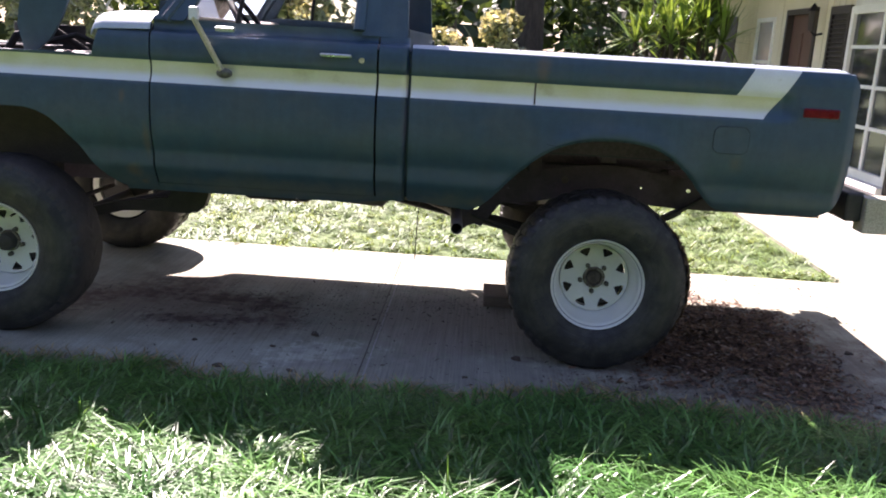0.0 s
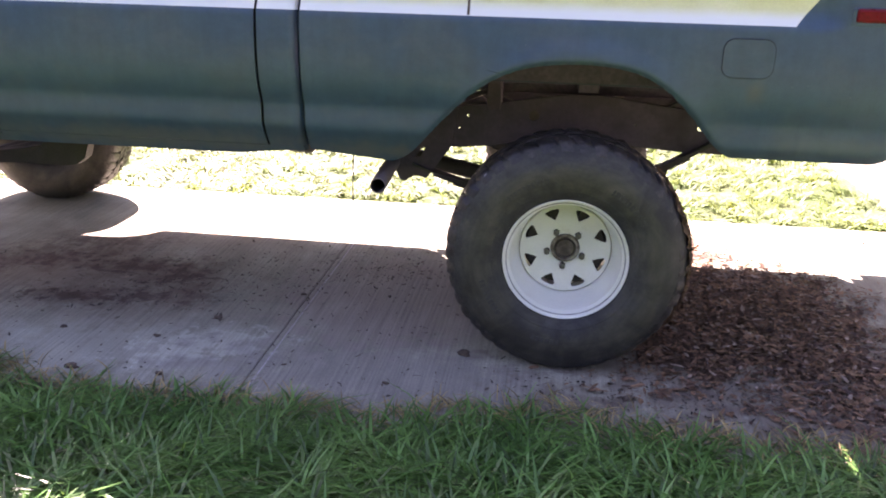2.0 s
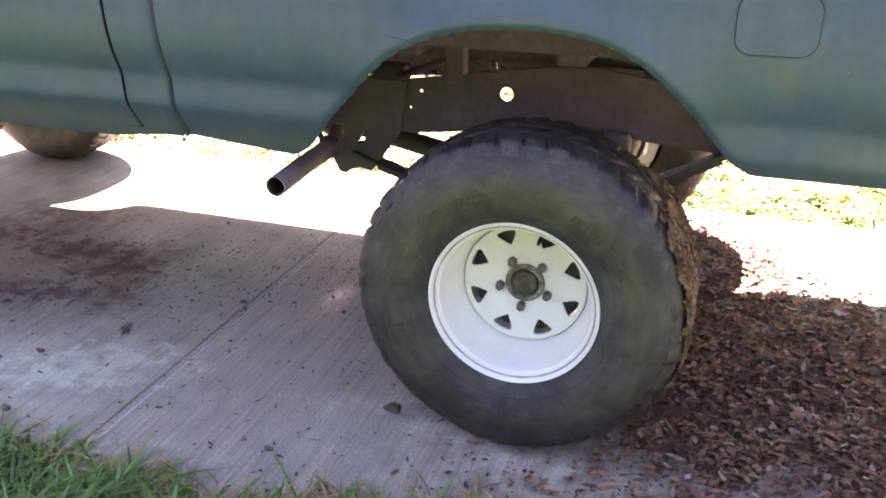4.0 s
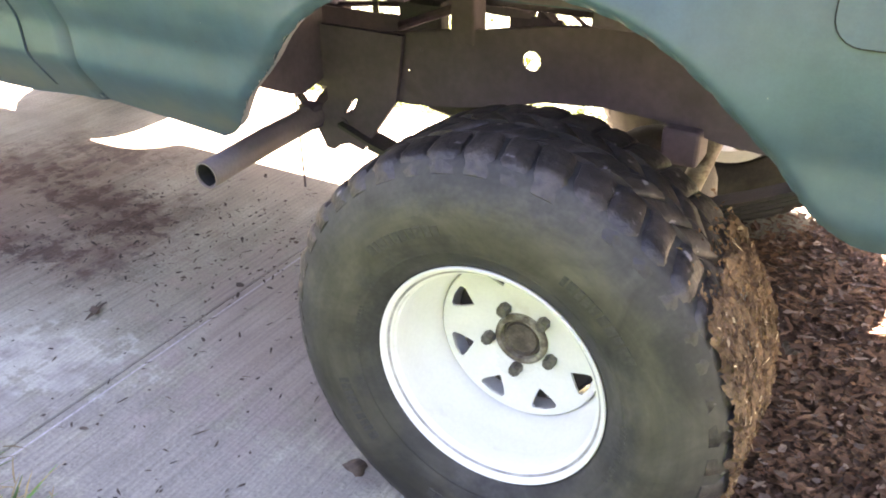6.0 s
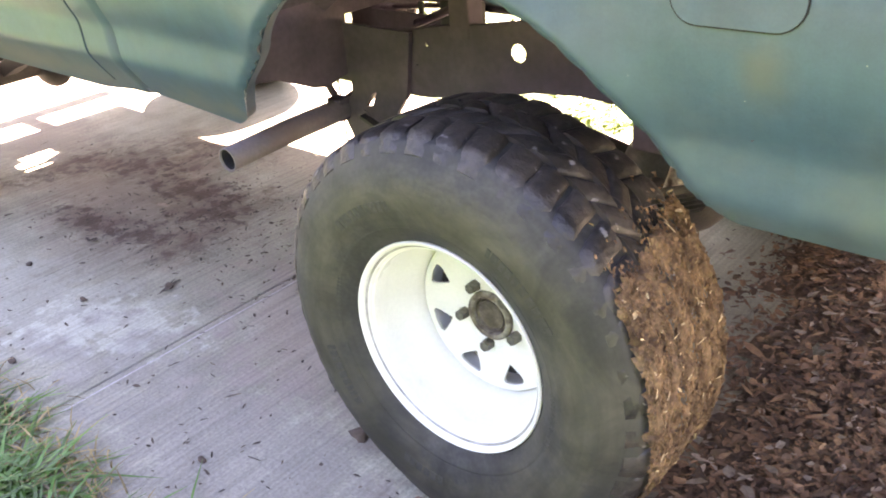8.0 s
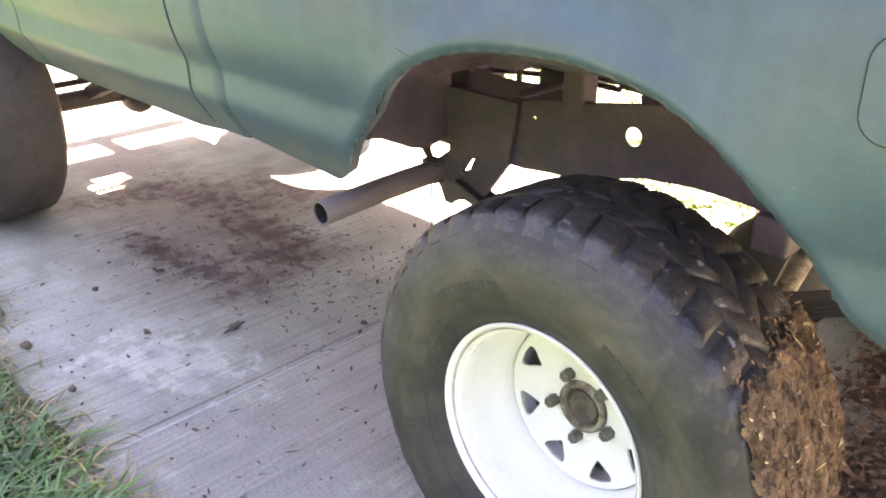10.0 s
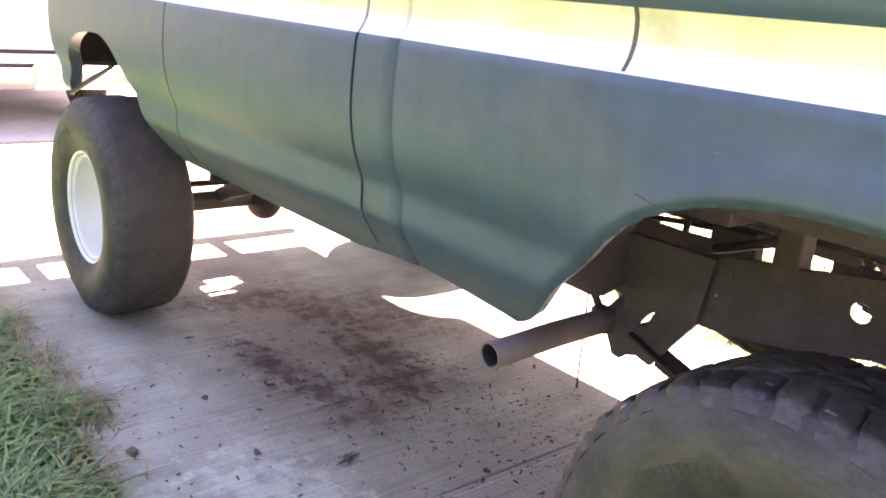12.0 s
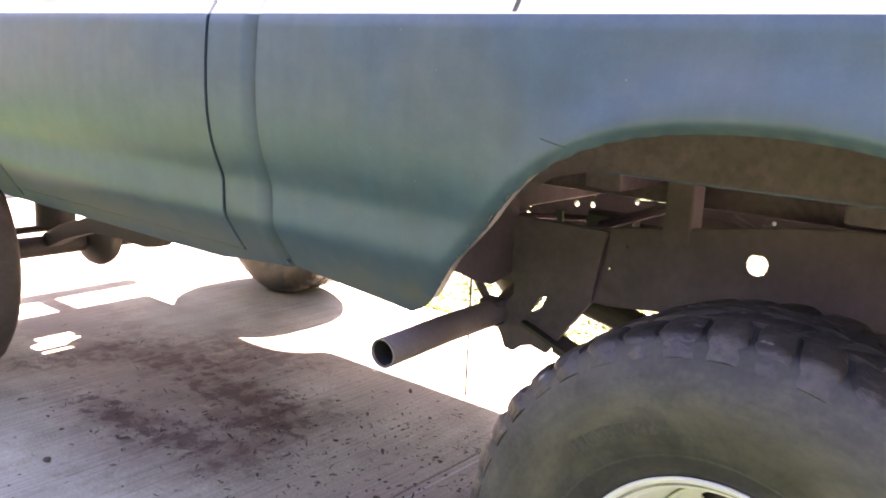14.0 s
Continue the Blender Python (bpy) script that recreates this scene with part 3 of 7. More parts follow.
def lathe(bm, prof, segs=64):
    """Turns a profile of (radius, y) round the y axis."""
    rings = []
    for r, y in prof:
        rings.append([bm.verts.new((r * math.cos(a), y, r * math.sin(a))) for a in (2 * math.pi * k / segs for k in range(segs))])
    for a, b in zip(rings, rings[1:]):
        for k in range(segs):
            bm.faces.new((a[k], a[(k + 1) % segs], b[(k + 1) % segs], b[k]))
    return bm


def flakes(name, places, length, width, material, lift=0.35, seed=1, fat=0.25, spread=math.pi):
    """Many small curled chips, lying loosely: places is an array of n x 3."""
    rng = np.random.default_rng(seed)
    n = len(places)
    ln = length * np.clip(rng.lognormal(-0.25, 0.5, n), 0.25, 2.6)
    wd = width * np.clip(rng.lognormal(-0.15, 0.4, n), 0.4, 2.2)
    a = rng.uniform(-spread, spread, n)
    tilt = rng.normal(0, lift, n)
    roll = rng.normal(0, lift, n)
    shape = np.array([(-1, 0, 0), (-0.4, -1, fat), (0.5, -0.9, fat), (1, 0.1, 0), (0.4, 1, fat), (-0.5, 0.8, fat)])
    shape = shape[None] * rng.normal(1, 0.28, (n, 6, 3))
    u = np.stack([np.cos(a) * np.cos(tilt), np.sin(a) * np.cos(tilt), np.sin(tilt)], -1)
    w = np.stack([-np.sin(a) * np.cos(roll), np.cos(a) * np.cos(roll), np.sin(roll)], -1)
    up = np.cross(u, w)
    v = (places[:, None] + shape[:, :, :1] * (u * ln[:, None] / 2)[:, None] + shape[:, :, 1:2] * (w * wd[:, None] / 2)[:, None]
         + shape[:, :, 2:] * (up * wd[:, None] / 2)[:, None])
    return sheet_mesh(name, v.reshape(-1, 3), (np.arange(n)[:, None, None] * 6 + np.array([(0, 1, 2, 3), (0, 3, 4, 5)])).reshape(-1, 4), material)


def sheet_mesh(name, verts, quads, material, smooth=False):
    me = bpy.data.meshes.new(name)
    me.vertices.add(len(verts))
    me.vertices.foreach_set("co", np.asarray(verts, np.float32).ravel())
    k = quads.shape[1]
    me.loops.add(quads.size)
    me.loops.foreach_set("vertex_index", quads.astype(np.int32).ravel())
    me.polygons.add(len(quads))
    me.polygons.foreach_set("loop_start", np.arange(0, quads.size, k, dtype=np.int32))
    me.polygons.foreach_set("use_smooth", np.full(len(quads), smooth))
    me.update(calc_edges=True)
    me.materials.append(material)
    return me


def blades(name, roots, height, width, material, seed=2, lean=0.5, angles=None):
    """Broad grass blades that rise and bend over; roots is n x 3."""
    rng = np.random.default_rng(seed)
    n = len(roots)
    h = height * rng.uniform(0.45, 1.25, n)
    w = width * rng.uniform(0.6, 1.25, n) / 2
    a = rng.uniform(0, 2 * np.pi, n) if angles is None else angles
    bend = np.abs(rng.normal(lean, 0.35, n))
    d = np.stack([np.cos(a), np.sin(a), 0 * a], -1)
    s = np.stack([-np.sin(a), np.cos(a), 0 * a], -1)
    up = np.array([0, 0, 1.0])
    rows = []
    for t, wide in ((0.0, 0.75), (0.35, 1.0), (0.7, 0.8), (1.0, 0.1)):
        c = roots + d * (h * bend * t ** 1.5)[:, None] + up * (h * (t - 0.42 * np.minimum(bend, 1.7) * t * t))[:, None]
        rows += [c - s * w[:, None] * wide, c + s * w[:, None] * wide]
    v = np.stack(rows, 1)
    q = np.arange(n)[:, None, None] * 8 + np.array([(0, 1, 3, 2), (2, 3, 5, 4), (4, 5, 7, 6)])
    return sheet_mesh(name, v.reshape(-1, 3), q.reshape(-1, 4), material)


def clump(name, centres, radii, n, size, material, seed, flat=0.8):
    """A crown: leaves gathered in many uneven clumps."""
    rng = np.random.default_rng(seed)
    centres, radii = np.asarray(centres, float), np.asarray(radii, float)
    k = rng.integers(0, len(centres), n)
    d = rng.normal(0, 1, (n, 3))
    d /= np.linalg.norm(d, axis=1)[:, None]
    p = centres[k] + d * (radii[k] * rng.uniform(0.45, 1.05, n) ** 0.6)[:, None] * np.array([1, 1, flat])
    a = rng.normal(0, 1, (n, 3))
    a /= np.linalg.norm(a, axis=1)[:, None]
    b = np.cross(a, rng.normal(0, 1, (n, 3)))
    b /= np.linalg.norm(b, axis=1)[:, None]
    s = size * rng.uniform(0.5, 1.3, n)[:, None]
    v = np.stack([p - a * s, p + b * s * 0.45, p + a * s, p - b * s * 0.45], 1)
    return sheet_mesh(name, v.reshape(-1, 3), np.arange(4 * n).reshape(-1, 4), material)

# ---- ground, driveway, lawns ----
NEAR_EDGE = -0.36
FAR_EDGE = 2.18
bm = bmesh.new()
bmesh.ops.create_grid(bm, x_segments=40, y_segments=40, size=220)
for v in bm.verts:
    v.co.z = -0.035
thing("ground", bm, M["soil"], "earth and thin turf under the lawns, reaching the horizon", "ground", kind="structure")

bm = bmesh.new()
box(bm, -1.098, 2.90, NEAR_EDGE - 0.14, FAR_EDGE, -0.14, 0.0, bevel=0.006)
drive = thing("driveway", bm, M["concrete"], "broom-finished concrete driveway with oil stains and tyre dust", "driveway", kind="structure")
for x0, x1 in ((-4.14, -1.1295), (-1.126, -1.101), (-6.62, -4.148)):
    part("slab", boxes((x0, x1, NEAR_EDGE - 0.02, FAR_EDGE, -0.14, 0.0), bevel=0.006), M["concrete"], drive)
part("slab", boxes((2.13, 2.90, FAR_EDGE + 0.008, 11.0, -0.14, -0.001), bevel=0.006), M["concrete"], drive)
part("slab", boxes((2.91, 9.0, -4.0, 2.02, -0.14, -0.002), bevel=0.006), M["concrete"], drive)
part("joint", boxes((-1.133, -1.125, NEAR_EDGE, FAR_EDGE - 0.01, -0.13, -0.005)), M["litter"], drive)
part("joint", boxes((-1.104, -1.097, NEAR_EDGE, FAR_EDGE - 0.01, -0.13, -0.002)), M["concrete_plain"], drive)
thing("garage_slab", boxes((-16.0, -6.66, -3.5, 5.5, -0.14, 0.02), bevel=0.008), M["concrete_plain"], "shaded concrete slab under the carport", "slab", kind="structure")

rng = np.random.default_rng(11)


LEAN = 1.35


def turf(name, x0, x1, y0, y1, n, height, width, keep, label, seed, mat="grass", low=0.0):
    # blades stand in tufts that fall over much the same way
    m = n // 16
    c, way = np.stack([rng.uniform(x0, x1, m), rng.uniform(y0, y1, m)], -1), rng.uniform(0, 2 * np.pi, m)
    k = rng.integers(0, m, n)
    p = np.column_stack([c[k] + rng.normal(0, 0.028, (n, 2)), np.full(n, -0.03)])
    a = way[k] + rng.normal(0, 0.75, n)
    ok = keep(p)
    p, a = p[ok], a[ok]
    if low:  # shorter, trodden blades towards the driveway
        height = height * (1 - low * np.clip((p[:, 1] + 0.95) / 0.45, 0, 1))
    ob = tagged(new(name, blades(name, p, height, width, M[mat], seed=seed, lean=LEAN, angles=a)), label, "grass", kind="stuff")
    return ob


def ragged(x, k):
    return 0.06 * np.sin(x * 2.3 + k) + 0.035 * np.sin(x * 6.1 + 2 * k) + 0.025 * np.sin(x * 14.7 + k)


def near_keep(p):
    edge = NEAR_EDGE - 0.09 - 0.06 * np.clip(p[:, 0], 0, 2) + ragged(p[:, 0], 1.0) + rng.normal(0, 0.02, len(p))
    thin = 0.5 + 0.5 * np.sin(p[:, 0] * 3.1 + 1) * np.sin(p[:, 1] * 4.3)
    return (p[:, 1] < edge) & ((thin > 0.12) | (rng.uniform(0, 1, len(p)) < 0.45))


turf("lawn_grass", -6.6, 2.86, -2.3, -0.2, 115000, 0.190, 0.0092, near_keep, "long green broad-bladed lawn grass beside the driveway", 3, low=0.35)
turf("lawn_grass", -9.0, 4.5, -7.0, -2.3, 45000, 0.14, 0.022, lambda p: (p[:, 1] < -2.25) & ((p[:, 0] < 2.86) | (p[:, 1] < -4.06)), "long lawn grass out on the front lawn, coloured pale as sunlit", 4, "grass_sunny")


def far_keep(p):
    return (p[:, 1] > FAR_EDGE + 0.03 + ragged(p[:, 0], 4.0)) & (p[:, 0] < 2.08 + 0.5 * ragged(p[:, 1], 2.0))


turf("lawn_grass", -7.0, 2.2, 2.1, 5.5, 42000, 0.10, 0.011, far_keep, "sunlit pale green lawn grass across the driveway", 5, "grass_far")
turf("lawn_grass", -14.0, 2.2, 5.5, 14.0, 30000, 0.11, 0.02, far_keep, "sunlit pale green lawn grass in the back yard", 6, "grass_far")
turf("grass_tuft", 2.45, 2.86, 2.2, 2.4, 260, 0.06, 0.006, lambda p: p[:, 0] > 0, "weed tufts at the foot of the house wall", 7)
edge_x = rng.uniform(-4.4, 2.4, 2600)
p = np.stack([edge_x, NEAR_EDGE - 0.03 + ragged(edge_x, 1.0) - 0.06 * np.clip(edge_x, 0, 2) + rng.normal(0.0, 0.05, 2600), np.full(2600, 0.0)], -1)
tagged(new("dry_grass", blades("dry_grass", p, 0.06, 0.005, M["grass_dry"], seed=8, lean=1.3)), "dry straw-coloured grass along the lawn edge", "grass", kind="stuff")
turf("lawn_grass", -6.6, 2.86, -2.75, -1.75, 11000, 0.17, 0.0095, lambda p: rng.uniform(0, 1, len(p)) < np.clip((-1.75 - p[:, 1]) / 0.9, 0, 1), "blades coloured pale as sunlit among the green where the lawn lies open", 9, "grass_sunny")
turf("lawn_grass", -6.6, 2.86, -3.2, -2.3, 16000, 0.17, 0.0100, lambda p: rng.uniform(0, 1, len(p)) < np.clip((p[:, 1] + 3.2) / 0.9, 0, 1), "green blades thinning out into the pale lawn", 10)

# bark mulch behind the rear wheel
rng2 = np.random.default_rng(21)


def spread(x, y):
    """0 in the middle of the spilled mulch, 1 at its ragged edge."""
    e = np.minimum((np.abs((x - 0.78) / 0.54) ** 4 + np.abs((y - 0.70) / 0.64) ** 4) ** 0.25, 0.25 + np.sqrt(((x - 0.46) / 0.44) ** 2 + ((y - 1.45) / 0.68) ** 2))
    return e + 0.10 * np.sin(x * 9 + y * 4) * np.sin(y * 7) + 0.07 * np.sin(x * 21 - y * 13)


def heap(x, y):
    return 0.020 * np.clip(1 - spread(x, y) ** 2, 0, 1) ** 0.7


p = np.column_stack([rng2.uniform(-0.1, 1.75, 35000), rng2.uniform(-0.55, 2.15, 35000)])
p = p[rng2.uniform(0, 1, len(p)) < np.clip((1.25 - spread(p[:, 0], p[:, 1])) / 0.60, 0.010, 1)]
p = np.concatenate([p, np.column_stack([rng2.normal(0.50, 0.24, 160), rng2.normal(-0.08, 0.10, 160)]), np.column_stack([rng2.normal(1.05, 0.17, 750), rng2.normal(-0.10, 0.14, 750)])])
p = p[(np.hypot(p[:, 0], (p[:, 1] - 0.16) * 1.6) > 0.22) & (p[:, 1] > -0.60)]
z = heap(p[:, 0], p[:, 1]) + rng2.uniform(0.002, 0.014, len(p))
k = rng2.uniform(0, 1, len(p)) < 0.06
tagged(new("bark_mulch", flakes("bark_mulch", np.column_stack([p, z])[~k], 0.031, 0.0145, M["chips"], seed=22, lift=0.22)), "loose brown bark chips spilled on the concrete", "mulch", kind="stuff")
tagged(new("bark_mulch", flakes("bark_mulch", np.column_stack([p, z + 0.005])[k], 0.031, 0.0135, M["chips_pale"], seed=24, lift=0.2)), "pale split bark chips among the brown mulch", "mulch", kind="stuff")
bm = bmesh.new()
bmesh.ops.create_grid(bm, x_segments=70, y_segments=70, size=1.0)
for v in bm.verts:
    x, y = 0.75 + v.co.x * 0.85, 0.85 + v.co.y * 1.25
    v.co = (x, y, float(heap(x, y)) - 0.004 + 0.006 * noise.noise((x * 9, y * 9, 0)))
bmesh.ops.delete(bm, geom=[v for v in bm.verts if v.co.z < -0.001], context="VERTS")
thing("mulch_bed", bm, M["chip_bed"], "packed dark bark crumbs under the loose chips", "mulch", smooth=180, kind="stuff")

# litter: leaf crumbs over the oily patch and the drive
spots = [(-2.17, 0.38, 0.20, 0.09, 110), (-1.80, 0.55, 0.20, 0.20, 170), (-2.1, 0.85, 0.35, 0.16, 130), (-1.1, 0.75, 0.30, 0.25, 190), (-0.78, 1.0, 0.22, 0.18, 300), (-1.55, 0.95, 0.3, 0.2, 150), (-1.2, 0.9, 0.7, 0.5, 180), (-1.5, 0.25, 1.2, 0.35, 170), (-1.6, -0.25, 1.2, 0.12, 120), (0.75, -0.10, 0.45, 0.10, 420), (0.5, -0.2, 0.7, 0.15, 240), (1.2, -0.3, 0.4, 0.18, 200), (0.6, 1.7, 1.0, 0.3, 160)]
pts = np.concatenate([np.column_stack([rng2.normal(a, c, k), rng2.normal(b, d, k)]) for a, b, c, d, k in spots])
pts = pts[(pts[:, 1] > NEAR_EDGE - 0.1) & (pts[:, 1] < FAR_EDGE)]
tagged(new("leaf_litter", flakes("leaf_litter", np.column_stack([pts, rng2.uniform(0.002, 0.006, len(pts))]), 0.019, 0.0065, M["litter"], seed=23, lift=0.25)),
       "dark leaf crumbs and twigs scattered over the concrete", "leaf litter", kind="stuff")
CLOD_LABEL = "small dark dirt clod on the concrete"
for i, (cx, cy, s) in enumerate([(-0.36, 0.09, 0.022), (-1.43, 0.25, 0.014), (-1.15, 0.57, 0.010), (-2.01, 0.05, 0.011), (-1.60, 0.03, 0.012), (-1.79, -0.28, 0.020), (0.25, -0.16, 0.016), (-0.62, -0.2, 0.010), (-1.45, -0.28, 0.013), (1.5, 0.55, 0.018)]):
    bm = bmesh.new()
    s *= 0.85
    bmesh.ops.create_icosphere(bm, subdivisions=2, radius=s)
    for v in bm.verts:
        v.co *= 1 + 0.9 * noise.noise(v.co * 75 + Vector((i * 3, 0, 0)))
        v.co.z = max(v.co.z * 0.7, -s * 0.3)
        v.co.x *= 1.4
    bmesh.ops.translate(bm, verts=bm.verts, vec=(cx, cy, s * 0.3))
    thing("dirt_clod", bm, M["litter"], CLOD_LABEL, "dirt clod", smooth=180, group="dirt clods on the driveway")
for cx, cy, a in ((-1.42, 0.25, 0.3), (-1.97, 0.28, 1.2), (-1.83, 0.16, 2.2), (-2.5, 0.2, 0.7)):
    thing("dead_leaf", bmesh.new(), M["litter"], "curled dead brown leaf on the concrete", "leaf", group="dead leaves on the driveway").data = flakes(
        "dead_leaf", np.array([(cx, cy, 0.008)]), 0.07, 0.028, M["litter"], seed=int(a * 10), lift=0.1)

thing("pale_leaf", bmesh.new(), M["chips_pale"], "flat pale dried leaf lying on the oil stain", "leaf").data = flakes("pale_leaf", np.array([(-2.02, 0.615, 0.006)]), 0.15, 0.05, M["chips_pale"], seed=5, lift=0.02, fat=0.1, spread=0.3)

# ---- house ----
HX = 2.89
house = base("house", (HX, 5, 0), "white and cream single-storey house with dark shutters", "house")


def wall_run(name, rows, mat, label=""):
    return part(name, boxes(*rows), mat, house, label)


wall_run("wall", [(HX, HX + 0.2, 2.08, 3.42, -0.1, 2.62), (HX, HX + 0.2, 3.42, 4.66, -0.1, 0.56), (HX, HX + 0.2, 3.42, 4.66, 2.12, 2.62)], M["stucco"], "white stucco wall")
wall_run("wall", [(HX, HX + 0.2, 4.66, 5.56, -0.1, 2.62), (HX, HX + 0.2, 5.56, 6.52, 2.16, 2.62), (HX, HX + 0.2, 6.52, 6.92, -0.1, 2.62), (HX, HX + 0.2, 6.92, 7.62, -0.1, 1.22),
                  (HX, HX + 0.2, 6.92, 7.62, 2.10, 2.62), (HX, HX + 0.2, 7.62, 9.6, -0.1, 2.62)], M["cream"], "cream siding wall in the eave's shade")
wall_run("wall", [(HX + 0.2, 8.0, 2.08, 2.26, -0.1, 2.62), (HX + 0.2, 8.0, 9.4, 9.6, -0.1, 2.62), (7.8, 8.0, 2.26, 9.4, -0.1, 2.62)], M["stucco"])
me = mesh_of("batten", boxes((HX - 0.006, HX, -0.006, 0.006, 0.0, 2.6)), M["cream"])
for y in np.arange(4.75, 9.55, 0.15):
    if not (5.5 < y < 6.58 or 6.85 < y < 7.68 or 8.5 < y < 9.5):
        part("batten", me, None, house, at=(0, float(y), 0))
part("corner_board", boxes((HX + 0.004, HX + 0.16, 2.055, 2.08, 0.0, 2.6), bevel=0.004), M["cream"], house, "cream corner board")
part("garage_door", boxes((HX + 0.30, HX + 2.7, 2.04, 2.075, 0.02, 2.15)), M["dark_trim"], house, "dark recessed garage door")
bm = boxes((HX - 0.75, 8.4, 1.55, 10.2, 2.62, 2.68))
part("soffit", bm, M["cream"], house, "cream soffit boards")
bm = bmesh.new()
e, r = 2.70, 4.2
vs = [bm.verts.new(c) for c in ((HX - 0.78, 1.5, e), (8.45, 1.5, e), (8.45, 10.25, e), (HX - 0.78, 10.25, e), (5.6, 4.2, r), (5.6, 7.6, r))]
for f in ((0, 1, 4), (1, 2, 5, 4), (2, 3, 5), (3, 0, 4, 5), (3, 2, 1, 0)):
    bm.faces.new([vs[i] for i in f])
part("roof", bm, M["shingle"], house, "grey shingle hip roof")
part("fascia", boxes((HX - 0.80, HX - 0.77, 1.5, 10.25, 2.60, 2.74)), M["white_trim"], house)
# large window
win = part("window", boxes((HX - 0.03, HX + 0.06, 3.42, 3.49, 0.56, 2.12), (HX - 0.03, HX + 0.06, 4.59, 4.66, 0.56, 2.12), (HX - 0.03, HX + 0.06, 3.49, 4.59, 2.05, 2.12),
                           (HX - 0.03, HX + 0.06, 3.49, 4.59, 0.56, 0.64), bevel=0.004), M["white_trim"], house, "white-framed window with a grid of panes")
part("sill", boxes((HX - 0.09, HX, 3.40, 4.68, 0.47, 0.555), bevel=0.006), M["white_trim"], win, "white window sill")
for z in (1.02, 1.385, 1.745):
    part("muntin", boxes((HX - 0.008, HX + 0.03, 3.49, 4.59, z - 0.016, z + 0.016)), M["white_trim"], win)
part("mullion", boxes((HX - 0.012, HX + 0.036, 3.935, 3.985, 0.64, 2.05)), M["white_trim"], win)
zs = (0.64, 1.02, 1.385, 1.745, 2.05)
for y0, y1 in ((3.49, 3.935), (3.985, 4.59)):
    for z0, z1 in zip(zs, zs[1:]):
        part("pane", boxes((HX + 0.004, HX + 0.010, y0, y1, z0, z1)), M["window_dark"], win)


def shutter(y0, y1, z0, z1):
    s = part("shutter", boxes((HX - 0.035, HX - 0.002, y0, y0 + 0.05, z0, z1), (HX - 0.035, HX - 0.002, y1 - 0.05, y1, z0, z1), (HX - 0.035, HX - 0.002, y0 + 0.05, y1 - 0.05, z0, z0 + 0.08),
                              (HX - 0.035, HX - 0.002, y0 + 0.05, y1 - 0.05, z1 - 0.08, z1), (HX - 0.012, HX - 0.002, y0 + 0.05, y1 - 0.05, z0 + 0.08, z1 - 0.08)), M["dark_trim"], house, "dark brown louvred shutter")
    me = mesh_of("slat", boxes((-0.012, 0.012, y0 + 0.05, y1 - 0.05, -0.004, 0.004)), M["dark_trim"])
    for k in range(int((z1 - z0 - 0.18) / 0.045)):
        part("slat", me, None, s, at=pose(HX - 0.022, 0, z0 + 0.11 + 0.045 * k, 0, 35, 0))


shutter(3.00, 3.40, 0.50, 2.14)
shutter(4.68, 5.16, 0.50, 2.14)
# front door, small window, lantern, porch step
door = part("door", boxes((HX + 0.05, HX + 0.09, 5.62, 6.46, 0.15, 2.10), bevel=0.003), M["door_wood"], house, "brown panelled front door")
for y0, y1, z0, z1 in ((5.70, 6.00, 0.3, 0.95), (6.08, 6.38, 0.3, 0.95), (5.70, 6.00, 1.08, 1.9), (6.08, 6.38, 1.08, 1.9)):
    part("panel", boxes((HX + 0.038, HX + 0.052, y0, y1, z0, z1), bevel=0.006), M["door_wood"], door)
part("knob", tube(bmesh.new(), [(HX + 0.05, 6.40, 1.05), (HX - 0.01, 6.40, 1.05)], 0.022), M["chrome"], door)
part("door_frame", boxes((HX - 0.02, HX + 0.1, 5.56, 5.62, 0.1, 2.16), (HX - 0.02, HX + 0.1, 6.46, 6.52, 0.1, 2.16), (HX - 0.02, HX + 0.1, 5.62, 6.46, 2.10, 2.16)), M["dark_trim"], house)
win2 = part("window", boxes((HX - 0.02, HX + 0.05, 6.92, 6.97, 1.22, 2.10), (HX - 0.02, HX + 0.05, 7.57, 7.62, 1.22, 2.10), (HX - 0.02, HX + 0.05, 6.97, 7.57, 2.05, 2.10),
                            (HX - 0.02, HX + 0.05, 6.97, 7.57, 1.22, 1.28), (HX - 0.01, HX + 0.04, 6.97, 7.57, 1.54, 1.58)), M["white_trim"], house, "small sash window with drawn pale curtain")
for z0, z1 in ((1.28, 1.54), (1.58, 2.05)):
    part("pane", boxes((HX + 0.012, HX + 0.02, 6.97, 7.57, z0, z1)), M["window_pale"], win2)
part("side_door", boxes((HX - 0.012, HX + 0.02, 8.55, 9.45, 0.1, 2.16), bevel=0.004), M["dark_trim"], house, "dark side door in the porch shade")
lantern = base("wall_lantern", (HX, 5.40, 1.9), "small black wall lantern beside the front door", "wall lantern")
part("bracket", tube(bmesh.new(), [(HX, 5.40, 1.88), (HX - 0.08, 5.40, 1.86), (HX - 0.12, 5.40, 1.90)], 0.012), M["gap"], lantern)
bm = bmesh.new()
bmesh.ops.create_cone(bm, segments=6, radius1=0.032, radius2=0.048, depth=0.2, cap_ends=True, matrix=Matrix.Translation((HX - 0.12, 5.40, 2.0)))
part("cage", bm, M["dark_trim"], lantern)
bm = bmesh.new()
bmesh.ops.create_cone(bm, segments=6, radius1=0.06, radius2=0.01, depth=0.08, cap_ends=True, matrix=Matrix.Translation((HX - 0.12, 5.40, 2.141)))
part("cap", bm, M["gap"], lantern)

# ---- trees and shrubs ----


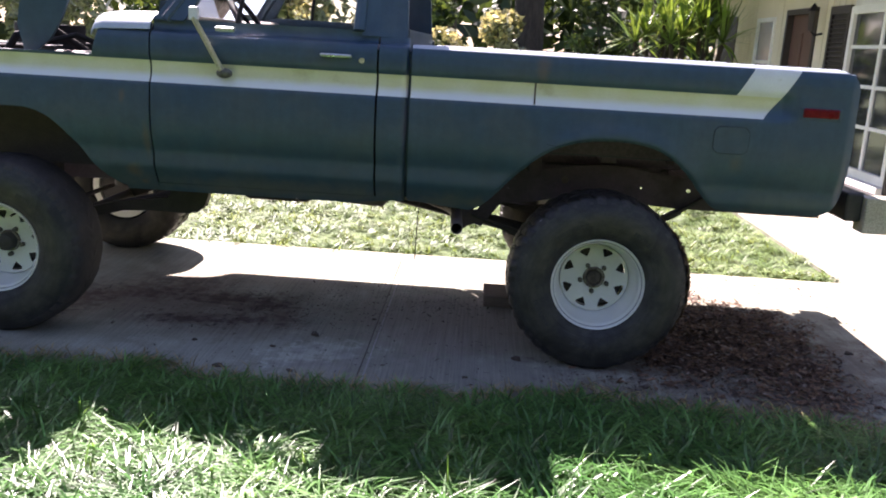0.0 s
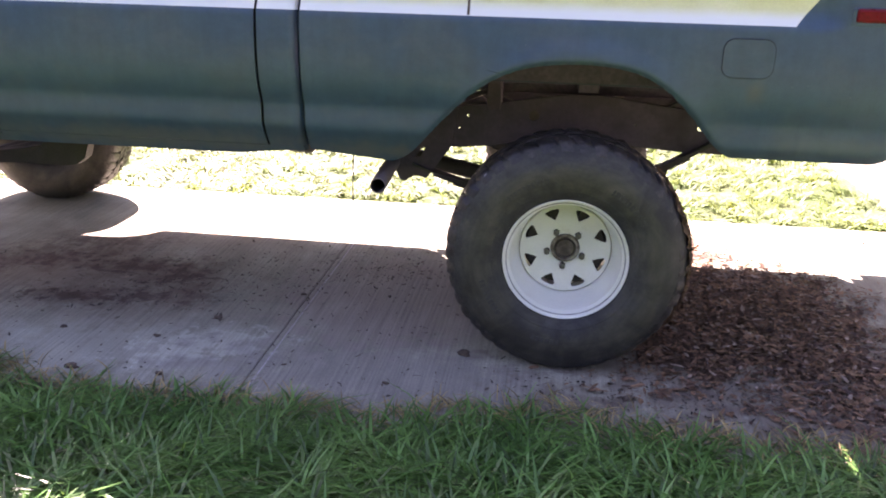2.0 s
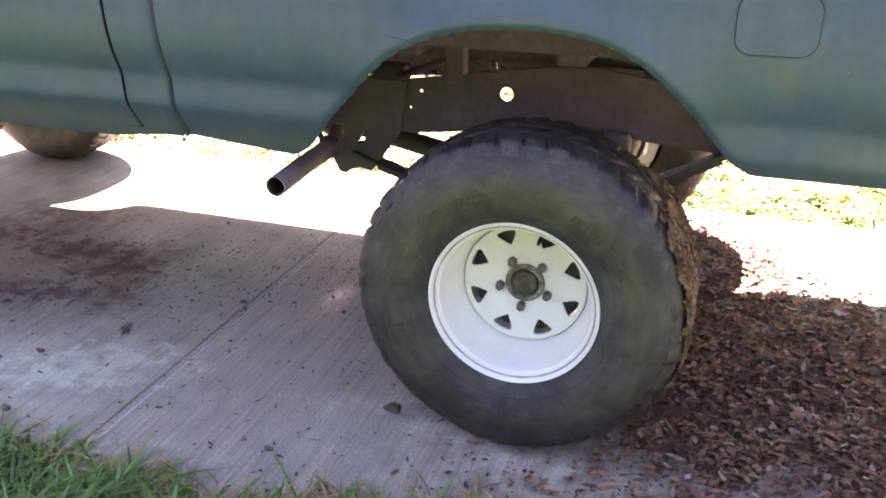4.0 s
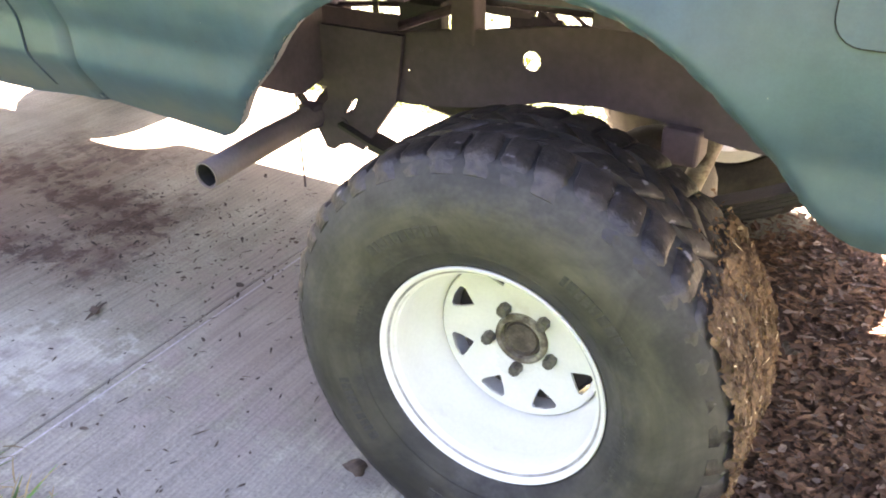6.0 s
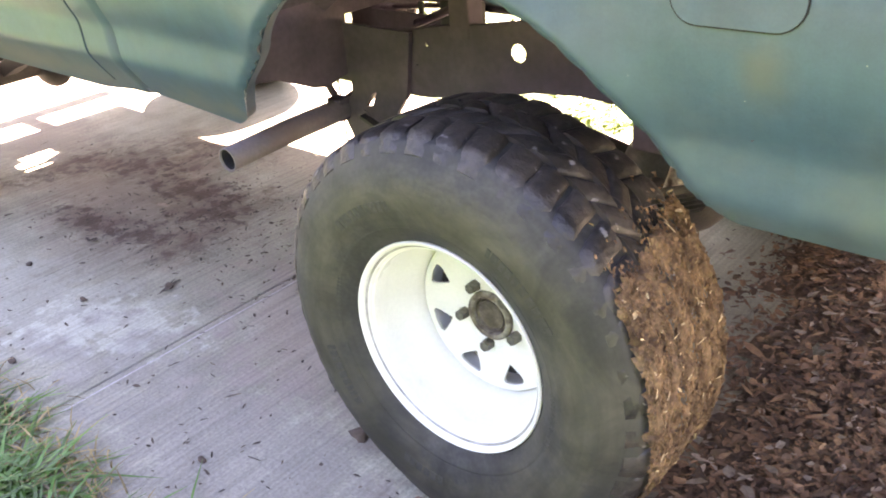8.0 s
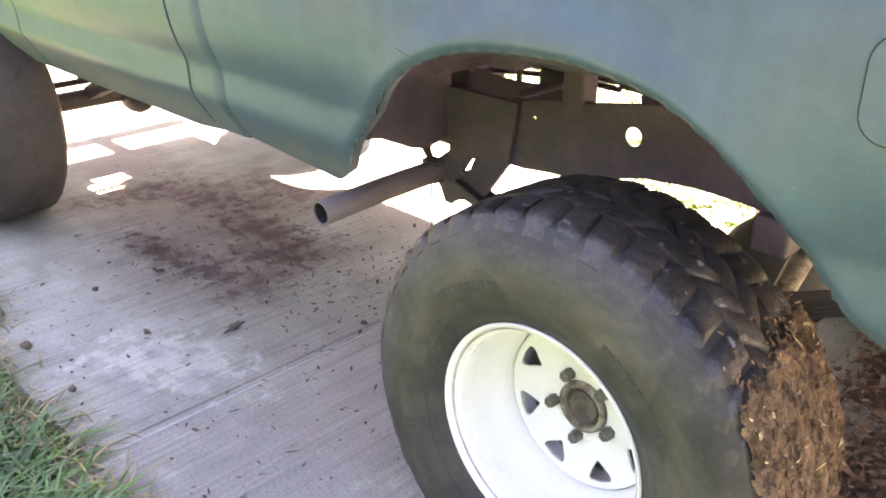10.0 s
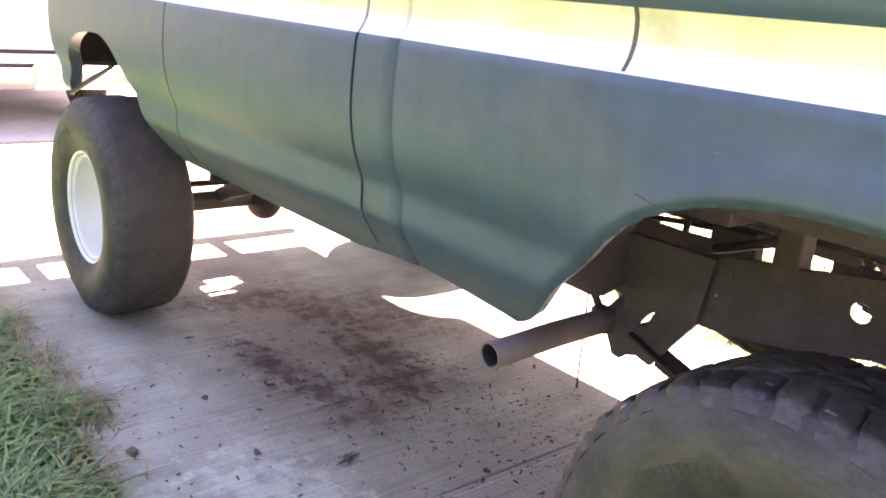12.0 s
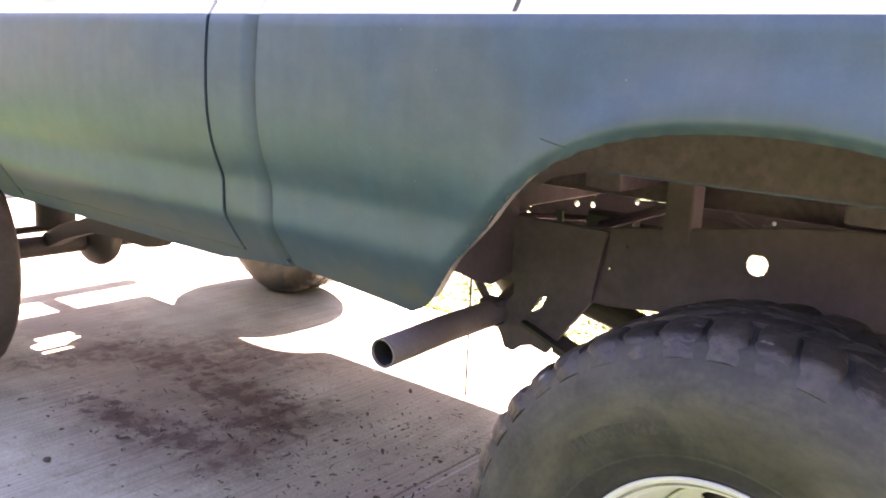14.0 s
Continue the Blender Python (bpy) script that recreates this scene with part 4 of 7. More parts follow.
def tree(x, y, r, h, crown, label, n=5000, leaf="leaf_dark", seed=1, size=0.12):
    t = base("tree", (x, y, 0), label, "tree", group="trees behind the yard")
    bm = bmesh.new()
    tube(bm, [(x, y, -0.1), (x + 0.02, y, 0.5), (x - 0.05, y + 0.05, h * 0.45), (x + 0.1, y, h * 0.8)], [r * 1.35, r, r * 0.85, r * 0.5], segs=14)
    rnd = random.Random(seed)
    cs, rs = [], []
    for k in range(crown):
        a, d = rnd.uniform(0, 6.28), rnd.uniform(0.3, 1) * h * 0.42
        c = (x + d * math.cos(a), y + d * math.sin(a), h * rnd.uniform(0.62, 1.15))
        cs.append(c)
        rs.append(h * rnd.uniform(0.10, 0.2))
        tube(bm, [(x, y, h * 0.5), (x + d * 0.5 * math.cos(a), y + d * 0.5 * math.sin(a), h * 0.68), c], [r * 0.4, r * 0.22, r * 0.06], segs=6)
    part("trunk", bm, M["bark"], t, "dark rough bark trunk", smooth=180)
    part("crown", clump("crown", cs, rs, n, size, M[leaf], seed), None, t)
    return t


def shrub(x, y, w, h, leaf, label, n, size, seed, category="shrub"):
    s = base("shrub", (x, y, 0), label, category, group="shrubs along the yard")
    rnd = random.Random(seed)
    bm = bmesh.new()
    cs, rs = [], []
    for k in range(9):
        a = rnd.uniform(0, 6.28)
        c = (x + w * rnd.uniform(0, 0.75) * math.cos(a), y + w * rnd.uniform(0, 0.6) * math.sin(a), h * rnd.uniform(0.25, 0.92))
        cs.append(c)
        rs.append(min(w, h) * rnd.uniform(0.22, 0.42))
        tube(bm, [(x + 0.1 * math.cos(a), y + 0.1 * math.sin(a), -0.05), (x + (c[0] - x) * 0.5, y + (c[1] - y) * 0.5, c[2] * 0.6), c], [0.025, 0.018, 0.006], segs=6)
    part("stem", bm, M["bark"], s)
    part("foliage", clump("foliage", cs, rs, n, size, M[leaf], seed), None, s)
    return s


tree(0.14, 11.6, 0.30, 6.0, 9, "big dark-barked oak at the edge of the yard", n=1700, seed=5, size=0.10)
tree(-5.5, 14.5, 0.22, 7.5, 14, "tall dark oak behind the shrubs", n=4000, seed=6, size=0.14)
tree(-10.5, 16.0, 0.25, 8.0, 14, "tall oak far behind the yard", n=7000, seed=7, size=0.15)
tree(3.2, 15.5, 0.22, 7.5, 14, "tall oak behind the house corner", n=4000, seed=8, size=0.14)
tree(-1.5, 17.0, 0.20, 8.5, 14, "tall oak deep in the yard", n=4000, seed=9, size=0.15)
shrub(-1.55, 9.6, 1.1, 2.3, "leaf_mid", "tall green shrub beside the oak", 2600, 0.07, 31)
shrub(-0.45, 8.6, 0.75, 2.2, "leaf_pale", "pale variegated shrub in full sun", 2200, 0.065, 32)
shrub(-0.95, 8.9, 0.7, 1.9, "leaf_pale", "pale variegated shrub in full sun", 1800, 0.065, 33)
shrub(1.0, 9.0, 0.6, 1.9, "leaf_mid", "green shrub between the oak and the strap-leaf plant", 1800, 0.06, 34)
shrub(-3.4, 11.5, 1.3, 2.4, "leaf_pale", "sunlit pale shrub across the yard", 2400, 0.08, 35)
shrub(-6.2, 12.5, 1.5, 2.2, "leaf_mid", "wide green shrub across the yard", 2400, 0.08, 36)
shrub(-9.0, 13.0, 1.5, 2.4, "leaf_pale", "pale shrub at the far side of the yard", 2400, 0.09, 37)
shrub(1.6, 11.5, 1.2, 2.6, "leaf_dark", "dark shrub behind the strap-leaf plant", 2600, 0.08, 38)


def strap_plant(x, y, label):
    s = base("strap_leaf_plant", (x, y, 0), label, "yucca")
    rnd = random.Random(41)
    bm = bmesh.new()
    heads = []
    for k in range(9):
        a, d = rnd.uniform(0, 6.28), rnd.uniform(0.05, 0.55)
        top = (x + d * math.cos(a), y + d * math.sin(a), rnd.uniform(0.7, 2.25))
        heads.append(top)
        tube(bm, [(x + 0.15 * math.cos(a), y + 0.15 * math.sin(a), -0.05), ((x + top[0]) / 2, (y + top[1]) / 2, top[2] * 0.5), top], [0.05, 0.04, 0.03], segs=7)
    part("stem", bm, M["bark"], s)
    vs, qs = [], []
    for hx, hy, hz in heads:
        for k in range(46):
            a, el, ln = rnd.uniform(0, 6.28), rnd.uniform(-0.35, 1.35), rnd.uniform(0.4, 0.75)
            w = rnd.uniform(0.012, 0.022)
            d = Vector((math.cos(a) * math.cos(el), math.sin(a) * math.cos(el), math.sin(el)))
            sd = Vector((-math.sin(a), math.cos(a), 0)) * w
            p0 = Vector((hx, hy, hz))
            p1, p2 = p0 + d * ln * 0.55, p0 + d * ln + Vector((0, 0, -0.12 * ln * math.cos(el)))
            i = len(vs)
            vs += [p0 - sd * 0.7, p0 + sd * 0.7, p1 + sd, p1 - sd, p2 + sd * 0.1, p2 - sd * 0.1]
            qs += [(i, i + 1, i + 2, i + 3), (i + 3, i + 2, i + 4, i + 5)]
    part("foliage", sheet_mesh("foliage", np.array([tuple(v) for v in vs]), np.array(qs), M["yucca"]), None, s, "bright green strap leaves in spiky heads")


strap_plant(2.20, 7.9, "tall bright green spiky strap-leaf plant by the house")
strap_plant(1.80, 8.3, "spiky strap-leaf plant behind the first")

# far woods close the yard
rng3 = np.random.default_rng(51)
a = rng3.uniform(0, 2 * np.pi, 60)
d = rng3.uniform(26, 36, 60)
cs = np.column_stack([d * np.cos(a), d * np.sin(a), rng3.uniform(1, 8, 60)])
tagged(new("woods", clump("woods", cs, rng3.uniform(3, 5.5, 60), 26000, 0.5, M["leaf_dark"], 52)), "dense dark green trees all round the property", "trees", kind="stuff")

# an unseen belt of trees added beyond the front lawn, to cut sky light on the truck's side
cs = np.column_stack([rng3.uniform(-24, 24, 70), rng3.uniform(-21, -14, 70), rng3.uniform(1.0, 5.5, 70)])
tagged(new("tree_belt", clump("tree_belt", cs, rng3.uniform(1.8, 3.0, 70), 26000, 0.42, M["leaf_dark"], 53)), "unseen dark green trees added beyond the front lawn to cut sky light", "trees", kind="stuff")

from collections import Counter

# ---- the pickup ----
W = 2.03
truck = base("pickup_truck", (-1.2, W / 2, 0), "lifted faded-blue old pickup truck with a yellow-white stripe", "pickup truck")
PROF = [(1.530, 0.055), (1.529, 0.036), (1.524, 0.022), (1.512, 0.011), (1.49, 0.004), (1.45, 0.0), (1.415, 0.001), (1.402, 0.006), (1.393, 0.014), (1.375, 0.021), (1.355, 0.023), (1.335, 0.022), (1.315, 0.016),
        (1.300, 0.007), (1.290, -0.001), (1.278, -0.005), (1.25, -0.007), (1.20, -0.010), (1.15, -0.011), (1.10, -0.008), (1.05, 0.000), (1.01, 0.012), (0.985, 0.023), (0.968, 0.031), (0.96, 0.0325), (0.945, 0.033), (0.92, 0.0335),
        (0.89, 0.034), (0.880, 0.036), (0.872, 0.041), (0.85, 0.055), (0.82, 0.075), (0.79, 0.096), (0.755, 0.120)]


PZ = np.arange(0.74, 1.60, 0.001)
PY = np.interp(PZ, [p[0] for p in PROF][::-1], [p[1] for p in PROF][::-1])
SOFT = {s: np.exp(-0.5 * (np.arange(-60, 61) * 0.001 / s) ** 2) for s in (0.004, 0.009)}
PY_FINE, PY_BROAD = (np.convolve(np.pad(PY, 60, mode="edge"), SOFT[s] / SOFT[s].sum(), mode="valid") for s in (0.004, 0.009))
PY = PY_BROAD + (PY_FINE - PY_BROAD) * np.clip((PZ - 1.24) / 0.04, 0, 1)


def prof(z):
    """The side's pressed section, its folds softly rounded."""
    return float(np.interp(z, PZ, PY))


ARCH = [(-0.655, 0.756), (-0.60, 0.775), (-0.575, 0.80), (-0.54, 0.845), (-0.50, 0.895), (-0.44, 0.955), (-0.38, 1.018), (-0.31, 1.075), (-0.22, 1.118), (-0.12, 1.141), (0.0, 1.149), (0.10, 1.145), (0.20, 1.126), (0.29, 1.080),
        (0.37, 1.005), (0.43, 0.935), (0.475, 0.875), (0.505, 0.852), (0.53, 0.846)]
FARCH = [(-3.34, 0.86), (-3.30, 0.93), (-3.25, 1.02), (-3.17, 1.085), (-3.06, 1.125), (-2.93, 1.140), (-2.80, 1.142), (-2.70, 1.110), (-2.62, 1.04), (-2.55, 0.955), (-2.49, 0.875), (-2.44, 0.815), (-2.40, 0.785), (-2.36, 0.772)]


def smooth_curve(table, n=120, soft=5):
    """The same curve with its corners rounded."""
    xs = np.linspace(table[0][0], table[-1][0], n)
    zs = np.pad(np.interp(xs, [p[0] for p in table], [p[1] for p in table]), 3 * soft, mode="reflect", reflect_type="odd")
    k = np.exp(-0.5 * (np.arange(-3 * soft, 3 * soft + 1) / soft * 1.5) ** 2)
    return [(float(x), float(z)) for x, z in zip(xs, np.convolve(zs, k / k.sum(), mode="valid"))]


ARCH, FARCH = smooth_curve(ARCH), smooth_curve(FARCH)


def along(table, x):
    return float(np.interp(x, [p[0] for p in table], [p[1] for p in table]))


def panel(xs, zb, zt, push=lambda x, z: 0.0, flip=False, stripe=lambda x, z: 0, levels=None, cuts=()):
    """A pressed body panel between a lower and an upper edge, in the body's side profile."""
    bm = bmesh.new()
    levels = levels or [p[0] for p in PROF]
    cols = []
    for x in xs:
        lo, hi = zb(x), zt(x)
        col = []
        for z in levels:
            if lo < 1.27 < hi:  # the rows below the stripe close up evenly over an arch
                z = min(hi, z if z > 1.27 else lo + (z - levels[-1]) * (1.27 - lo) / (1.27 - levels[-1]))
            else:
                z = max(lo, min(z, hi))
            y = prof(z) + push(x, z)
            col.append(bm.verts.new((x, W - y if flip else y, z)))
        cols.append(col)
    for i, (a, b) in enumerate(zip(cols, cols[1:])):
        for k in range(len(levels) - 1):
            try:
                bm.faces.new((a[k], b[k], b[k + 1], a[k + 1]))
            except ValueError:
                continue
    for z0, z1, x0, slope in cuts:  # clean slanted colour edges
        faces = [f for f in bm.faces if z0 < f.calc_center_median().z < z1]
        geom = set(faces) | {e for f in faces for e in f.edges} | {v for f in faces for v in f.verts}
        bmesh.ops.bisect_plane(bm, geom=list(geom), dist=1e-6, plane_co=(x0, 0, z0), plane_no=Vector((1, 0, -slope)).normalized())
    for f in bm.faces:
        c = f.calc_center_median()
        f.material_index = stripe(c.x, c.z)
    bmesh.ops.remove_doubles(bm, verts=bm.verts, dist=1e-5)
    bmesh.ops.dissolve_degenerate(bm, dist=1e-5, edges=bm.edges)
    return bm


def steps(a, b, n):
    return [a + (b - a) * i / n for i in range(n + 1)]


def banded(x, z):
    """0 blue, 1 white, 2 yellow: the side stripe and its slanted rear end. 3: top edge painted pale as if sunlit."""
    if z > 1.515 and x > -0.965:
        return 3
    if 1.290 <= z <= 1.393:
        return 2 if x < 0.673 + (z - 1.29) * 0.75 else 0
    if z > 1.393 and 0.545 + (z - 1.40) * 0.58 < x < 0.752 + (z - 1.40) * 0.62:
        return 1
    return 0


BODY_MATS = [M["paint"], M["white_stripe"], M["stripe"], M["paint_sunlit"]]


def solid(ob, thick=0.005):
    mod = ob.modifiers.new("thickness", "SOLIDIFY")
    mod.thickness, mod.offset = thick, 0
    uses = Counter(k for p in ob.data.polygons for k in p.edge_keys)
    for e in ob.data.edges:
        e.use_edge_sharp = e.use_edge_sharp or uses[e.key] == 1
    return ob


def bed_top(x):
    return 1.530 if x < 0.98 else 1.530 - 0.105 * (1 - math.sqrt(max(0, 1 - ((x - 0.98) / 0.122) ** 2)))


def bed_bottom(x):
    if x < -0.655:
        return 0.79 - 0.034 * (x + 0.955) / 0.30
    if x < 0.53:
        return along(ARCH, x)
    return 0.846 if x < 0.98 else 0.846 + 0.16 * (1 - math.sqrt(max(0, 1 - ((x - 0.98) / 0.122) ** 2)))


ROLL = 0.018
ARCH_X, ARCH_Z = (np.array(c) for c in zip(*ARCH))


def bed_push(x, z):
    # the rear corner rounds in, and the panel swells a little round the arch
    y = 0.0 if x < 1.05 else 0.5 * (x - 1.05) ** 2 / 0.05
    if x > 0.76 and 1.27 < z < 1.42:  # the trim groove runs out behind the stripe
        y += min(1, (x - 0.76) / 0.07) * (prof(1.27) + (prof(1.42) - prof(1.27)) * (z - 1.27) / 0.15 - prof(z))
    if -0.70 < x < 0.60 and z < 1.22:  # the edge of the wheel opening rolls in
        near = float(np.min(np.hypot(ARCH_X - x, ARCH_Z - z)))
        if near < ROLL:
            y += ROLL * (1 - near / ROLL) ** 2 * min(1, max(0, (z - 0.82) / 0.10))
    d = math.hypot(x, (z - 0.70) * 1.05)
    return y - 0.013 * math.exp(-((d - 0.49) / 0.055) ** 2) * min(1, max(0, (z - 0.86) / 0.12)) ** 2


DENSE_X = steps(-0.960, -0.66, 8) + steps(-0.655, -0.45, 30) + steps(-0.444, 0.444, 110) + steps(0.45, 0.53, 14) + steps(0.54, 0.85, 62) + steps(0.87, 0.98, 5) + steps(0.985, 1.10, 20)
FINE = sorted(set([p[0] for p in PROF if p[0] > 1.275] + [round(0.755 + 0.0125 * i, 4) for i in range(42)] + [1.527, 1.521, 1.515, 1.505, 1.498, 1.482, 1.474, 1.466, 1.458, 1.442, 1.434, 1.426] + [round(1.295 + 0.005 * i, 4) for i in range(20)]), reverse=True)
for flip in (False, True):
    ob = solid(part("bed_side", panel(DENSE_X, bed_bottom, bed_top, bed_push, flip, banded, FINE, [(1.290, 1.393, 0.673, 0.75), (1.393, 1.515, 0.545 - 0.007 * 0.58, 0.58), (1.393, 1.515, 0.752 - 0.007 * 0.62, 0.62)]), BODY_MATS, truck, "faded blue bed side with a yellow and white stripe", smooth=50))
    S = (lambda y: W - y) if flip else (lambda y: y)
    # rolled flange of the wheel opening
    bm = bmesh.new()
    pts = [(x, S(prof(z) + bed_push(x, z) + 0.022), z + 0.004) for x, z in ARCH[1:]]
    ring = [[bm.verts.new((x, y + (-0.022 if not flip else 0.022), z)), bm.verts.new((x, y + (0.002 if not flip else -0.002), z + 0.007))] for x, y, z in pts]
    for a, b in zip(ring, ring[1:]):
        bm.faces.new((a[0], b[0], b[1], a[1]))
    solid(part("arch_flange", bm, M["paint"], truck, smooth=180), 0.004)
    # wheel tub
    bm = bmesh.new()
    cols = []
    for x, z in [(-0.60, 0.98), (-0.52, 1.03), (-0.42, 1.10), (-0.30, 1.152), (-0.12, 1.175), (0.10, 1.175), (0.28, 1.150), (0.40, 1.09), (0.50, 1.02), (0.56, 0.98)]:
        cols.append([bm.verts.new((x, S(0.022), z)), bm.verts.new((x, S(0.10), z + 0.012)), bm.verts.new((x, S(0.33), z + 0.012)), bm.verts.new((x, S(0.36), z - 0.02)), bm.verts.new((x, S(0.362), min(z - 0.02, 1.035)))])
    for a, b in zip(cols, cols[1:]):
        for k in range(4):
            bm.faces.new((a[k], b[k], b[k + 1], a[k + 1]))
    solid(part("wheel_tub", bm, M["tub"], truck, "rust-brown inner wheel housing", smooth=60), 0.004)
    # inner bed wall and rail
    # rail takes the pale copy, its sunlit look painted in
    part("bed_rail", boxes((-0.955, 1.0, min(S(0.036), S(0.115)), max(S(0.036), S(0.115)), 1.498, 1.534), bevel=0.006), M["paint_sunlit"], truck)
    # inner wall in the shade-darkened blue
    part("bed_inner_wall", boxes((-0.955, 1.06, min(S(0.108), S(0.114)), max(S(0.108), S(0.114)), 1.19, 1.498)), M["paint_shaded"], truck)

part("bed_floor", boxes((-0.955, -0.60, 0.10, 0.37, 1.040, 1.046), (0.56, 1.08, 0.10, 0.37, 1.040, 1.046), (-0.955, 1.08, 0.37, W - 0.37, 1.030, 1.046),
                        (-0.955, -0.60, W - 0.37, W - 0.10, 1.040, 1.046), (0.56, 1.08, W - 0.37, W - 0.10, 1.040, 1.046)), M["paint_shaded"], truck)
part("bed_front_wall", boxes((-0.955, -0.945, 0.05, W - 0.05, 0.90, 1.515), bevel=0.003), M["paint"], truck)
for x in (-0.80, -0.43, 0.05, 0.42, 0.85):
    part("bed_cross_sill", boxes((x - 0.04, x + 0.04, 0.40, W - 0.40, 0.994, 1.030), bevel=0.004), M["tub"], truck)
tailgate = part("tailgate", boxes((1.075, 1.105, 0.085, W - 0.085, 0.90, 1.515), bevel=0.012), M["paint"], truck, "faded blue tailgate")
part("tailgate_handle", boxes((1.10, 1.125, W / 2 - 0.07, W / 2 + 0.07, 1.40, 1.44), bevel=0.005), M["chrome"], tailgate)
for flip in (False, True):
    S = (lambda y: W - y) if flip else (lambda y: y)
    y0, y1 = sorted((S(-0.016), S(0.02)))
    lamp = part("side_marker_lamp", boxes((0.848, 1.012, y0, y1, 1.311, 1.354), bevel=0.008), M["red_lamp"], truck, "red side marker lens")
    y0, y1 = sorted((S(-0.009), S(0.02)))
    part("bezel", boxes((0.835, 1.026, y0, y1, 1.298, 1.357), bevel=0.006), M["paint"], lamp)
    y0, y1 = sorted((S(0.06), S(0.085)))
    part("tail_lamp", boxes((1.09, 1.112, min(S(0.05), S(0.13)), max(S(0.05), S(0.13)), 1.00, 1.25), bevel=0.006), M["red_lamp"], truck, "red tail lamp")


def rounded_rect(bm, x0, x1, z0, z1, r, y, thick):
    pts = []
    for cx, cz, a0 in ((x1 - r, z1 - r, 0), (x0 + r, z1 - r, 90), (x0 + r, z0 + r, 180), (x1 - r, z0 + r, 270)):
        pts += [(cx + r * math.cos(radians(a0 + k * 15)), cz + r * math.sin(radians(a0 + k * 15))) for k in range(7)]
    f = bm.faces.new([bm.verts.new((x, y, z)) for x, z in pts])
    e = bmesh.ops.extrude_face_region(bm, geom=[f])
    bmesh.ops.translate(bm, verts=[v for v in e["geom"] if isinstance(v, bmesh.types.BMVert)], vec=(0, thick, 0))
    return bm


flap = part("fuel_flap", rounded_rect(bmesh.new(), 0.457, 0.618, 1.126, 1.248, 0.034, -0.0165, 0.006), M["paint"], truck, "square blue fuel door")
part("gap", rounded_rect(bmesh.new(), 0.4550, 0.6200, 1.1240, 1.2500, 0.0360, -0.0152, 0.004), M["gap"], flap)
# short black seam where the stripe trim joins, and door gaps
part("paint_crack", tube(bmesh.new(), [(x, prof(z) + bed_push(x, z) - 0.0022, z) for x, z in ((-0.309, 1.1165), (-0.298, 1.114), (-0.286, 1.112), (-0.276, 1.110), (-0.266, 1.109), (-0.258, 1.108))], 0.0009, segs=5), M["gap"], truck)
part("trim_joint", panel([-0.3855, -0.3765], lambda x: 1.294, lambda x: 1.392, lambda x, z: -0.0031), M["hub"], truck)

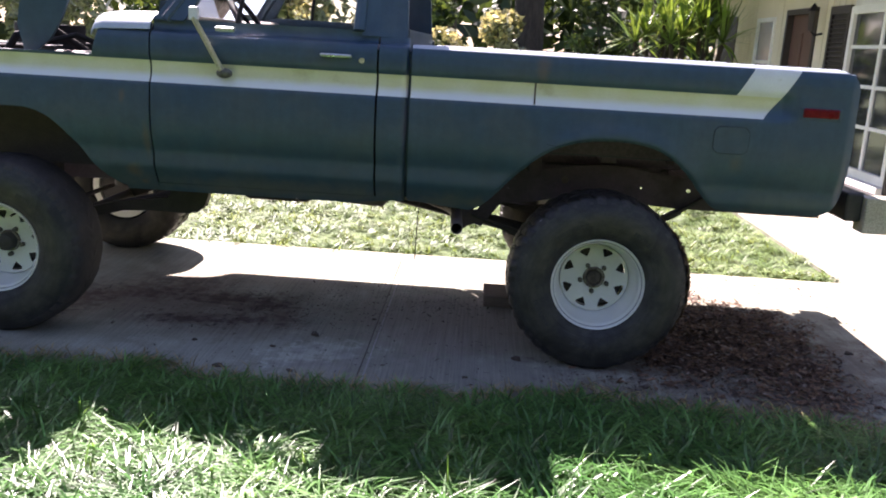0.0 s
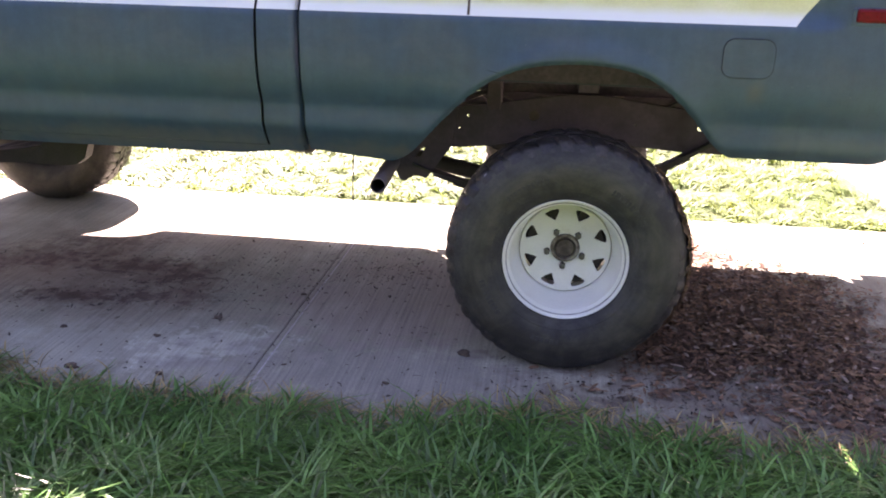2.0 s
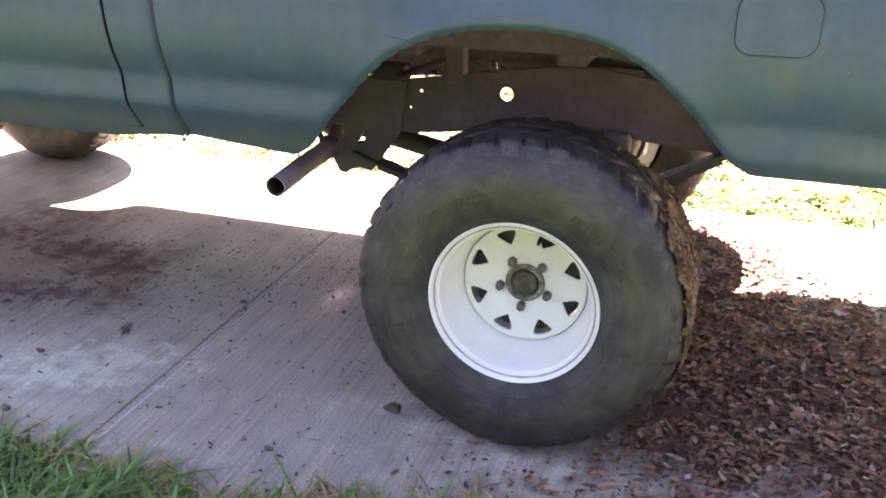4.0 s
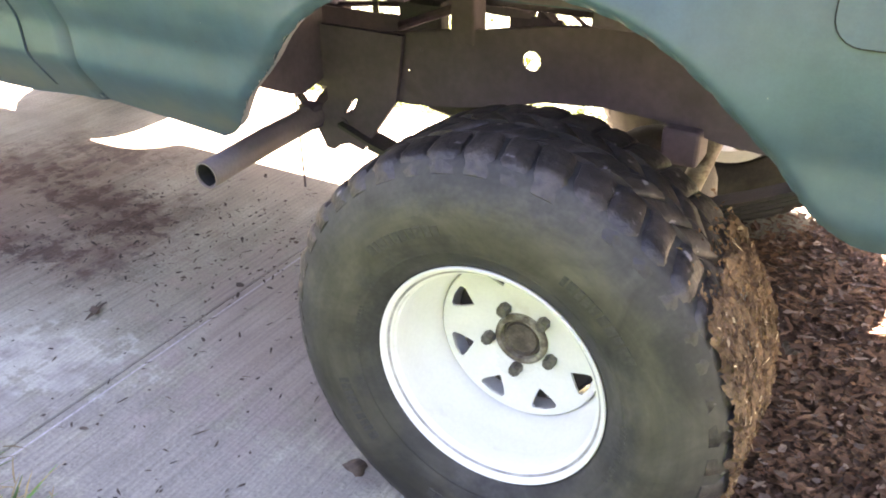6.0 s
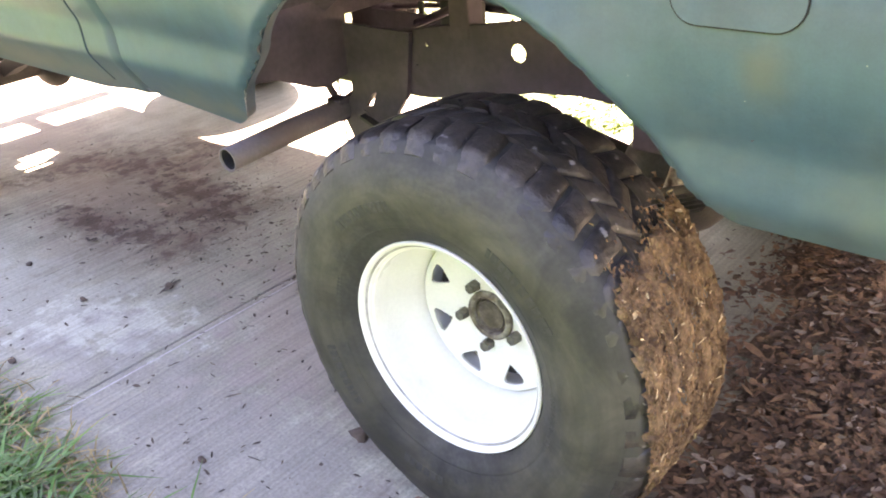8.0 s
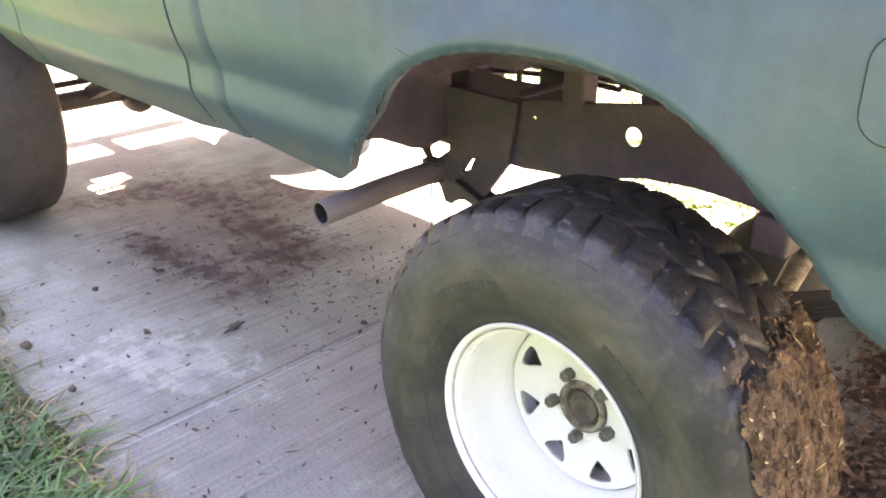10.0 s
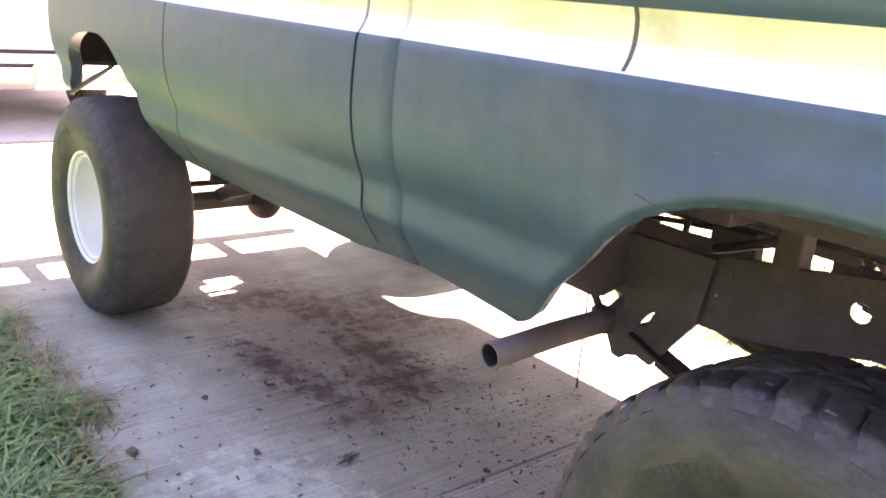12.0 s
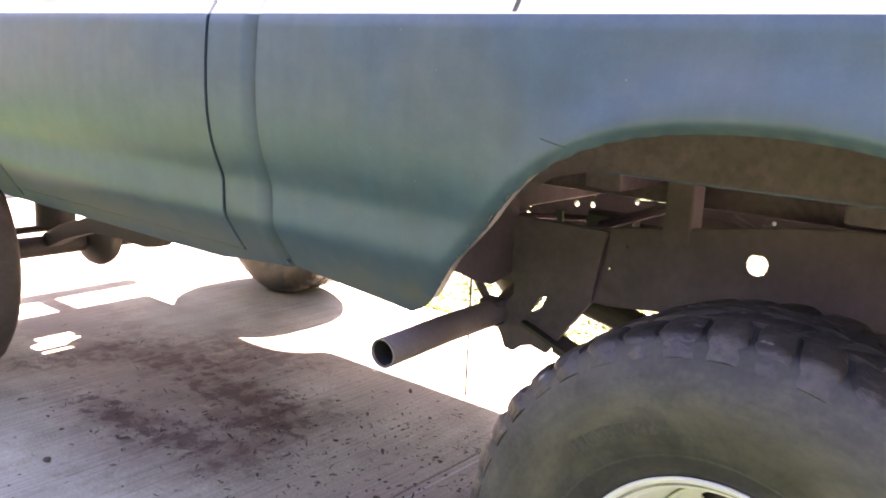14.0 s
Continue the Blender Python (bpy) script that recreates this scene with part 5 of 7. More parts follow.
# cab sides, doors, fenders
for flip in (False, True):
    S = (lambda y: W - y) if flip else (lambda y: y)
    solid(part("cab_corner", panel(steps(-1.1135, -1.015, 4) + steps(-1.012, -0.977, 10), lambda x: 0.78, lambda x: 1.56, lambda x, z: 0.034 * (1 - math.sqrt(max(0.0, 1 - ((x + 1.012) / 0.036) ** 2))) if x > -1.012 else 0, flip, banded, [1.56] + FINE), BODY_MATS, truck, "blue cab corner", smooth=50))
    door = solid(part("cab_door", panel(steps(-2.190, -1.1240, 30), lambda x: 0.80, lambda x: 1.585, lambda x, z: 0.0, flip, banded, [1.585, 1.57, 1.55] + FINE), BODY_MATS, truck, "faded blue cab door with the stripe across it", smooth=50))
    solid(part("rocker", panel(steps(-2.36, -0.985, 16), lambda x: 0.755 + 0.12 * max(0, x + 1.25), lambda x: 0.797, lambda x, z: 0.004, flip), M["paint"], truck, "blue rocker panel with scuffs", smooth=50))
    part("sill_backing", boxes((-2.40, -1.0, min(S(0.135), S(0.16)), max(S(0.135), S(0.16)), 0.78, 1.50)), M["gap"], truck)

    def fender_top(x):
        return 1.405 if x < -2.47 else (1.405 + (x + 2.47) / 0.03 * 0.130 if x < -2.44 else 1.535 + 0.03 * (x + 2.44) / 0.24)

    def fender_bottom(x):
        if x < -3.34:
            return 0.86 - 0.02 * (x + 3.34) / -0.03 if x > -3.37 else min(0.975, 0.84 + 0.125 * (-3.37 - x) / 0.09)
        return along(FARCH, x)

    def fender_push(x, z):
        return 0.0 if x > -3.42 else 0.45 * (x + 3.42) ** 2 / 0.08

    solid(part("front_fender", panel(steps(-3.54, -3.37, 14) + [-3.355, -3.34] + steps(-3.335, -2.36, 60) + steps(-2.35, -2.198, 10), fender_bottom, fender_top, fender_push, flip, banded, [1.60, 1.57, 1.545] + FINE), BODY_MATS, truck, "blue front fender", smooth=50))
    bm = bmesh.new()
    ring = [[bm.verts.new((x, S(prof(z) - 0.001), z + 0.003)), bm.verts.new((x, S(prof(z) + 0.045), z + 0.012))] for x, z in FARCH]
    for a, b in zip(ring, ring[1:]):
        bm.faces.new((a[0], b[0], b[1], a[1]))
    solid(part("arch_flange", bm, M["paint"], truck, smooth=180), 0.007)
    # dark strips set inside the panel gaps to paint in their shade
    for x0, x1, deep in ((-1.135, -1.100, 0.014), (-2.212, -2.176, 0.014), (-0.982, -0.948, 0.030)):
        part("gap_seal", panel([x0, x1], lambda x: 0.80, lambda x: 1.50, lambda x, z: deep, flip), M["paint_shaded" if deep > 0.02 else "gap"], truck, smooth=180)
    # inner fender apron, dark, open at the bottom
    bm = bmesh.new()
    for x0, x1, z0 in ((-3.45, -3.20, 0.97), (-3.20, -2.62, 0.82), (-2.62, -2.42, 0.82)):
        box(bm, x0, x1, min(S(0.36), S(0.37)), max(S(0.36), S(0.37)), z0, 1.39)
    box(bm, -3.45, -2.45, min(S(0.03), S(0.37)), max(S(0.03), S(0.37)), 1.375, 1.39)
    box(bm, -3.47, -3.452, min(S(0.04), S(0.37)), max(S(0.04), S(0.37)), 0.975, 1.39)
    part("inner_apron", bm, M["dark_steel"], truck)
    part("apron_lip", boxes((-3.475, -3.445, min(S(0.04), S(0.37)), max(S(0.04), S(0.37)), 0.955, 0.975)), M["rusty"], truck)
    part("fender_strut", tube(bmesh.new(), [(-3.365, S(0.045), 0.848), (-3.24, S(0.085), 0.915), (-3.08, S(0.13), 0.995)], 0.010, segs=8), M["dark_steel"], truck)
    y0, y1 = sorted((S(0.0), S(-0.030)))
    handle = part("door_handle", boxes((-1.385, -1.240, y0, y1, 1.455, 1.472), bevel=0.006), M["chrome"], door, "chrome pull handle")
    bm = bmesh.new()
    tube(bm, [(-1.193, S(0.006), 1.447), (-1.193, S(-0.010), 1.447)], 0.013, segs=16)
    part("door_lock", bm, M["chrome"], door, "round chrome lock")
    # upper door frame: pillars round the side glass
    bm = bmesh.new()
    ys = sorted((S(0.03), S(0.075)))
    tube(bm, [(-2.13, S(0.045), 1.58), (-1.80, S(0.20), 2.05)], 0.028, segs=8)
    tube(bm, [(-1.80, S(0.20), 2.05), (-1.20, S(0.21), 2.08)], 0.028, segs=8)
    tube(bm, [(-1.20, S(0.21), 2.08), (-1.215, S(0.045), 1.58)], 0.030, segs=8)
    part("window_frame", bm, M["paint"], door)
    bm = bmesh.new()
    v = [bm.verts.new((x, S(y), z)) for y0, y1 in ((0.028, 0.185), (0.062, 0.215)) for x, y, z in ((-2.188, y0, 1.575), (-2.035, y0, 1.575), (-1.755, y1, 2.055), (-1.865, y1, 2.055))]
    for f in ((0, 1, 2, 3), (4, 5, 6, 7), (0, 1, 5, 4), (1, 2, 6, 5), (2, 3, 7, 6), (3, 0, 4, 7)):
        bm.faces.new([v[i] for i in f])
    bmesh.ops.recalc_face_normals(bm, faces=bm.faces)
    bmesh.ops.bevel(bm, geom=bm.edges[:], offset=0.006, segments=2, affect="EDGES")
    part("windscreen_pillar", bm, M["paint"], truck, smooth=40)
    part("vent_bar", tube(bmesh.new(), [(-1.79, S(0.045), 1.585), (-1.72, S(0.195), 2.04)], 0.011, segs=8), M["gap"], door)
    bm = bmesh.new()
    bm.faces.new([bm.verts.new(c) for c in ((-1.785, S(0.045), 1.58), (-1.215, S(0.045), 1.58), (-1.20, S(0.205), 2.06), (-1.715, S(0.200), 2.05))])
    g = part("side_glass", bm, M["glass"], door)
    g.visible_shadow = False
    # rear pillar and cab shoulder
    bm = bmesh.new()
    v = [bm.verts.new(c) for c in ((-1.20, S(0.035), 1.56), (-0.99, S(0.06), 1.56), (-1.02, S(0.23), 2.10), (-1.18, S(0.20), 2.10), (-1.20, S(0.10), 1.56), (-0.99, S(0.12), 1.56), (-1.02, S(0.28), 2.10), (-1.18, S(0.26), 2.10))]
    for f in ((0, 1, 2, 3), (4, 5, 6, 7), (0, 1, 5, 4), (1, 2, 6, 5), (2, 3, 7, 6), (3, 0, 4, 7)):
        bm.faces.new([v[i] for i in f])
    part("rear_pillar", bm, M["paint"], truck, smooth=30)

part("cab_back", boxes((-0.995, -0.985, 0.10, W - 0.10, 0.85, 1.60), (-1.02, -0.99, 0.18, W - 0.18, 1.98, 2.10), bevel=0.004), M["paint"], truck)
bm = boxes((-1.86, -1.02, 0.20, W - 0.20, 2.07, 2.14), bevel=0.03)
part("roof", bm, M["paint"], truck, smooth=40)
bm = bmesh.new()
bm.faces.new([bm.verts.new(c) for c in ((-2.14, 0.10, 1.60), (-2.14, W - 0.10, 1.60), (-1.83, W - 0.24, 2.08), (-1.83, 0.24, 2.08))])
part("windscreen", bm, M["glass"], truck).visible_shadow = False
bm = bmesh.new()
rows = []
for x, dz in ((-2.475, -0.035), (-2.46, -0.006), (-2.42, 0.0), (-2.30, 0.004), (-2.195, 0.008)):
    half = [(0.012, 1.525), (0.020, 1.545), (0.040, 1.566), (0.075, 1.584), (0.14, 1.600), (0.30, 1.612), (0.65, 1.620)]
    rows.append([bm.verts.new((x, y, z + dz)) for y, z in half + [(W - y, z) for y, z in half[::-1]]])
for a, b in zip(rows, rows[1:]):
    for k in range(len(a) - 1):
        bm.faces.new((a[k], b[k], b[k + 1], a[k + 1]))
# cowl painted pale to stand in for full sun on blue paint
solid(part("cowl", bm, M["paint_sunlit"], truck, "blue cowl panel with its sunlit paleness in the paint colour", smooth=60))
for y in (0.12, W - 0.12):
    bm = bmesh.new()
    f = bm.faces.new([bm.verts.new((x, y, z)) for x, z in ((-2.84, 1.36), (-2.72, 1.46), (-2.66, 1.56), (-2.62, 1.66), (-2.60, 1.74), (-2.84, 1.76), (-2.88, 1.52))])
    solid(part("hinge_plate", bm, M["paint"], truck, "blue bonnet hinge plate"), 0.02)
part("firewall", boxes((-2.44, -2.42, 0.10, W - 0.10, 0.85, 1.555)), M["dark_steel"], truck)
part("dashboard", boxes((-2.20, -1.98, 0.12, W - 0.12, 1.35, 1.56), bevel=0.03), M["vinyl"], truck)
part("bench_seat", boxes((-1.75, -1.28, 0.18, W - 0.18, 1.02, 1.22), (-1.36, -1.20, 0.18, W - 0.18, 1.20, 1.52), bevel=0.05), M["vinyl"], truck, "dark bench seat")
bm = bmesh.new()
lathe(bm, [(0.19 + 0.014 * math.cos(a), 0.014 * math.sin(a)) for a in steps(0, 2 * math.pi, 8)], 28)
for k in range(3):
    tube(bm, [(0, 0, 0), (0.185 * math.cos(k * 2.094), 0, 0.185 * math.sin(k * 2.094))], 0.010, segs=6)
part("steering_wheel", bm, M["gap"], truck, smooth=180, at=Matrix.Translation((-1.84, 0.52, 1.56)) @ Euler((0, radians(0), radians(90))).to_matrix().to_4x4() @ Euler((radians(-35), 0, 0)).to_matrix().to_4x4())
part("cab_floor", boxes((-2.42, -1.10, 0.12, W - 0.12, 0.80, 0.83)), M["dark_steel"], truck)

# raised bonnet and engine bay
hood = part("bonnet", boxes((-0.02, 0.02, 0.08, W - 0.08, 0.0, 1.05), bevel=0.012), M["paint"], truck, "raised blue bonnet", at=pose(-2.68, 0, 1.72, 0, -33, 0))
for y in (0.20, W - 0.20):
    part("bonnet_hinge", tube(bmesh.new(), [(-2.80, y, 1.48), (-2.74, y, 1.55), (-2.70, y, 1.72)], 0.016, segs=8), M["chrome"], truck)
engine = part("engine", boxes((-3.05, -2.50, 0.80, 1.25, 0.95, 1.36), bevel=0.03), M["dark_steel"], truck, "dark greasy engine block")
bm = bmesh.new()
bmesh.ops.create_cone(bm, segments=28, radius1=0.19, radius2=0.19, depth=0.11, cap_ends=True, matrix=Matrix.Translation((-3.17, W / 2, 1.47)))
part("air_cleaner", bm, M["gap"], engine, smooth=40)
part("valve_cover", boxes((-3.02, -2.52, 0.72, 0.86, 1.30, 1.39), (-3.02, -2.52, 1.18, 1.32, 1.30, 1.39), bevel=0.02), M["dark_steel"], engine)
part("hose", tube(bmesh.new(), [(-2.9, 0.9, 1.38), (-3.0, 0.7, 1.50), (-3.15, 0.6, 1.46), (-3.3, 0.7, 1.32)], 0.022, segs=8), M["gap"], engine)
part("hose", tube(bmesh.new(), [(-2.6, 0.6, 1.40), (-2.75, 0.45, 1.48), (-2.95, 0.40, 1.42)], 0.015, segs=8), M["gap"], engine)
part("battery_tray", boxes((-3.33, -2.45, 1.36, 1.63, 1.18, 1.21), bevel=0.01), M["dark_steel"], truck)
part("battery", boxes((-3.32, -3.10, 1.45, 1.66, 1.22, 1.42), bevel=0.01), M["gap"], truck)
part("fan_shroud", boxes((-3.37, -3.06, 0.50, 1.10, 0.80, 1.37), bevel=0.02), M["gap"], truck)
part("radiator", boxes((-3.46, -3.38, 0.45, 1.24, 0.92, 1.40), bevel=0.01), M["gap"], truck)
grille = part("grille", boxes((-3.75, -3.72, 0.18, W - 0.18, 1.36, 1.40), (-3.75, -3.72, 0.18, W - 0.18, 1.02, 1.06), (-3.75, -3.72, 0.18, 0.22, 1.06, 1.36), (-3.75, -3.72, W - 0.22, W - 0.18, 1.06, 1.36), bevel=0.006), M["chrome"], truck, "dull chrome grille")
me = mesh_of("bar", boxes((-3.74, -3.725, 0.45, W - 0.45, -0.006, 0.006)), M["chrome"])
for k in range(6):
    part("bar", me, None, grille, at=(0, 0, 1.10 + 0.045 * k))
for y in (0.33, W - 0.33):
    bm = bmesh.new()
    lathe(bm, [(0.0, -0.03), (0.06, -0.025), (0.088, 0.0), (0.095, 0.02), (0.095, 0.05)], 28)
    part("headlamp", bm, M["glass"], truck, smooth=60, at=Matrix.Translation((-3.73, y, 1.21)) @ Euler((0, 0, radians(-90))).to_matrix().to_4x4())
bm = bmesh.new()
tube(bm, [(-4.0, 0.07, 0.835), (-4.0, W - 0.07, 0.835)], 0.0595, segs=24, caps=False)
for y in (0.12, W - 0.12):
    tube(bm, [(-4.0, y, 0.835), (-4.0, y + 0.004, 0.835)], 0.059, segs=24)
bumper = part("front_bumper_tube", bm, M["white_stripe"], truck, "white round tube front bumper", smooth=40)
for y in (0.54, W - 0.54):
    part("bumper_bracket", boxes((-4.0, -3.35, y - 0.02, y + 0.02, 0.81, 0.88), bevel=0.006), M["dark_steel"], bumper)
# far end and upright are unseen, added to shade the ground
part("front_valance", boxes((-3.77, -3.50, 0.18, W - 0.03, 0.97, 1.02), (-3.77, -3.545, W - 0.175, W - 0.03, 1.02, 1.40), bevel=0.008), M["paint"], truck)
# unseen plates whose opening and bar are shaped to throw the sun strips
part("radiator_support", boxes((-3.72, -3.44, 0.18, 1.40, 1.362, 1.385), (-3.72, -3.60, 1.40, W - 0.18, 1.362, 1.385), (-3.545, -3.53, 1.40, 1.74, 1.362, 1.385), (-3.60, -3.44, 1.74, W - 0.18, 1.362, 1.385), bevel=0.003), M["dark_steel"], truck)

# tan mirror arm folded down on the driver's door
arm = part("mirror_arm", tube(bmesh.new(), [(-1.975, -0.035, 1.63), (-1.965, -0.045, 1.59), (-1.845, -0.022, 1.365)], 0.013, segs=10), M["mirror_tan"], truck, "tan folded mirror arm", smooth=60)
bm = bmesh.new()
bmesh.ops.create_icosphere(bm, subdivisions=3, radius=0.034, matrix=Matrix.Translation((-1.835, -0.012, 1.352)) @ Matrix.Diagonal((1.15, 0.6, 0.7, 1)))
part("arm_foot", bm, M["nut"], arm, "tarnished swivel foot", smooth=180)
part("mirror_bracket", boxes((-1.875, -1.785, -0.03, 0.0, 1.540, 1.562), bevel=0.006), M["chrome"], arm, "chrome bracket")
part("mirror_clamp", boxes((-1.99, -1.95, -0.055, -0.01, 1.585, 1.645), bevel=0.008), M["white_stripe"], arm)

# ---- running gear ----


RAIL_LOW = [(-1.0, 0.745), (-0.45, 0.737), (-0.32, 0.752), (-0.22, 0.772), (-0.12, 0.797), (0.0, 0.808), (0.12, 0.803), (0.25, 0.777), (0.45, 0.762), (1.2, 0.762)]
RAIL_TOP = [(-1.0, 0.862), (-0.58, 0.879), (-0.38, 0.912), (-0.27, 0.926), (-0.19, 0.940), (-0.10, 0.955), (0.02, 0.968), (0.12, 0.968), (0.30, 0.945), (0.50, 0.920), (1.2, 0.905)]
FAR_LOW = [(-1.0, 0.690), (-0.90, 0.692), (-0.80, 0.696), (-0.72, 0.703), (-0.55, 0.720), (-0.32, 0.745), (-0.12, 0.797), (0.0, 0.808), (0.12, 0.803), (0.25, 0.777), (1.2, 0.762)]


def rail_plate(S, x0, x1, lower, upper, y, holes, foot=0.06):
    """A channel web with round holes that light passes through, and two flanges."""
    bm = bmesh.new()
    loops = []
    low, top = ([(x0, along(c, x0))] + [p for p in c if x0 < p[0] < x1] + [(x1, along(c, x1))] for c in (lower, upper))
    vs = [bm.verts.new((x, S(y), z)) for x, z in low + top[::-1]]
    loops += [bm.edges.new((vs[i], vs[(i + 1) % len(vs)])) for i in range(len(vs))]
    for hx, hz, hr in holes:
        vs = [bm.verts.new((hx + hr * math.cos(a), S(y), hz + hr * math.sin(a))) for a in steps(0, 2 * math.pi, 14)[:-1]]
        loops += [bm.edges.new((vs[i], vs[(i + 1) % 14])) for i in range(14)]
    bmesh.ops.triangle_fill(bm, use_beauty=True, use_dissolve=False, edges=loops)
    for edge, deep in ((low, foot), (top, 0.012)):
        ring = [(bm.verts.new((x, S(y), z)), bm.verts.new((x, S(y + deep), z))) for x, z in edge]
        for a, c in zip(ring, ring[1:]):
            bm.faces.new((a[0], c[0], c[1], a[1]))
    return bm


for flip in (False, True):
    S = (lambda y: W - y) if flip else (lambda y: y)
    holes = [(-0.154, 0.879, 0.021), (-0.42, 0.868, 0.005), (-0.455, 0.815, 0.003), (0.25, 0.86, 0.006), (-0.70, 0.86, 0.012), (0.50, 0.86, 0.012)]
    ahead = [(-1.4, 0.8, 0.015), (-1.9, 0.8, 0.015)]
    if flip:  # rust and bolt holes in the far rail, bright against the lawn
        holes = [(-0.905, 0.803, 0.010), (-0.900, 0.818, 0.007), (-0.455, 0.800, 0.007), (-0.452, 0.768, 0.005), (-0.452, 0.748, 0.005), (-0.195, 0.830, 0.007), (-0.185, 0.838, 0.004), (0.42, 0.85, 0.010)]
        ahead = [(-1.132, 0.768, 0.011), (-1.070, 0.771, 0.010), (-1.062, 0.806, 0.006), (-1.330, 0.705, 0.009), (-1.325, 0.735, 0.006), (-1.42, 0.715, 0.006)]
    solid(part("frame_rail", rail_plate(S, -1.0, 1.20, FAR_LOW if flip else RAIL_LOW, RAIL_TOP, 0.51, holes, 0.012 if flip else 0.06), M["rusty"], truck, "rust-brown frame rail with a round hole"), 0.005)
    solid(part("frame_rail", rail_plate(S, -3.45, -1.0, [(-3.5, 0.72), (-1.9, 0.70), (-1.6, 0.61), (-1.40, 0.61), (-1.37, 0.685), (-1.15, 0.690), (-1.0, 0.690)] if flip else [(-3.5, 0.72), (-1.0, 0.735)], [(-3.5, 0.90), (-1.4, 0.90), (-1.0, 0.862)], 0.51, ahead, 0.012 if flip else 0.06), M["rusty"], truck), 0.005)
    # spring hanger, shackle, leaves
    bm = bmesh.new()
    ys = sorted((S(0.492), S(0.505)))
    loops = []
    for pts in ([(-0.80, 0.895), (-0.80, 0.82), (-0.705, 0.785), (-0.680, 0.745), (-0.680, 0.715), (-0.705, 0.685), (-0.722, 0.64), (-0.705, 0.61), (-0.695, 0.588), (-0.672, 0.585), (-0.655, 0.600),
                 (-0.625, 0.610), (-0.585, 0.600), (-0.545, 0.655), (-0.484, 0.738), (-0.46, 0.895)], [(-0.636, 0.684), (-0.610, 0.690), (-0.591, 0.730), (-0.608, 0.724)]):
        vs = [bm.verts.new((x, ys[0], z)) for x, z in pts]
        loops += [bm.edges.new((vs[i], vs[(i + 1) % len(vs)])) for i in range(len(vs))]
    bmesh.ops.triangle_fill(bm, use_beauty=True, use_dissolve=False, edges=loops)
    e = bmesh.ops.extrude_face_region(bm, geom=bm.faces[:])
    bmesh.ops.translate(bm, verts=[v for v in e["geom"] if isinstance(v, bmesh.types.BMVert)], vec=(0, ys[1] - ys[0], 0))
    tube(bm, [(-0.645, S(0.49), 0.650), (-0.645, S(0.57), 0.650)], 0.026, segs=14)
    if flip:
        for v in bm.verts:
            v.co.x = -0.69 + 0.45 * (v.co.x + 0.80)
    part("spring_hanger", bm, M["rusty"], truck)
    part("hanger_brace", tube(bmesh.new(), [(-0.758, S(0.50), 0.690), (-0.80, S(0.50), 0.745), (-0.85, S(0.50), 0.815)], 0.010, segs=8), M["rusty"], truck)
    bm = bmesh.new()
    for k in range(6):
        half = 0.64 - 0.085 * k
        rows = []
        for u in steps(-half, half, 16):
            z = 0.578 + 0.426 * u * u + (0.202 if u > 0 else (0.215 if flip else 0.135)) * u - 0.0095 * k
            rows.append([bm.verts.new((u, S(0.47), z)), bm.verts.new((u, S(0.535), z)), bm.verts.new((u, S(0.535), z - 0.008)), bm.verts.new((u, S(0.47), z - 0.008))])
        for a, b in zip(rows, rows[1:]):
            for i in range(4):
                bm.faces.new((a[i], a[(i + 1) % 4], b[(i + 1) % 4], b[i]))
    part("leaf_spring", bm, M["dark_steel"], truck, "dark stacked leaf spring")
    part("spring_shackle", boxes((0.60, 0.65, *sorted((S(0.455), S(0.47))), 0.80, 0.93), (0.60, 0.65, *sorted((S(0.535), S(0.55))), 0.80, 0.93), bevel=0.004), M["rusty"], truck)
    bm = bmesh.new()
    f = bm.faces.new([bm.verts.new((-0.69, S(y), z)) for y, z in ((0.10, 0.80), (0.18, 0.822), (0.27, 0.808), (0.37, 0.762), (0.42, 0.750), (0.505, 0.770), (0.505, 0.93), (0.40, 0.99), (0.06, 1.0), (0.045, 0.9))])
    solid(part("splash_plate", bm, M["rusty"], truck, "rust-brown splash plate ahead of the wheel"), 0.004)
    part("axle_block", boxes((-0.06, 0.06, *sorted((S(0.46), S(0.545))), 0.44, 0.575), bevel=0.006), M["dark_steel"], truck)
    part("bump_stop", boxes((0.14, 0.215, *sorted((S(0.48), S(0.56))), 0.725, 0.80), bevel=0.008), M["rusty"], truck)
    part("shock_absorber", tube(bmesh.new(), [(0.12, S(0.62), 0.42), (0.26, S(0.66), 0.93)], [0.022, 0.026], segs=10), M["hub_ring"], truck, "tan mud-dried shock absorber", smooth=60)
    part("coil_tower", tube(bmesh.new(), [(-2.93, S(0.56), 0.52), (-2.93, S(0.56), 0.92)], 0.075, segs=16), M["dark_steel"], truck, smooth=50)
    # radius arm of the front axle
    bm = bmesh.new()
    pts = [(-2.92, 0.43), (-2.74, 0.50), (-2.55, 0.555), (-2.36, 0.565), (-2.20, 0.56), (-2.14, 0.57), (-2.10, 0.60), (-2.08, 0.66), (-2.06, 0.74), (-2.26, 0.74), (-2.30, 0.64),
           (-2.42, 0.625), (-2.60, 0.60), (-2.78, 0.55), (-2.92, 0.49)]
    f = bm.faces.new([bm.verts.new((x, S(0.50), z)) for x, z in pts])
    e = bmesh.ops.extrude_face_region(bm, geom=[f])
    bmesh.ops.translate(bm, verts=[v for v in e["geom"] if isinstance(v, bmesh.types.BMVert)], vec=(0, S(0.56) - S(0.50), 0))
    part("radius_arm", bm, M["dark_steel"], truck, "dark radius arm and its frame bracket")

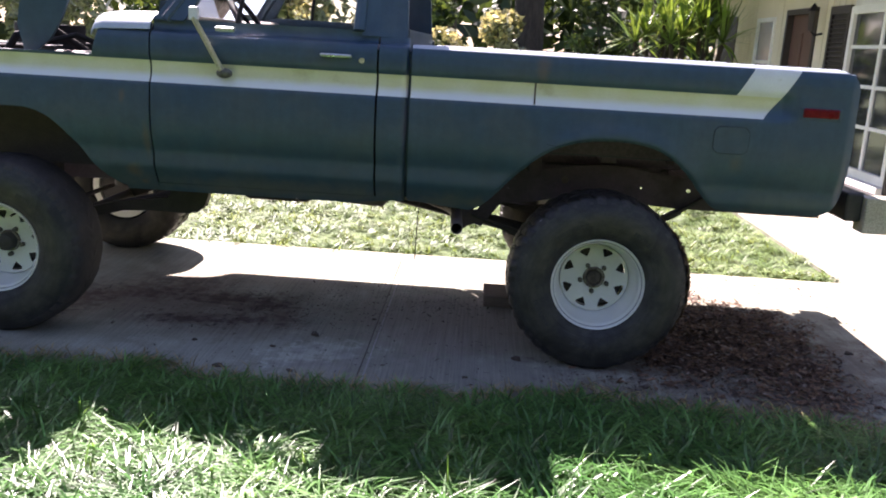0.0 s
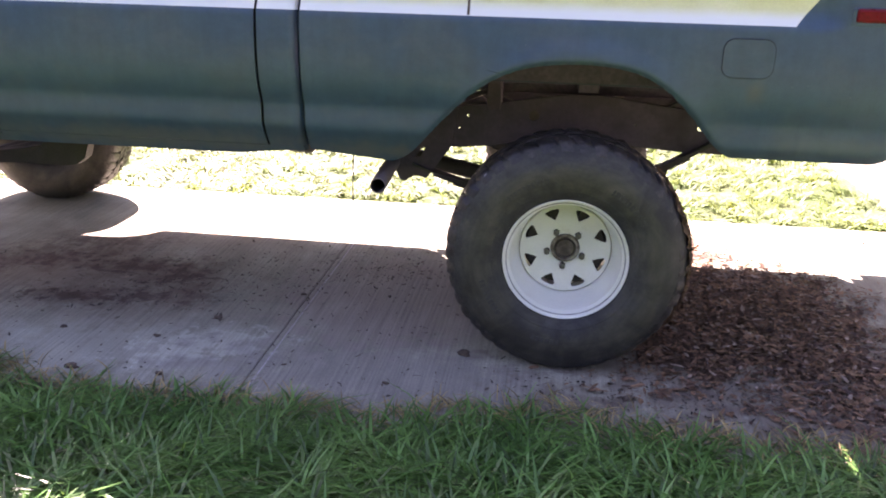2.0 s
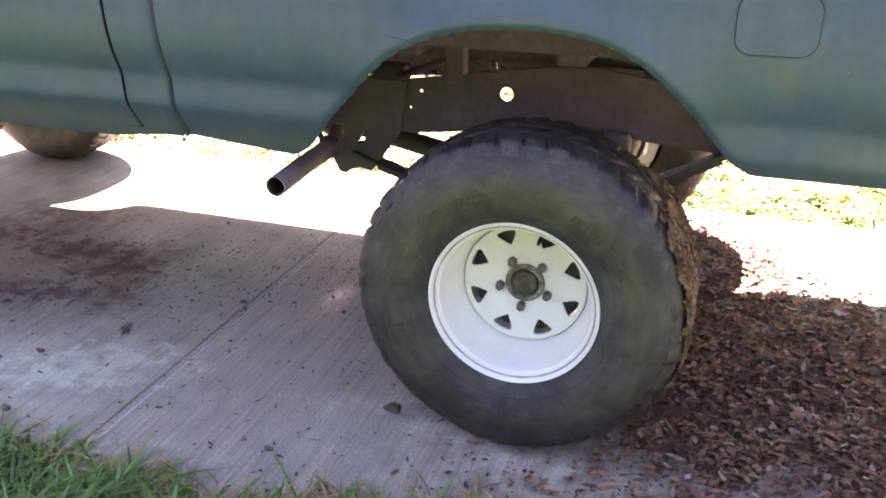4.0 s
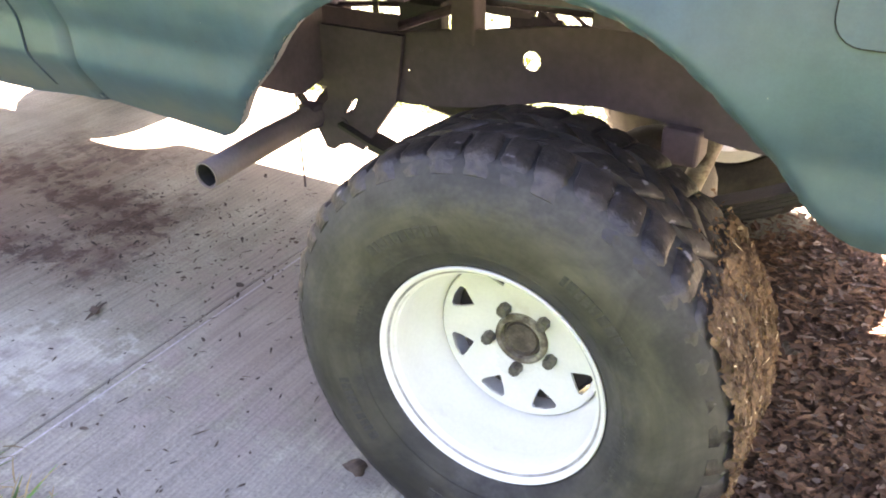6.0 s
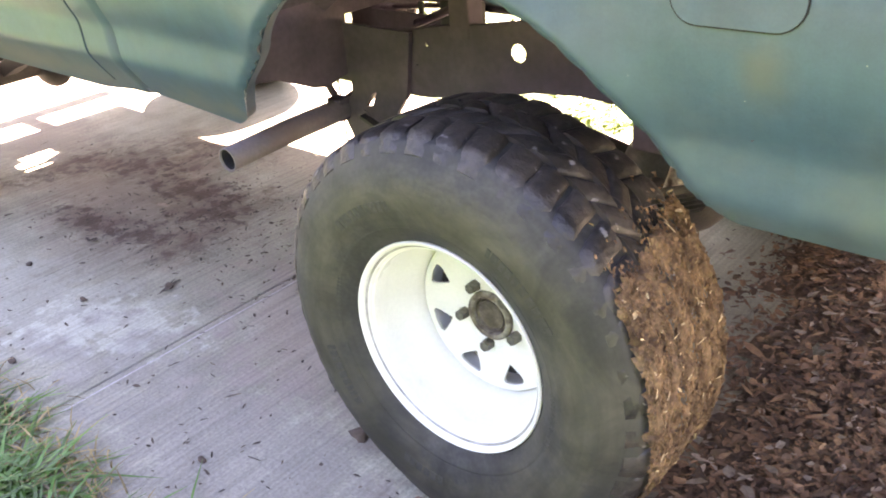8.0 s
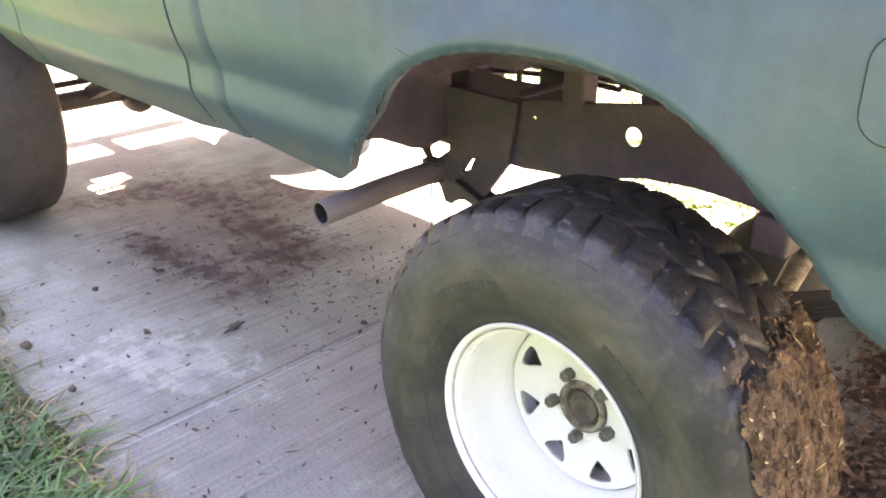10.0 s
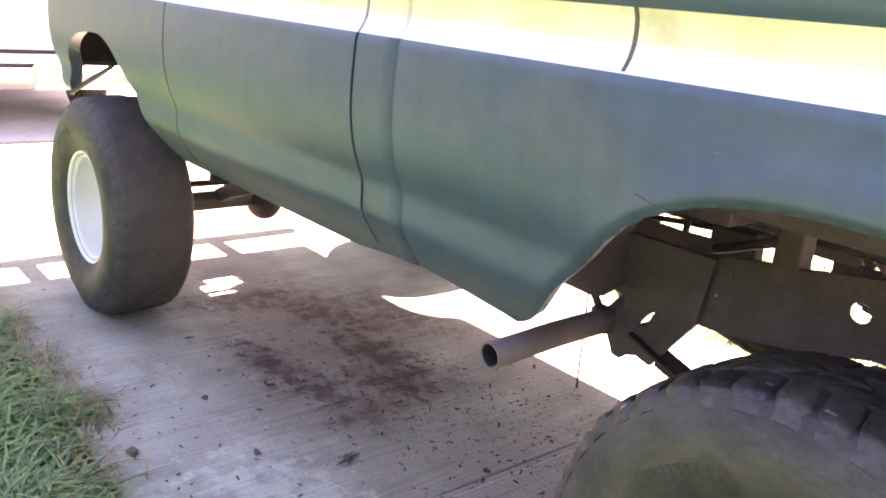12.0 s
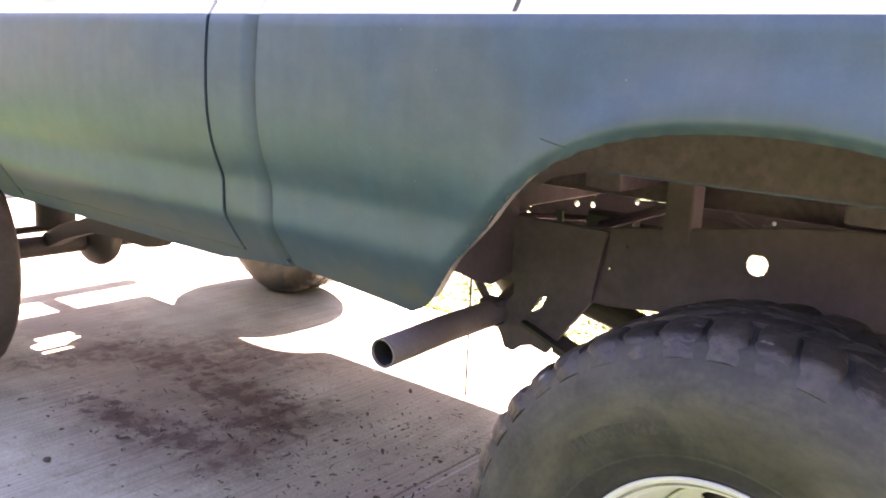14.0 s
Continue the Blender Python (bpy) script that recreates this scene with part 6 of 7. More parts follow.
part("strap", boxes((-0.885, -0.868, 0.99, 0.998, 0.72, 0.83)), M["dark_steel"], truck)
part("bed_brace", tube(bmesh.new(), [(-0.34, 0.60, 0.962), (-0.40, 0.60, 0.937), (-0.535, 0.60, 0.884)], 0.011, segs=8), M["tub"], truck, "dusty diagonal brace")
bm = bmesh.new()
bmesh.ops.create_uvsphere(bm, u_segments=24, v_segments=14, radius=1.0, matrix=Matrix.Translation((-0.447, 1.0, 0.832)) @ Matrix.Diagonal((0.078, 0.016, 0.042, 1)))
bmesh.ops.bisect_plane(bm, geom=bm.verts[:] + bm.edges[:] + bm.faces[:], plane_co=(0, 0, 0.832), plane_no=(0, 0, 1), clear_inner=True)
bmesh.ops.holes_fill(bm, edges=bm.edges[:])
# rounded dome in paler steel than the parts around it
part("shaft_guard", bm, M["pipe"], truck, "pale grey rounded dome", smooth=60)
part("guard_foot", boxes((-0.444, -0.290, 0.992, 1.002, 0.800, 0.838), bevel=0.003), M["rusty"], truck)
part("strap", tube(bmesh.new(), [(-0.385, 0.985, 0.884), (-0.345, 0.985, 0.868), (-0.305, 0.985, 0.838)], 0.009, segs=6), M["pipe"], truck)
part("strap", tube(bmesh.new(), [(-0.310, 0.985, 0.878), (-0.270, 0.985, 0.864), (-0.215, 0.985, 0.830)], 0.005, segs=6), M["pipe"], truck)
for y0, y1 in ((0.505, 0.560), (W - 0.560, W - 0.505)):
    part("bed_mount", boxes((-0.346, -0.287, y0, y1, 0.890, 1.029), bevel=0.006), M["rusty"], truck)
bm = bmesh.new()
f = bm.faces.new([bm.verts.new((x, 0.98, z)) for x, z in ((-1.08, 0.70), (-0.68, 0.70), (-0.68, 0.800), (-0.77, 0.797), (-0.87, 0.793), (-1.08, 0.793))])
e = bmesh.ops.extrude_face_region(bm, geom=[f])
bmesh.ops.translate(bm, verts=[v for v in e["geom"] if isinstance(v, bmesh.types.BMVert)], vec=(0, 0.010, 0))
part("shaft_carrier", bm, M["rusty"], truck, "rust-brown carrier bar along the drive shaft")
part("brake_line", tube(bmesh.new(), [(-1.05, 1.05, 0.786), (-0.97, 1.05, 0.795), (-0.93, 1.05, 0.801), (-0.87, 1.05, 0.805), (-0.80, 1.05, 0.812), (-0.55, 1.05, 0.812)], 0.009, segs=8), M["rusty"], truck)
part("shaft_housing", boxes((-1.25, -1.035, 1.04, 1.10, 0.70, 0.788), bevel=0.01), M["rusty"], truck)
part("shaft_bracket", boxes((-0.785, -0.640, 0.97, 1.02, 0.73, 0.850), bevel=0.012), M["dark_steel"], truck)
for x, z in ((-0.98, 0.838), (0.62, 0.86), (1.12, 0.86)):
    part("cross_member", boxes((x - 0.035, x + 0.035, 0.52, W - 0.52, z, z + 0.09), bevel=0.006), M["rusty"], truck)
for y in (0.60, W - 0.66):
    part("bed_long_sill", boxes((-0.94, 1.07, y, y + 0.06, 0.956, 1.028), bevel=0.004), M["tub"], truck)
part("transmission_mount", boxes((-1.75, -1.60, 0.52, W - 0.52, 0.66, 0.73), bevel=0.012), M["dark_steel"], truck)
bm = boxes((-2.45, -1.95, 0.80, 1.22, 0.66, 0.98), (-1.95, -1.55, 0.70, 1.14, 0.62, 0.88), bevel=0.04)
part("gearbox", bm, M["dark_steel"], truck, "dark gearbox and transfer case")
part("drive_shaft", tube(bmesh.new(), [(-1.55, 1.0, 0.74), (-0.15, 1.0, 0.46)], 0.038, segs=14), M["dark_steel"], truck, smooth=60)
part("drive_shaft", tube(bmesh.new(), [(-1.9, 0.72, 0.74), (-2.80, 0.74, 0.50)], 0.028, segs=14), M["dark_steel"], truck, smooth=60)
part("muffler", tube(bmesh.new(), [(-1.62, 0.80, 0.72), (-1.58, 0.80, 0.72), (-1.15, 0.78, 0.70), (-1.11, 0.78, 0.70)], [0.04, 0.085, 0.085, 0.04], segs=18), M["pipe"], truck, smooth=50)
for x, name in ((0.0, "rear_axle"), (-2.93, "front_axle")):
    bm = bmesh.new()
    tube(bm, [(x, 0.30, 0.44), (x, W - 0.30, 0.44)], 0.042, segs=16)
    off = 1.0 if x == 0 else 0.74
    bmesh.ops.create_icosphere(bm, subdivisions=3, radius=0.16 if x == 0 else 0.11, matrix=Matrix.Translation((x, off, 0.44)) @ Matrix.Diagonal((1, 0.75, 1, 1)))
    part(name, bm, M["dark_steel"], truck, smooth=60)
part("tie_rod", tube(bmesh.new(), [(-3.12, 0.35, 0.47), (-3.12, W - 0.35, 0.47)], 0.016, segs=8), M["dark_steel"], truck)
# side-exit exhaust with an open end
bm = bmesh.new()
path = [(-0.708, 0.096, 0.661), (-0.715, 0.30, 0.668), (-0.725, 0.52, 0.666), (-0.78, 0.66, 0.668), (-0.90, 0.75, 0.690), (-1.12, 0.78, 0.70)]
tube(bm, path, 0.0285, segs=24, caps=False)
exhaust = part("exhaust_pipe", bm, M["pipe"], truck, "weathered steel side exhaust pipe", smooth=50)
solid(exhaust, 0.003)
# near-black inner tube, so that the open end is dark
part("exhaust_bore", tube(bmesh.new(), [Vector(path[0]) + Vector((0, 0.006, 0))] + path[1:4], 0.0268, segs=24, caps=False), M["gap"], exhaust, "near-black bore", smooth=60)
part("exhaust_clamp", boxes((-0.75, -0.70, 0.46, 0.50, 0.64, 0.700), bevel=0.004), M["rusty"], truck)
part("loose_wire", tube(bmesh.new(), [(-0.93, 0.66, 0.84), (-0.938, 0.675, 0.66), (-0.944, 0.685, 0.52), (-0.947, 0.691, 0.34)], 0.003, segs=6), M["rusty"], truck, "thin hanging wire")

# rear step bumper with a tan ribbed end
rear_bumper = part("rear_bumper", boxes((1.150, 1.232, 0.09, W - 0.09, 0.825, 0.965), bevel=0.012), M["dark_steel"], truck, "dark steel rear step bumper")
part("bumper_bracket", boxes((0.95, 1.155, 0.50, 0.56, 0.85, 0.93), (0.95, 1.155, W - 0.56, W - 0.50, 0.85, 0.93)), M["dark_steel"], rear_bumper)
for y in (0.06, W - 0.18):
    bm = bmesh.new()
    pts = [(1.235, 0.775), (1.369, 0.775), (1.375, 0.810), (1.364, 0.853), (1.375, 0.862), (1.369, 0.904), (1.378, 0.915), (1.378, 0.946), (1.233, 0.948)]
    f = bm.faces.new([bm.verts.new((x, y, z)) for x, z in pts])
    e = bmesh.ops.extrude_face_region(bm, geom=[f])
    bmesh.ops.translate(bm, verts=[v for v in e["geom"] if isinstance(v, bmesh.types.BMVert)], vec=(0, 0.12, 0))
    bmesh.ops.bevel(bm, geom=bm.edges[:], offset=0.004, segments=1, affect="EDGES")
    part("bumper_end", bm, M["tan"], rear_bumper, "tan ribbed bumper end")
part("step_plate", boxes((1.236, 1.35, 0.184, W - 0.184, 0.85, 0.945), bevel=0.008), M["dark_steel"], rear_bumper)

# ---- wheels ----
R_T, R_RIM = 0.448, 0.2275


def wheel_meshes():
    """Meshes about the hub's centre; y 0 is the rim's outer lip, +y goes under the truck."""
    d = {}
    sidewall = [(0.224, 0.016), (0.2285, 0.008), (0.2325, 0.001), (0.243, -0.006), (0.262, -0.017), (0.290, -0.028), (0.318, -0.033), (0.345, -0.034), (0.372, -0.029), (0.390, -0.0205), (0.404, -0.0125), (0.415, -0.0055), (0.4240, 0.0005), (0.4285, 0.008), (0.4315, 0.020)]
    crown = [(0.4335, 0.05), (0.4365, 0.11), (0.4365, 0.16), (0.4335, 0.222)]
    inner = [(r, 0.272 - y) for r, y in sidewall][::-1]
    bm = bmesh.new()
    lathe(bm, sidewall + crown + inner, 96)
    for v in bm.verts:  # the weight flattens the foot
        r = math.hypot(v.co.x, v.co.z)
        if v.co.z < -0.425 * 0.9:
            v.co.y += (-0.012 if v.co.y < 0.136 else 0.012) * (-(v.co.z) - 0.38) / 0.06 * (1 if 0.24 < r < 0.43 else 0)
    d["tyre"] = mesh_of("tyre", bm, M["tyre"], 50)
    # tread: rounded shoulder lugs with open voids between them, staggered centre blocks with narrow zigzag cuts
    bm = bmesh.new()
    rl = random.Random(9)

    def lug(a, section, da, skew, deep):
        """One block: a section of (radius, y) swept over an angle, its edges worn round, its flanks going down by `deep`."""
        ys = [y for r, y in section]
        jr, ja, jd = rl.uniform(-0.0035, 0.0005), rl.uniform(-0.009, 0.009), rl.uniform(-0.018, 0.010)
        grid = []
        for r, y in section:
            u = (y - ys[0]) / (ys[-1] - ys[0])
            mid = a + ja + skew * (u - 0.5)
            row = []
            for t, drop in ((-0.5, deep), (-0.5, 0.0042), (-0.36, 0.0006), (0.0, -0.0004), (0.36, 0.0006), (0.5, 0.0042), (0.5, deep)):
                g = mid + t * (da + jd) * (1.10 if drop == deep else 1) + rl.uniform(-0.006, 0.006)
                q = r + jr - drop + rl.uniform(-0.0011, 0.0008)
                row.append(bm.verts.new((q * math.cos(g), y + (drop * 0.5 if y < 0.02 else (-drop * 0.5 if y > 0.25 else 0)), q * math.sin(g))))
            grid.append(row)
        for p, q in zip(grid, grid[1:]):
            for k in range(6):
                bm.faces.new((p[k], p[k + 1], q[k + 1], q[k]))
        for row in (grid[0], grid[-1]):
            bm.faces.new(row if row is grid[-1] else row[::-1])

    def dress(worn):
        """All the blocks round the tyre; worn ones stand hardly proud and nearly touch."""
        wide, deep = (0.012, 0.003) if worn else (0.0, 0.012)
        for k in range(N):
            a = 2 * math.pi * k / N
            lug(a, shoulder, 0.132 + wide, 0.05, deep)
            lug(a + 0.07, far_shoulder, 0.132 + wide, -0.05, deep)
            lug(a + 0.045, [(0.4462, 0.090), (0.4475, 0.112), (0.4475, 0.1345)], 0.140 + wide * 0.6, -0.10, deep - 0.001 * (not worn))
            lug(a + 0.115, [(0.4475, 0.1385), (0.4475, 0.160), (0.4462, 0.182)], 0.140 + wide * 0.6, 0.10, deep - 0.001 * (not worn))
        for v in bm.verts:  # flat foot
            if v.co.z < -0.440:
                v.co.z = -0.440
        bmesh.ops.recalc_face_normals(bm, faces=bm.faces)

    N = 42
    shoulder = [(0.4070, -0.0128), (0.4170, -0.0066), (0.4270, 0.0012), (0.4340, 0.0075), (0.4392, 0.0150), (0.4425, 0.026), (0.4445, 0.048), (0.4455, 0.086)]
    far_shoulder = [(r, 0.272 - y) for r, y in shoulder][::-1]
    dress(False)
    d["tread"] = mesh_of("tread", bm, M["tread"], 42)
    bm = bmesh.new()
    dress(True)
    lathe(bm, [(0.4290, 0.006), (0.4395, 0.022), (0.4425, 0.05), (0.4445, 0.09), (0.4450, 0.136), (0.4445, 0.182), (0.4425, 0.222), (0.4395, 0.250), (0.4290, 0.266)], 96)
    for v in bm.verts:
        v.co.z = max(v.co.z, -0.440)
    d["tread_worn"] = mesh_of("tread", bm, M["tread_dusty"], 60)
    # raised rings and lettering bars on the sidewall
    bm = bmesh.new()
    for r, y in ((0.268, -0.0190),):
        lathe(bm, [(r - 0.003, y), (r - 0.001, y - 0.0006), (r + 0.001, y - 0.0006), (r + 0.003, y)], 96)
    d["ring"] = mesh_of("sidewall_ring", bm, M["tyre"], 60)
    rl = random.Random(4)
    d["letters"] = []
    for a0, a1, r0, r1 in ((196, 222, 0.300, 0.322), (250, 268, 0.304, 0.322), (30, 62, 0.300, 0.322), (104, 132, 0.300, 0.322), (-24, 4, 0.262, 0.273), (160, 182, 0.262, 0.271)):
        bm = bmesh.new()
        a = a0
        while a < a1:
            w = rl.uniform(1.6, 3.0) * (0.6 if r1 < 0.3 else 1)
            seat_y = lambda r: -0.0280 - (r - 0.290) * 0.18 if r1 > 0.3 else -0.0170 - (r - 0.262) * 0.39
            vs = []
            for lift in (-0.001, 0.0008):
                for g, r in ((a, r0), (a + w, r0), (a + w, r1), (a, r1)):
                    vs.append(bm.verts.new((r * math.cos(radians(g)), seat_y(r) - lift, r * math.sin(radians(g)))))
            for f in ((4, 5, 6, 7), (0, 1, 5, 4), (1, 2, 6, 5), (2, 3, 7, 6), (3, 0, 4, 7)):
                bm.faces.new([vs[i] for i in f])
            a += w + rl.uniform(0.6, 1.2)
        d["letters"].append(mesh_of("sidewall_lettering", bm, M["raised_rubber"]))
    # rim
    bm = bmesh.new()
    lathe(bm, [(0.205, 0.022), (0.2275, 0.008), (0.2295, 0.002), (0.2275, -0.002), (0.2235, -0.001), (0.2198, 0.0035), (0.2182, 0.0095), (0.2118, 0.0120), (0.2088, 0.018), (0.2065, 0.062), (0.2020, 0.086), (0.1920, 0.108), (0.1835, 0.124), (0.1775, 0.138), (0.1745, 0.152), (0.1745, 0.27), (0.215, 0.272)], 96)
    d["rim"] = mesh_of("rim", bm, M["rim"], 40)
    bm = bmesh.new()
    lathe(bm, [(0.2178, 0.0090), (0.2166, 0.0092), (0.2140, 0.0103), (0.2132, 0.0115)], 96)
    d["rim_seam"] = mesh_of("rim_seam", bm, M["seam"], 60)
    # pressed disc with eight slots
    bm = bmesh.new()
    disc_y = lambda r: 0.124 + 0.008 * max(0, (0.175 - r)) / 0.04 if r > 0.135 else 0.132 + 0.004 * min(1, (0.135 - r) / 0.035)
    loops = []

    def ring(pts):
        vs = [bm.verts.new((r * math.cos(a), disc_y(r), r * math.sin(a))) for r, a in pts]
        loops.extend(bm.edges.new((vs[i], vs[(i + 1) % len(vs)])) for i in range(len(vs)))

    ring([(0.1700, a) for a in steps(0, 2 * math.pi, 72)[:-1]])
    ring([(0.055, a) for a in steps(0, 2 * math.pi, 36)[:-1]])
    for k in range(8):
        c = 2 * math.pi * (k + 0.5) / 8
        ring([(0.118, c - 0.035), (0.114, c), (0.118, c + 0.035), (0.140, c + 0.155), (0.151, c + 0.185), (0.157, c + 0.155), (0.159, c), (0.157, c - 0.155), (0.151, c - 0.185), (0.140, c - 0.155)])
    bmesh.ops.triangle_fill(bm, use_beauty=True, use_dissolve=False, edges=loops)
    bmesh.ops.recalc_face_normals(bm, faces=bm.faces)
    e = bmesh.ops.extrude_face_region(bm, geom=bm.faces[:])
    bmesh.ops.translate(bm, verts=[v for v in e["geom"] if isinstance(v, bmesh.types.BMVert)], vec=(0, 0.006, 0))
    lathe(bm, [(0.1700, 0.1250), (0.1722, 0.1275), (0.1735, 0.134), (0.1738, 0.150)], 72)
    d["disc"] = mesh_of("wheel_disc", bm, M["rim"], 35)
    bm = bmesh.new()
    lathe(bm, [(0.041, 0.140), (0.039, 0.134), (0.036, 0.137), (0.033, 0.131), (0.030, 0.134), (0.018, 0.133), (0.0005, 0.136)], 36)
    d["drum"] = bmesh.new()
    lathe(d["drum"], [(0.0005, 0.170), (0.10, 0.170), (0.148, 0.174), (0.155, 0.182), (0.155, 0.200), (0.160, 0.204), (0.160, 0.255), (0.0005, 0.258)], 40)
    d["drum"] = mesh_of("brake_drum", d["drum"], M["dark_steel"], 40)
    d["hub"] = mesh_of("hub", bm, M["hub"], 40)
    bm = bmesh.new()
    lathe(bm, [(0.056, 0.138), (0.054, 0.128), (0.049, 0.125), (0.043, 0.126), (0.041, 0.132), (0.041, 0.14)], 40)
    d["hub_ring"] = mesh_of("hub_ring", bm, M["hub_ring"], 40)
    bm = bmesh.new()
    bmesh.ops.create_cone(bm, segments=6, radius1=0.0140, radius2=0.0115, depth=0.036, cap_ends=True, matrix=Matrix.Rotation(radians(90), 4, "X"))
    bmesh.ops.create_cone(bm, segments=12, radius1=0.0165, radius2=0.0165, depth=0.004, cap_ends=True, matrix=Matrix.Translation((0, 0.011, 0)) @ Matrix.Rotation(radians(90), 4, "X"))
    d["lug_nut"] = mesh_of("lug_nut", bm, M["nut"], 40)
    bm = bmesh.new()
    tube(bm, [(0.150, 0.132, 0), (0.147, 0.105, 0), (0.143, 0.086, 0)], [0.0055, 0.0055, 0.004], segs=8)
    d["valve"] = mesh_of("valve_stem", bm, M["gap"], 60)
    bm = bmesh.new()
    lathe(bm, [(0.046, 0.135), (0.044, 0.085), (0.040, 0.076), (0.026, 0.070), (0.0005, 0.068)], 32)
    d["locking_hub"] = mesh_of("locking_hub", bm, M["dark_steel"], 40)
    return d


WM = wheel_meshes()
LIP_Y = 0.025


def wheel(x, flip, spin, front=False):
    lip = LIP_Y - (0.05 if front else 0.0)
    m = Matrix.Translation((x, W - lip if flip else lip, 0.440))
    if flip:
        m = m @ Matrix.Rotation(math.pi, 4, "Z")
    deep = m @ Matrix.Translation((0, 0.018, 0))
    turn = deep @ Matrix.Rotation(radians(spin), 4, "Y")
    w = part("wheel", WM["rim"], None, truck, "white steel wheel on a big off-road tyre", at=m)
    part("tyre", WM["tyre"], None, w, "worn black off-road tyre with dusty sidewall", at=m)
    part("tread", WM["tread_worn" if front and not flip else "tread"], None, w, "dusty brown worn tread" if front and not flip else "chunky worn tread blocks with pale glints painted on", at=m)
    part("sidewall_ring", WM["ring"], None, w, at=m)
    for me in WM["letters"]:
        part("sidewall_lettering", me, None, w, at=m)
    part("rim_seam", WM["rim_seam"], None, w, "thin grimy groove round the lip", at=m)
    part("wheel_disc", WM["disc"], None, w, "white slotted disc", at=turn)
    part("hub", WM["hub"], None, w, "rusty hub centre", at=deep)
    part("brake_drum", WM["drum"], None, w, "dark brake drum", at=m)
    part("hub_ring", WM["hub_ring"], None, w, "worn rusty tan hub ring", at=deep)
    if front:
        part("locking_hub", WM["locking_hub"], None, w, at=deep)
    for k in range(5):
        a = radians(spin + 49 + 72 * k)
        part("lug_nut", WM["lug_nut"], None, w, at=deep @ Matrix.Translation((0.070 * math.cos(a), 0.131, 0.070 * math.sin(a))))
    part("valve_stem", WM["valve"], None, w, at=deep @ Matrix.Rotation(radians(-74), 4, "Y"))
    return w


rear_left = wheel(0.0, False, 0)
wheel(-2.99, False, 10, True)
wheel(0.0, True, 20)
wheel(-3.09, True, 5, True)

# bark mud caked on the trailing side of the rear tyre's tread
rm = np.random.default_rng(71)


def mud_cover(g, y):
    """How far inside the caked patch a place lies: g degrees round the tyre, y metres in from its face; below 0 is bare."""
    top = 37 + 34 * y - g
    low = g + 34
    return min(top / 9, low / 22, (y + 0.006 + 0.0012 * min(0, g)) / 0.018, 1.2)


def on_tyre(me):
    """Bends a flat layer (metres along the tread, across it, up) round the rear tyre."""
    co = np.empty(len(me.vertices) * 3, np.float32)
    me.vertices.foreach_get("co", co)
    co = co.reshape(-1, 3)
    ang, rad = co[:, 0] / 0.447, 0.447 + co[:, 2]
    me.vertices.foreach_set("co", np.column_stack([rad * np.cos(ang), LIP_Y + co[:, 1], 0.44 + rad * np.sin(ang)]).astype(np.float32).ravel())
    me.update()
    return me


def scattered(n, lo, hi, edge):
    """n places on the tread, thinning out beyond the patch's edge."""
    out = []
    while len(out) < n:
        g, y = rm.uniform(-36, 56), rm.uniform(0.0, 0.268)
        if mud_cover(g, y) + rm.normal(0, edge) > 0.45:
            out.append((radians(g) * 0.447, y, rm.uniform(lo, hi)))
    return np.array(out)


part("caked_mud", on_tyre(flakes("caked_mud", scattered(5200, -0.003, 0.0045, 0.45), 0.0095, 0.0050, M["mud"], lift=0.35, seed=72, fat=0.5, spread=0.6)), None, rear_left,
     "orange-brown bark mud caked on the tread")["kind"] = "stuff"
part("straw_fleck", on_tyre(flakes("straw_fleck", scattered(70, 0.003, 0.008, 0.6), 0.017, 0.0040, M["straw"], lift=0.25, seed=73, fat=0.3)), None, rear_left,
     "pale straw flecks in the mud")["kind"] = "stuff"
bm = bmesh.new()
rows = []
for i in range(231):
    row = []
    for k in range(76):
        g, y = -36 + 90 * i / 230, 0.0 + 0.268 * k / 75
        arc = radians(g) * 0.447
        q = noise.noise((arc * 16, y * 34, 3.0)) + 0.6 * noise.noise((arc * 38, y * 80, 1.0)) + 0.4 * noise.noise((arc * 110, y * 170, 5.0))
        split = max(0.0, 1 - abs(noise.noise((arc * 13 + 4, y * 46, 9.0))) / 0.10)
        r = 0.4495 + 0.0085 * q - 0.011 * split - (0.012 * max(0, 0.02 - y) / 0.02)
        row.append((bm.verts.new((r * math.cos(radians(g)), LIP_Y + y, 0.44 + r * math.sin(radians(g)))), mud_cover(g, y) + 0.5 * q > 0.35))
    rows.append(row)
for a, c in zip(rows, rows[1:]):
    for k in range(75):
        quad = (a[k], c[k], c[k + 1], a[k + 1])
        if sum(v[1] for v in quad) >= 3:
            bm.faces.new([v[0] for v in quad])
bmesh.ops.delete(bm, geom=[v for v in bm.verts if not v.link_faces], context="VERTS")
part("mud_crust", bm, M["mud"], rear_left, "crusted brown mud", smooth=180)

# chock blocks by the far rear wheel
thing("wheel_chock", boxes((-0.535, -0.35, 0.97, 1.27, 0.0, 0.068), bevel=0.006), M["wood"], "weathered wooden block on the concrete under the truck", "wooden block")

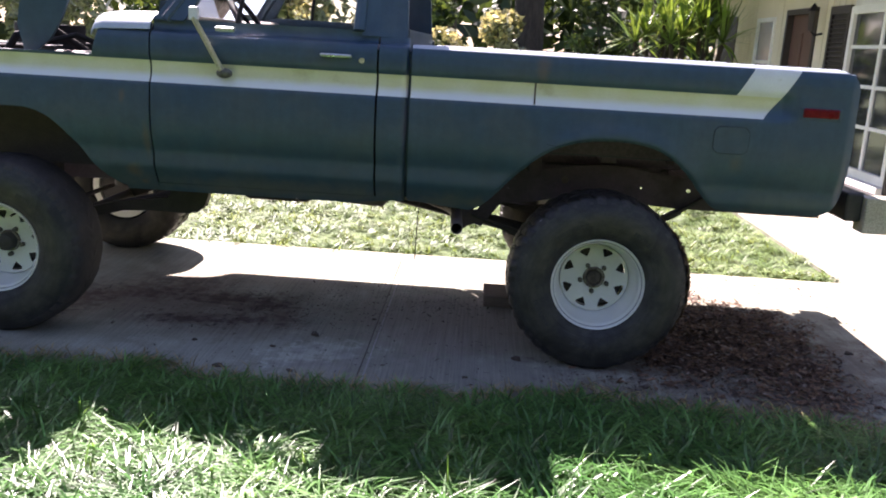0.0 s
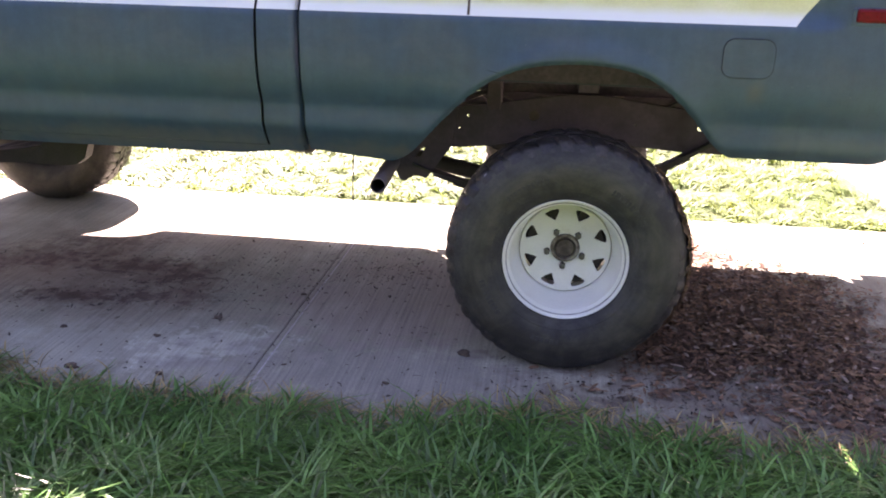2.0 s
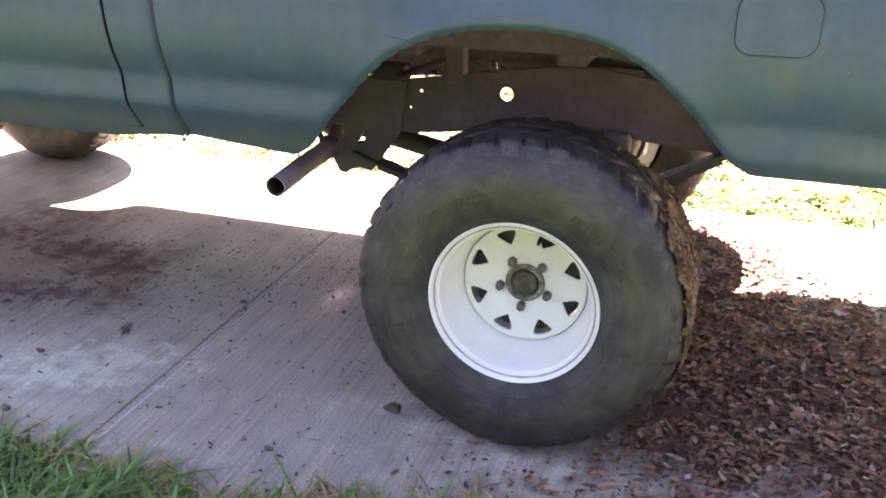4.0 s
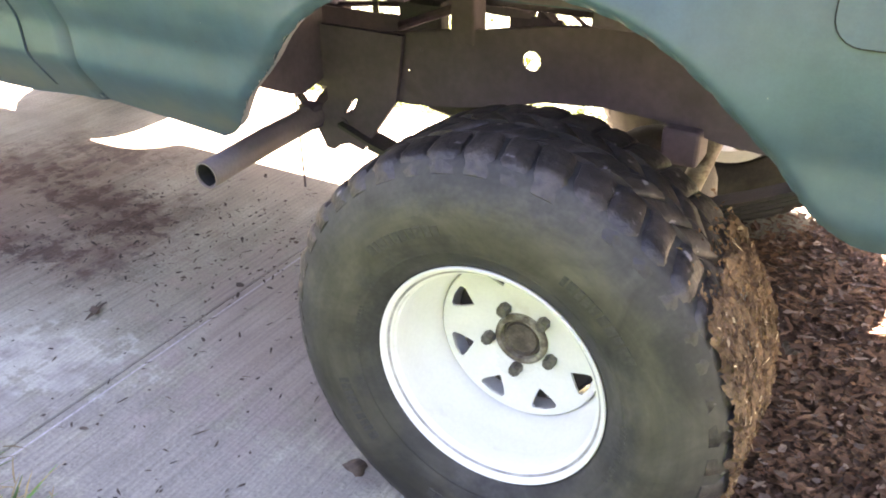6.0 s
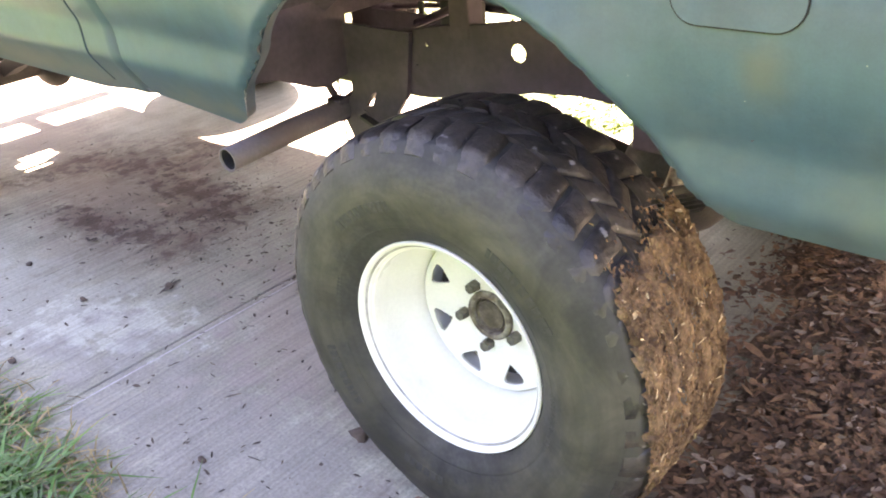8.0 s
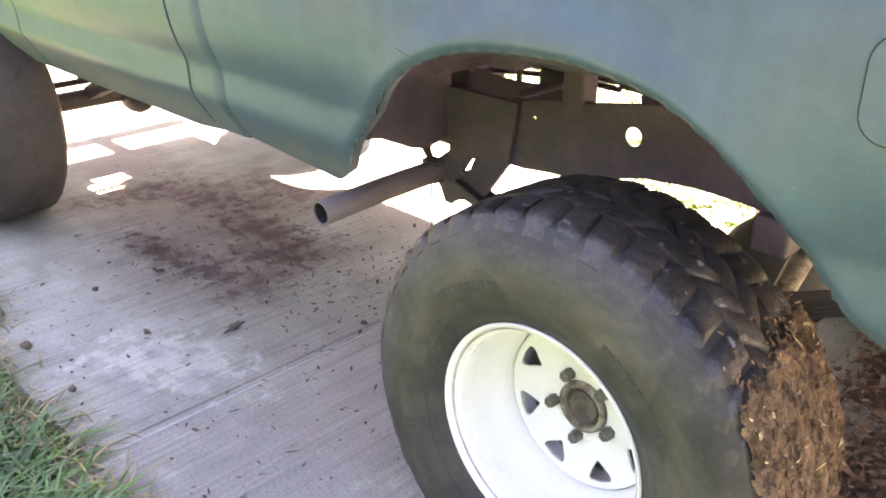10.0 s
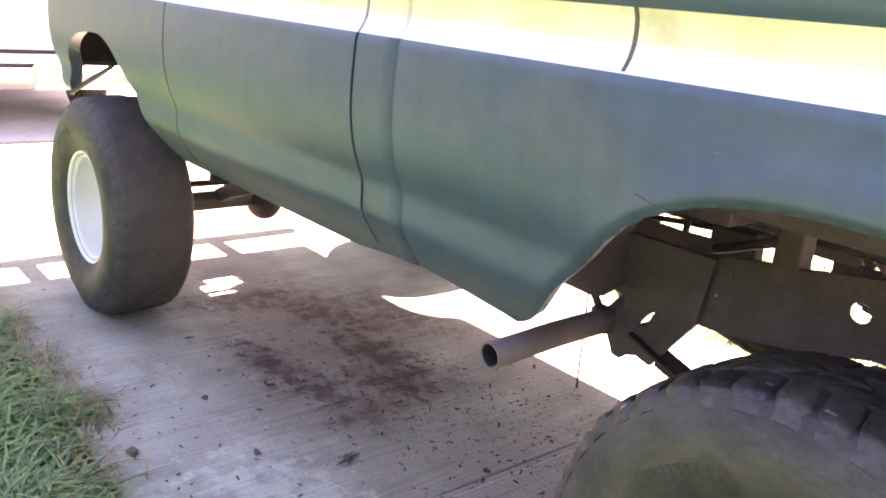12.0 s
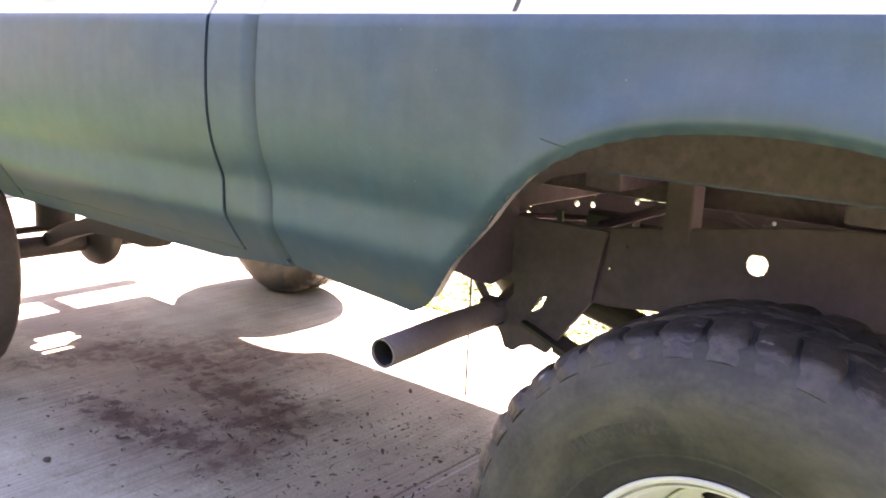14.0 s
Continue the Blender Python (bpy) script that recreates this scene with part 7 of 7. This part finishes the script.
# ---- a second vehicle in the carport's shade ----
van = base("parked_car", (-9.2, 0.9, 0.02), "white car parked in the shade beyond the truck", "car")
bm = bmesh.new()
outline = [(-7.05, 0.52), (-7.0, 0.70), (-7.05, 0.95), (-7.30, 1.05), (-7.75, 1.45), (-9.6, 1.48), (-10.4, 1.02), (-11.4, 0.90), (-11.5, 0.50), (-11.2, 0.32), (-7.3, 0.32)]
f = bm.faces.new([bm.verts.new((x, 0.02, z)) for x, z in outline])
e = bmesh.ops.extrude_face_region(bm, geom=[f])
bmesh.ops.translate(bm, verts=[v for v in e["geom"] if isinstance(v, bmesh.types.BMVert)], vec=(0, 1.72, 0))
bmesh.ops.bevel(bm, geom=bm.edges[:], offset=0.05, segments=3, affect="EDGES")
part("body", bm, M["car_white"], van, smooth=50)
vb = part("rear_bumper", boxes((-7.12, -6.96, 0.0, 1.76, 0.46, 0.66), bevel=0.03), M["car_white"], van, "white rear bumper")
part("bumper_strip", boxes((-6.965, -6.945, 0.05, 1.71, 0.545, 0.575), bevel=0.004), M["gap"], vb)
part("bumper_strip", boxes((-6.965, -6.945, 0.05, 1.71, 0.655, 0.685), bevel=0.004), M["gap"], vb)
for y in (0.1, 1.4):
    part("tail_lamp", boxes((-7.04, -6.98, y, y + 0.26, 0.74, 0.90), bevel=0.01), M["red_lamp"], van)
part("rear_window", boxes((-7.62, -7.60, 0.25, 1.51, 1.06, 1.38)), M["window_dark"], van, at=pose(0.02, 0, 0, 0, 0, 0))
bm = bmesh.new()
lathe(bm, [(0.19, 0.03), (0.21, 0.0), (0.29, -0.005), (0.325, 0.02), (0.33, 0.06), (0.33, 0.18), (0.32, 0.21), (0.29, 0.225), (0.19, 0.22)], 48)
ct = mesh_of("tyre", bm, M["tyre"], 50)
bm = bmesh.new()
lathe(bm, [(0.20, 0.02), (0.17, 0.035), (0.14, 0.05), (0.0005, 0.03)], 32)
cr = mesh_of("rim", bm, M["chrome"], 50)
for x in (-8.05, -10.7):
    for y, flip in ((0.10, False), (1.66, True)):
        m = Matrix.Translation((x, y, 0.353)) @ (Matrix.Rotation(math.pi, 4, "Z") if flip else Matrix.Identity(4))
        w = part("wheel", cr, None, van, at=m)
        part("tyre", ct, None, w, at=m)

# carport over it
port = base("carport", (-11, 1, 0), "plain open carport with a flat roof", "carport")
part("roof", boxes((-15.5, -7.55, -4.2, 4.2, 2.55, 2.70), bevel=0.01), M["white_trim"], port)
for x in (-7.7, -15.3):
    for y in (-4.0, 4.0):
        part("post", boxes((x - 0.06, x + 0.06, y - 0.06, y + 0.06, 0.02, 2.55), bevel=0.006), M["white_trim"], port)
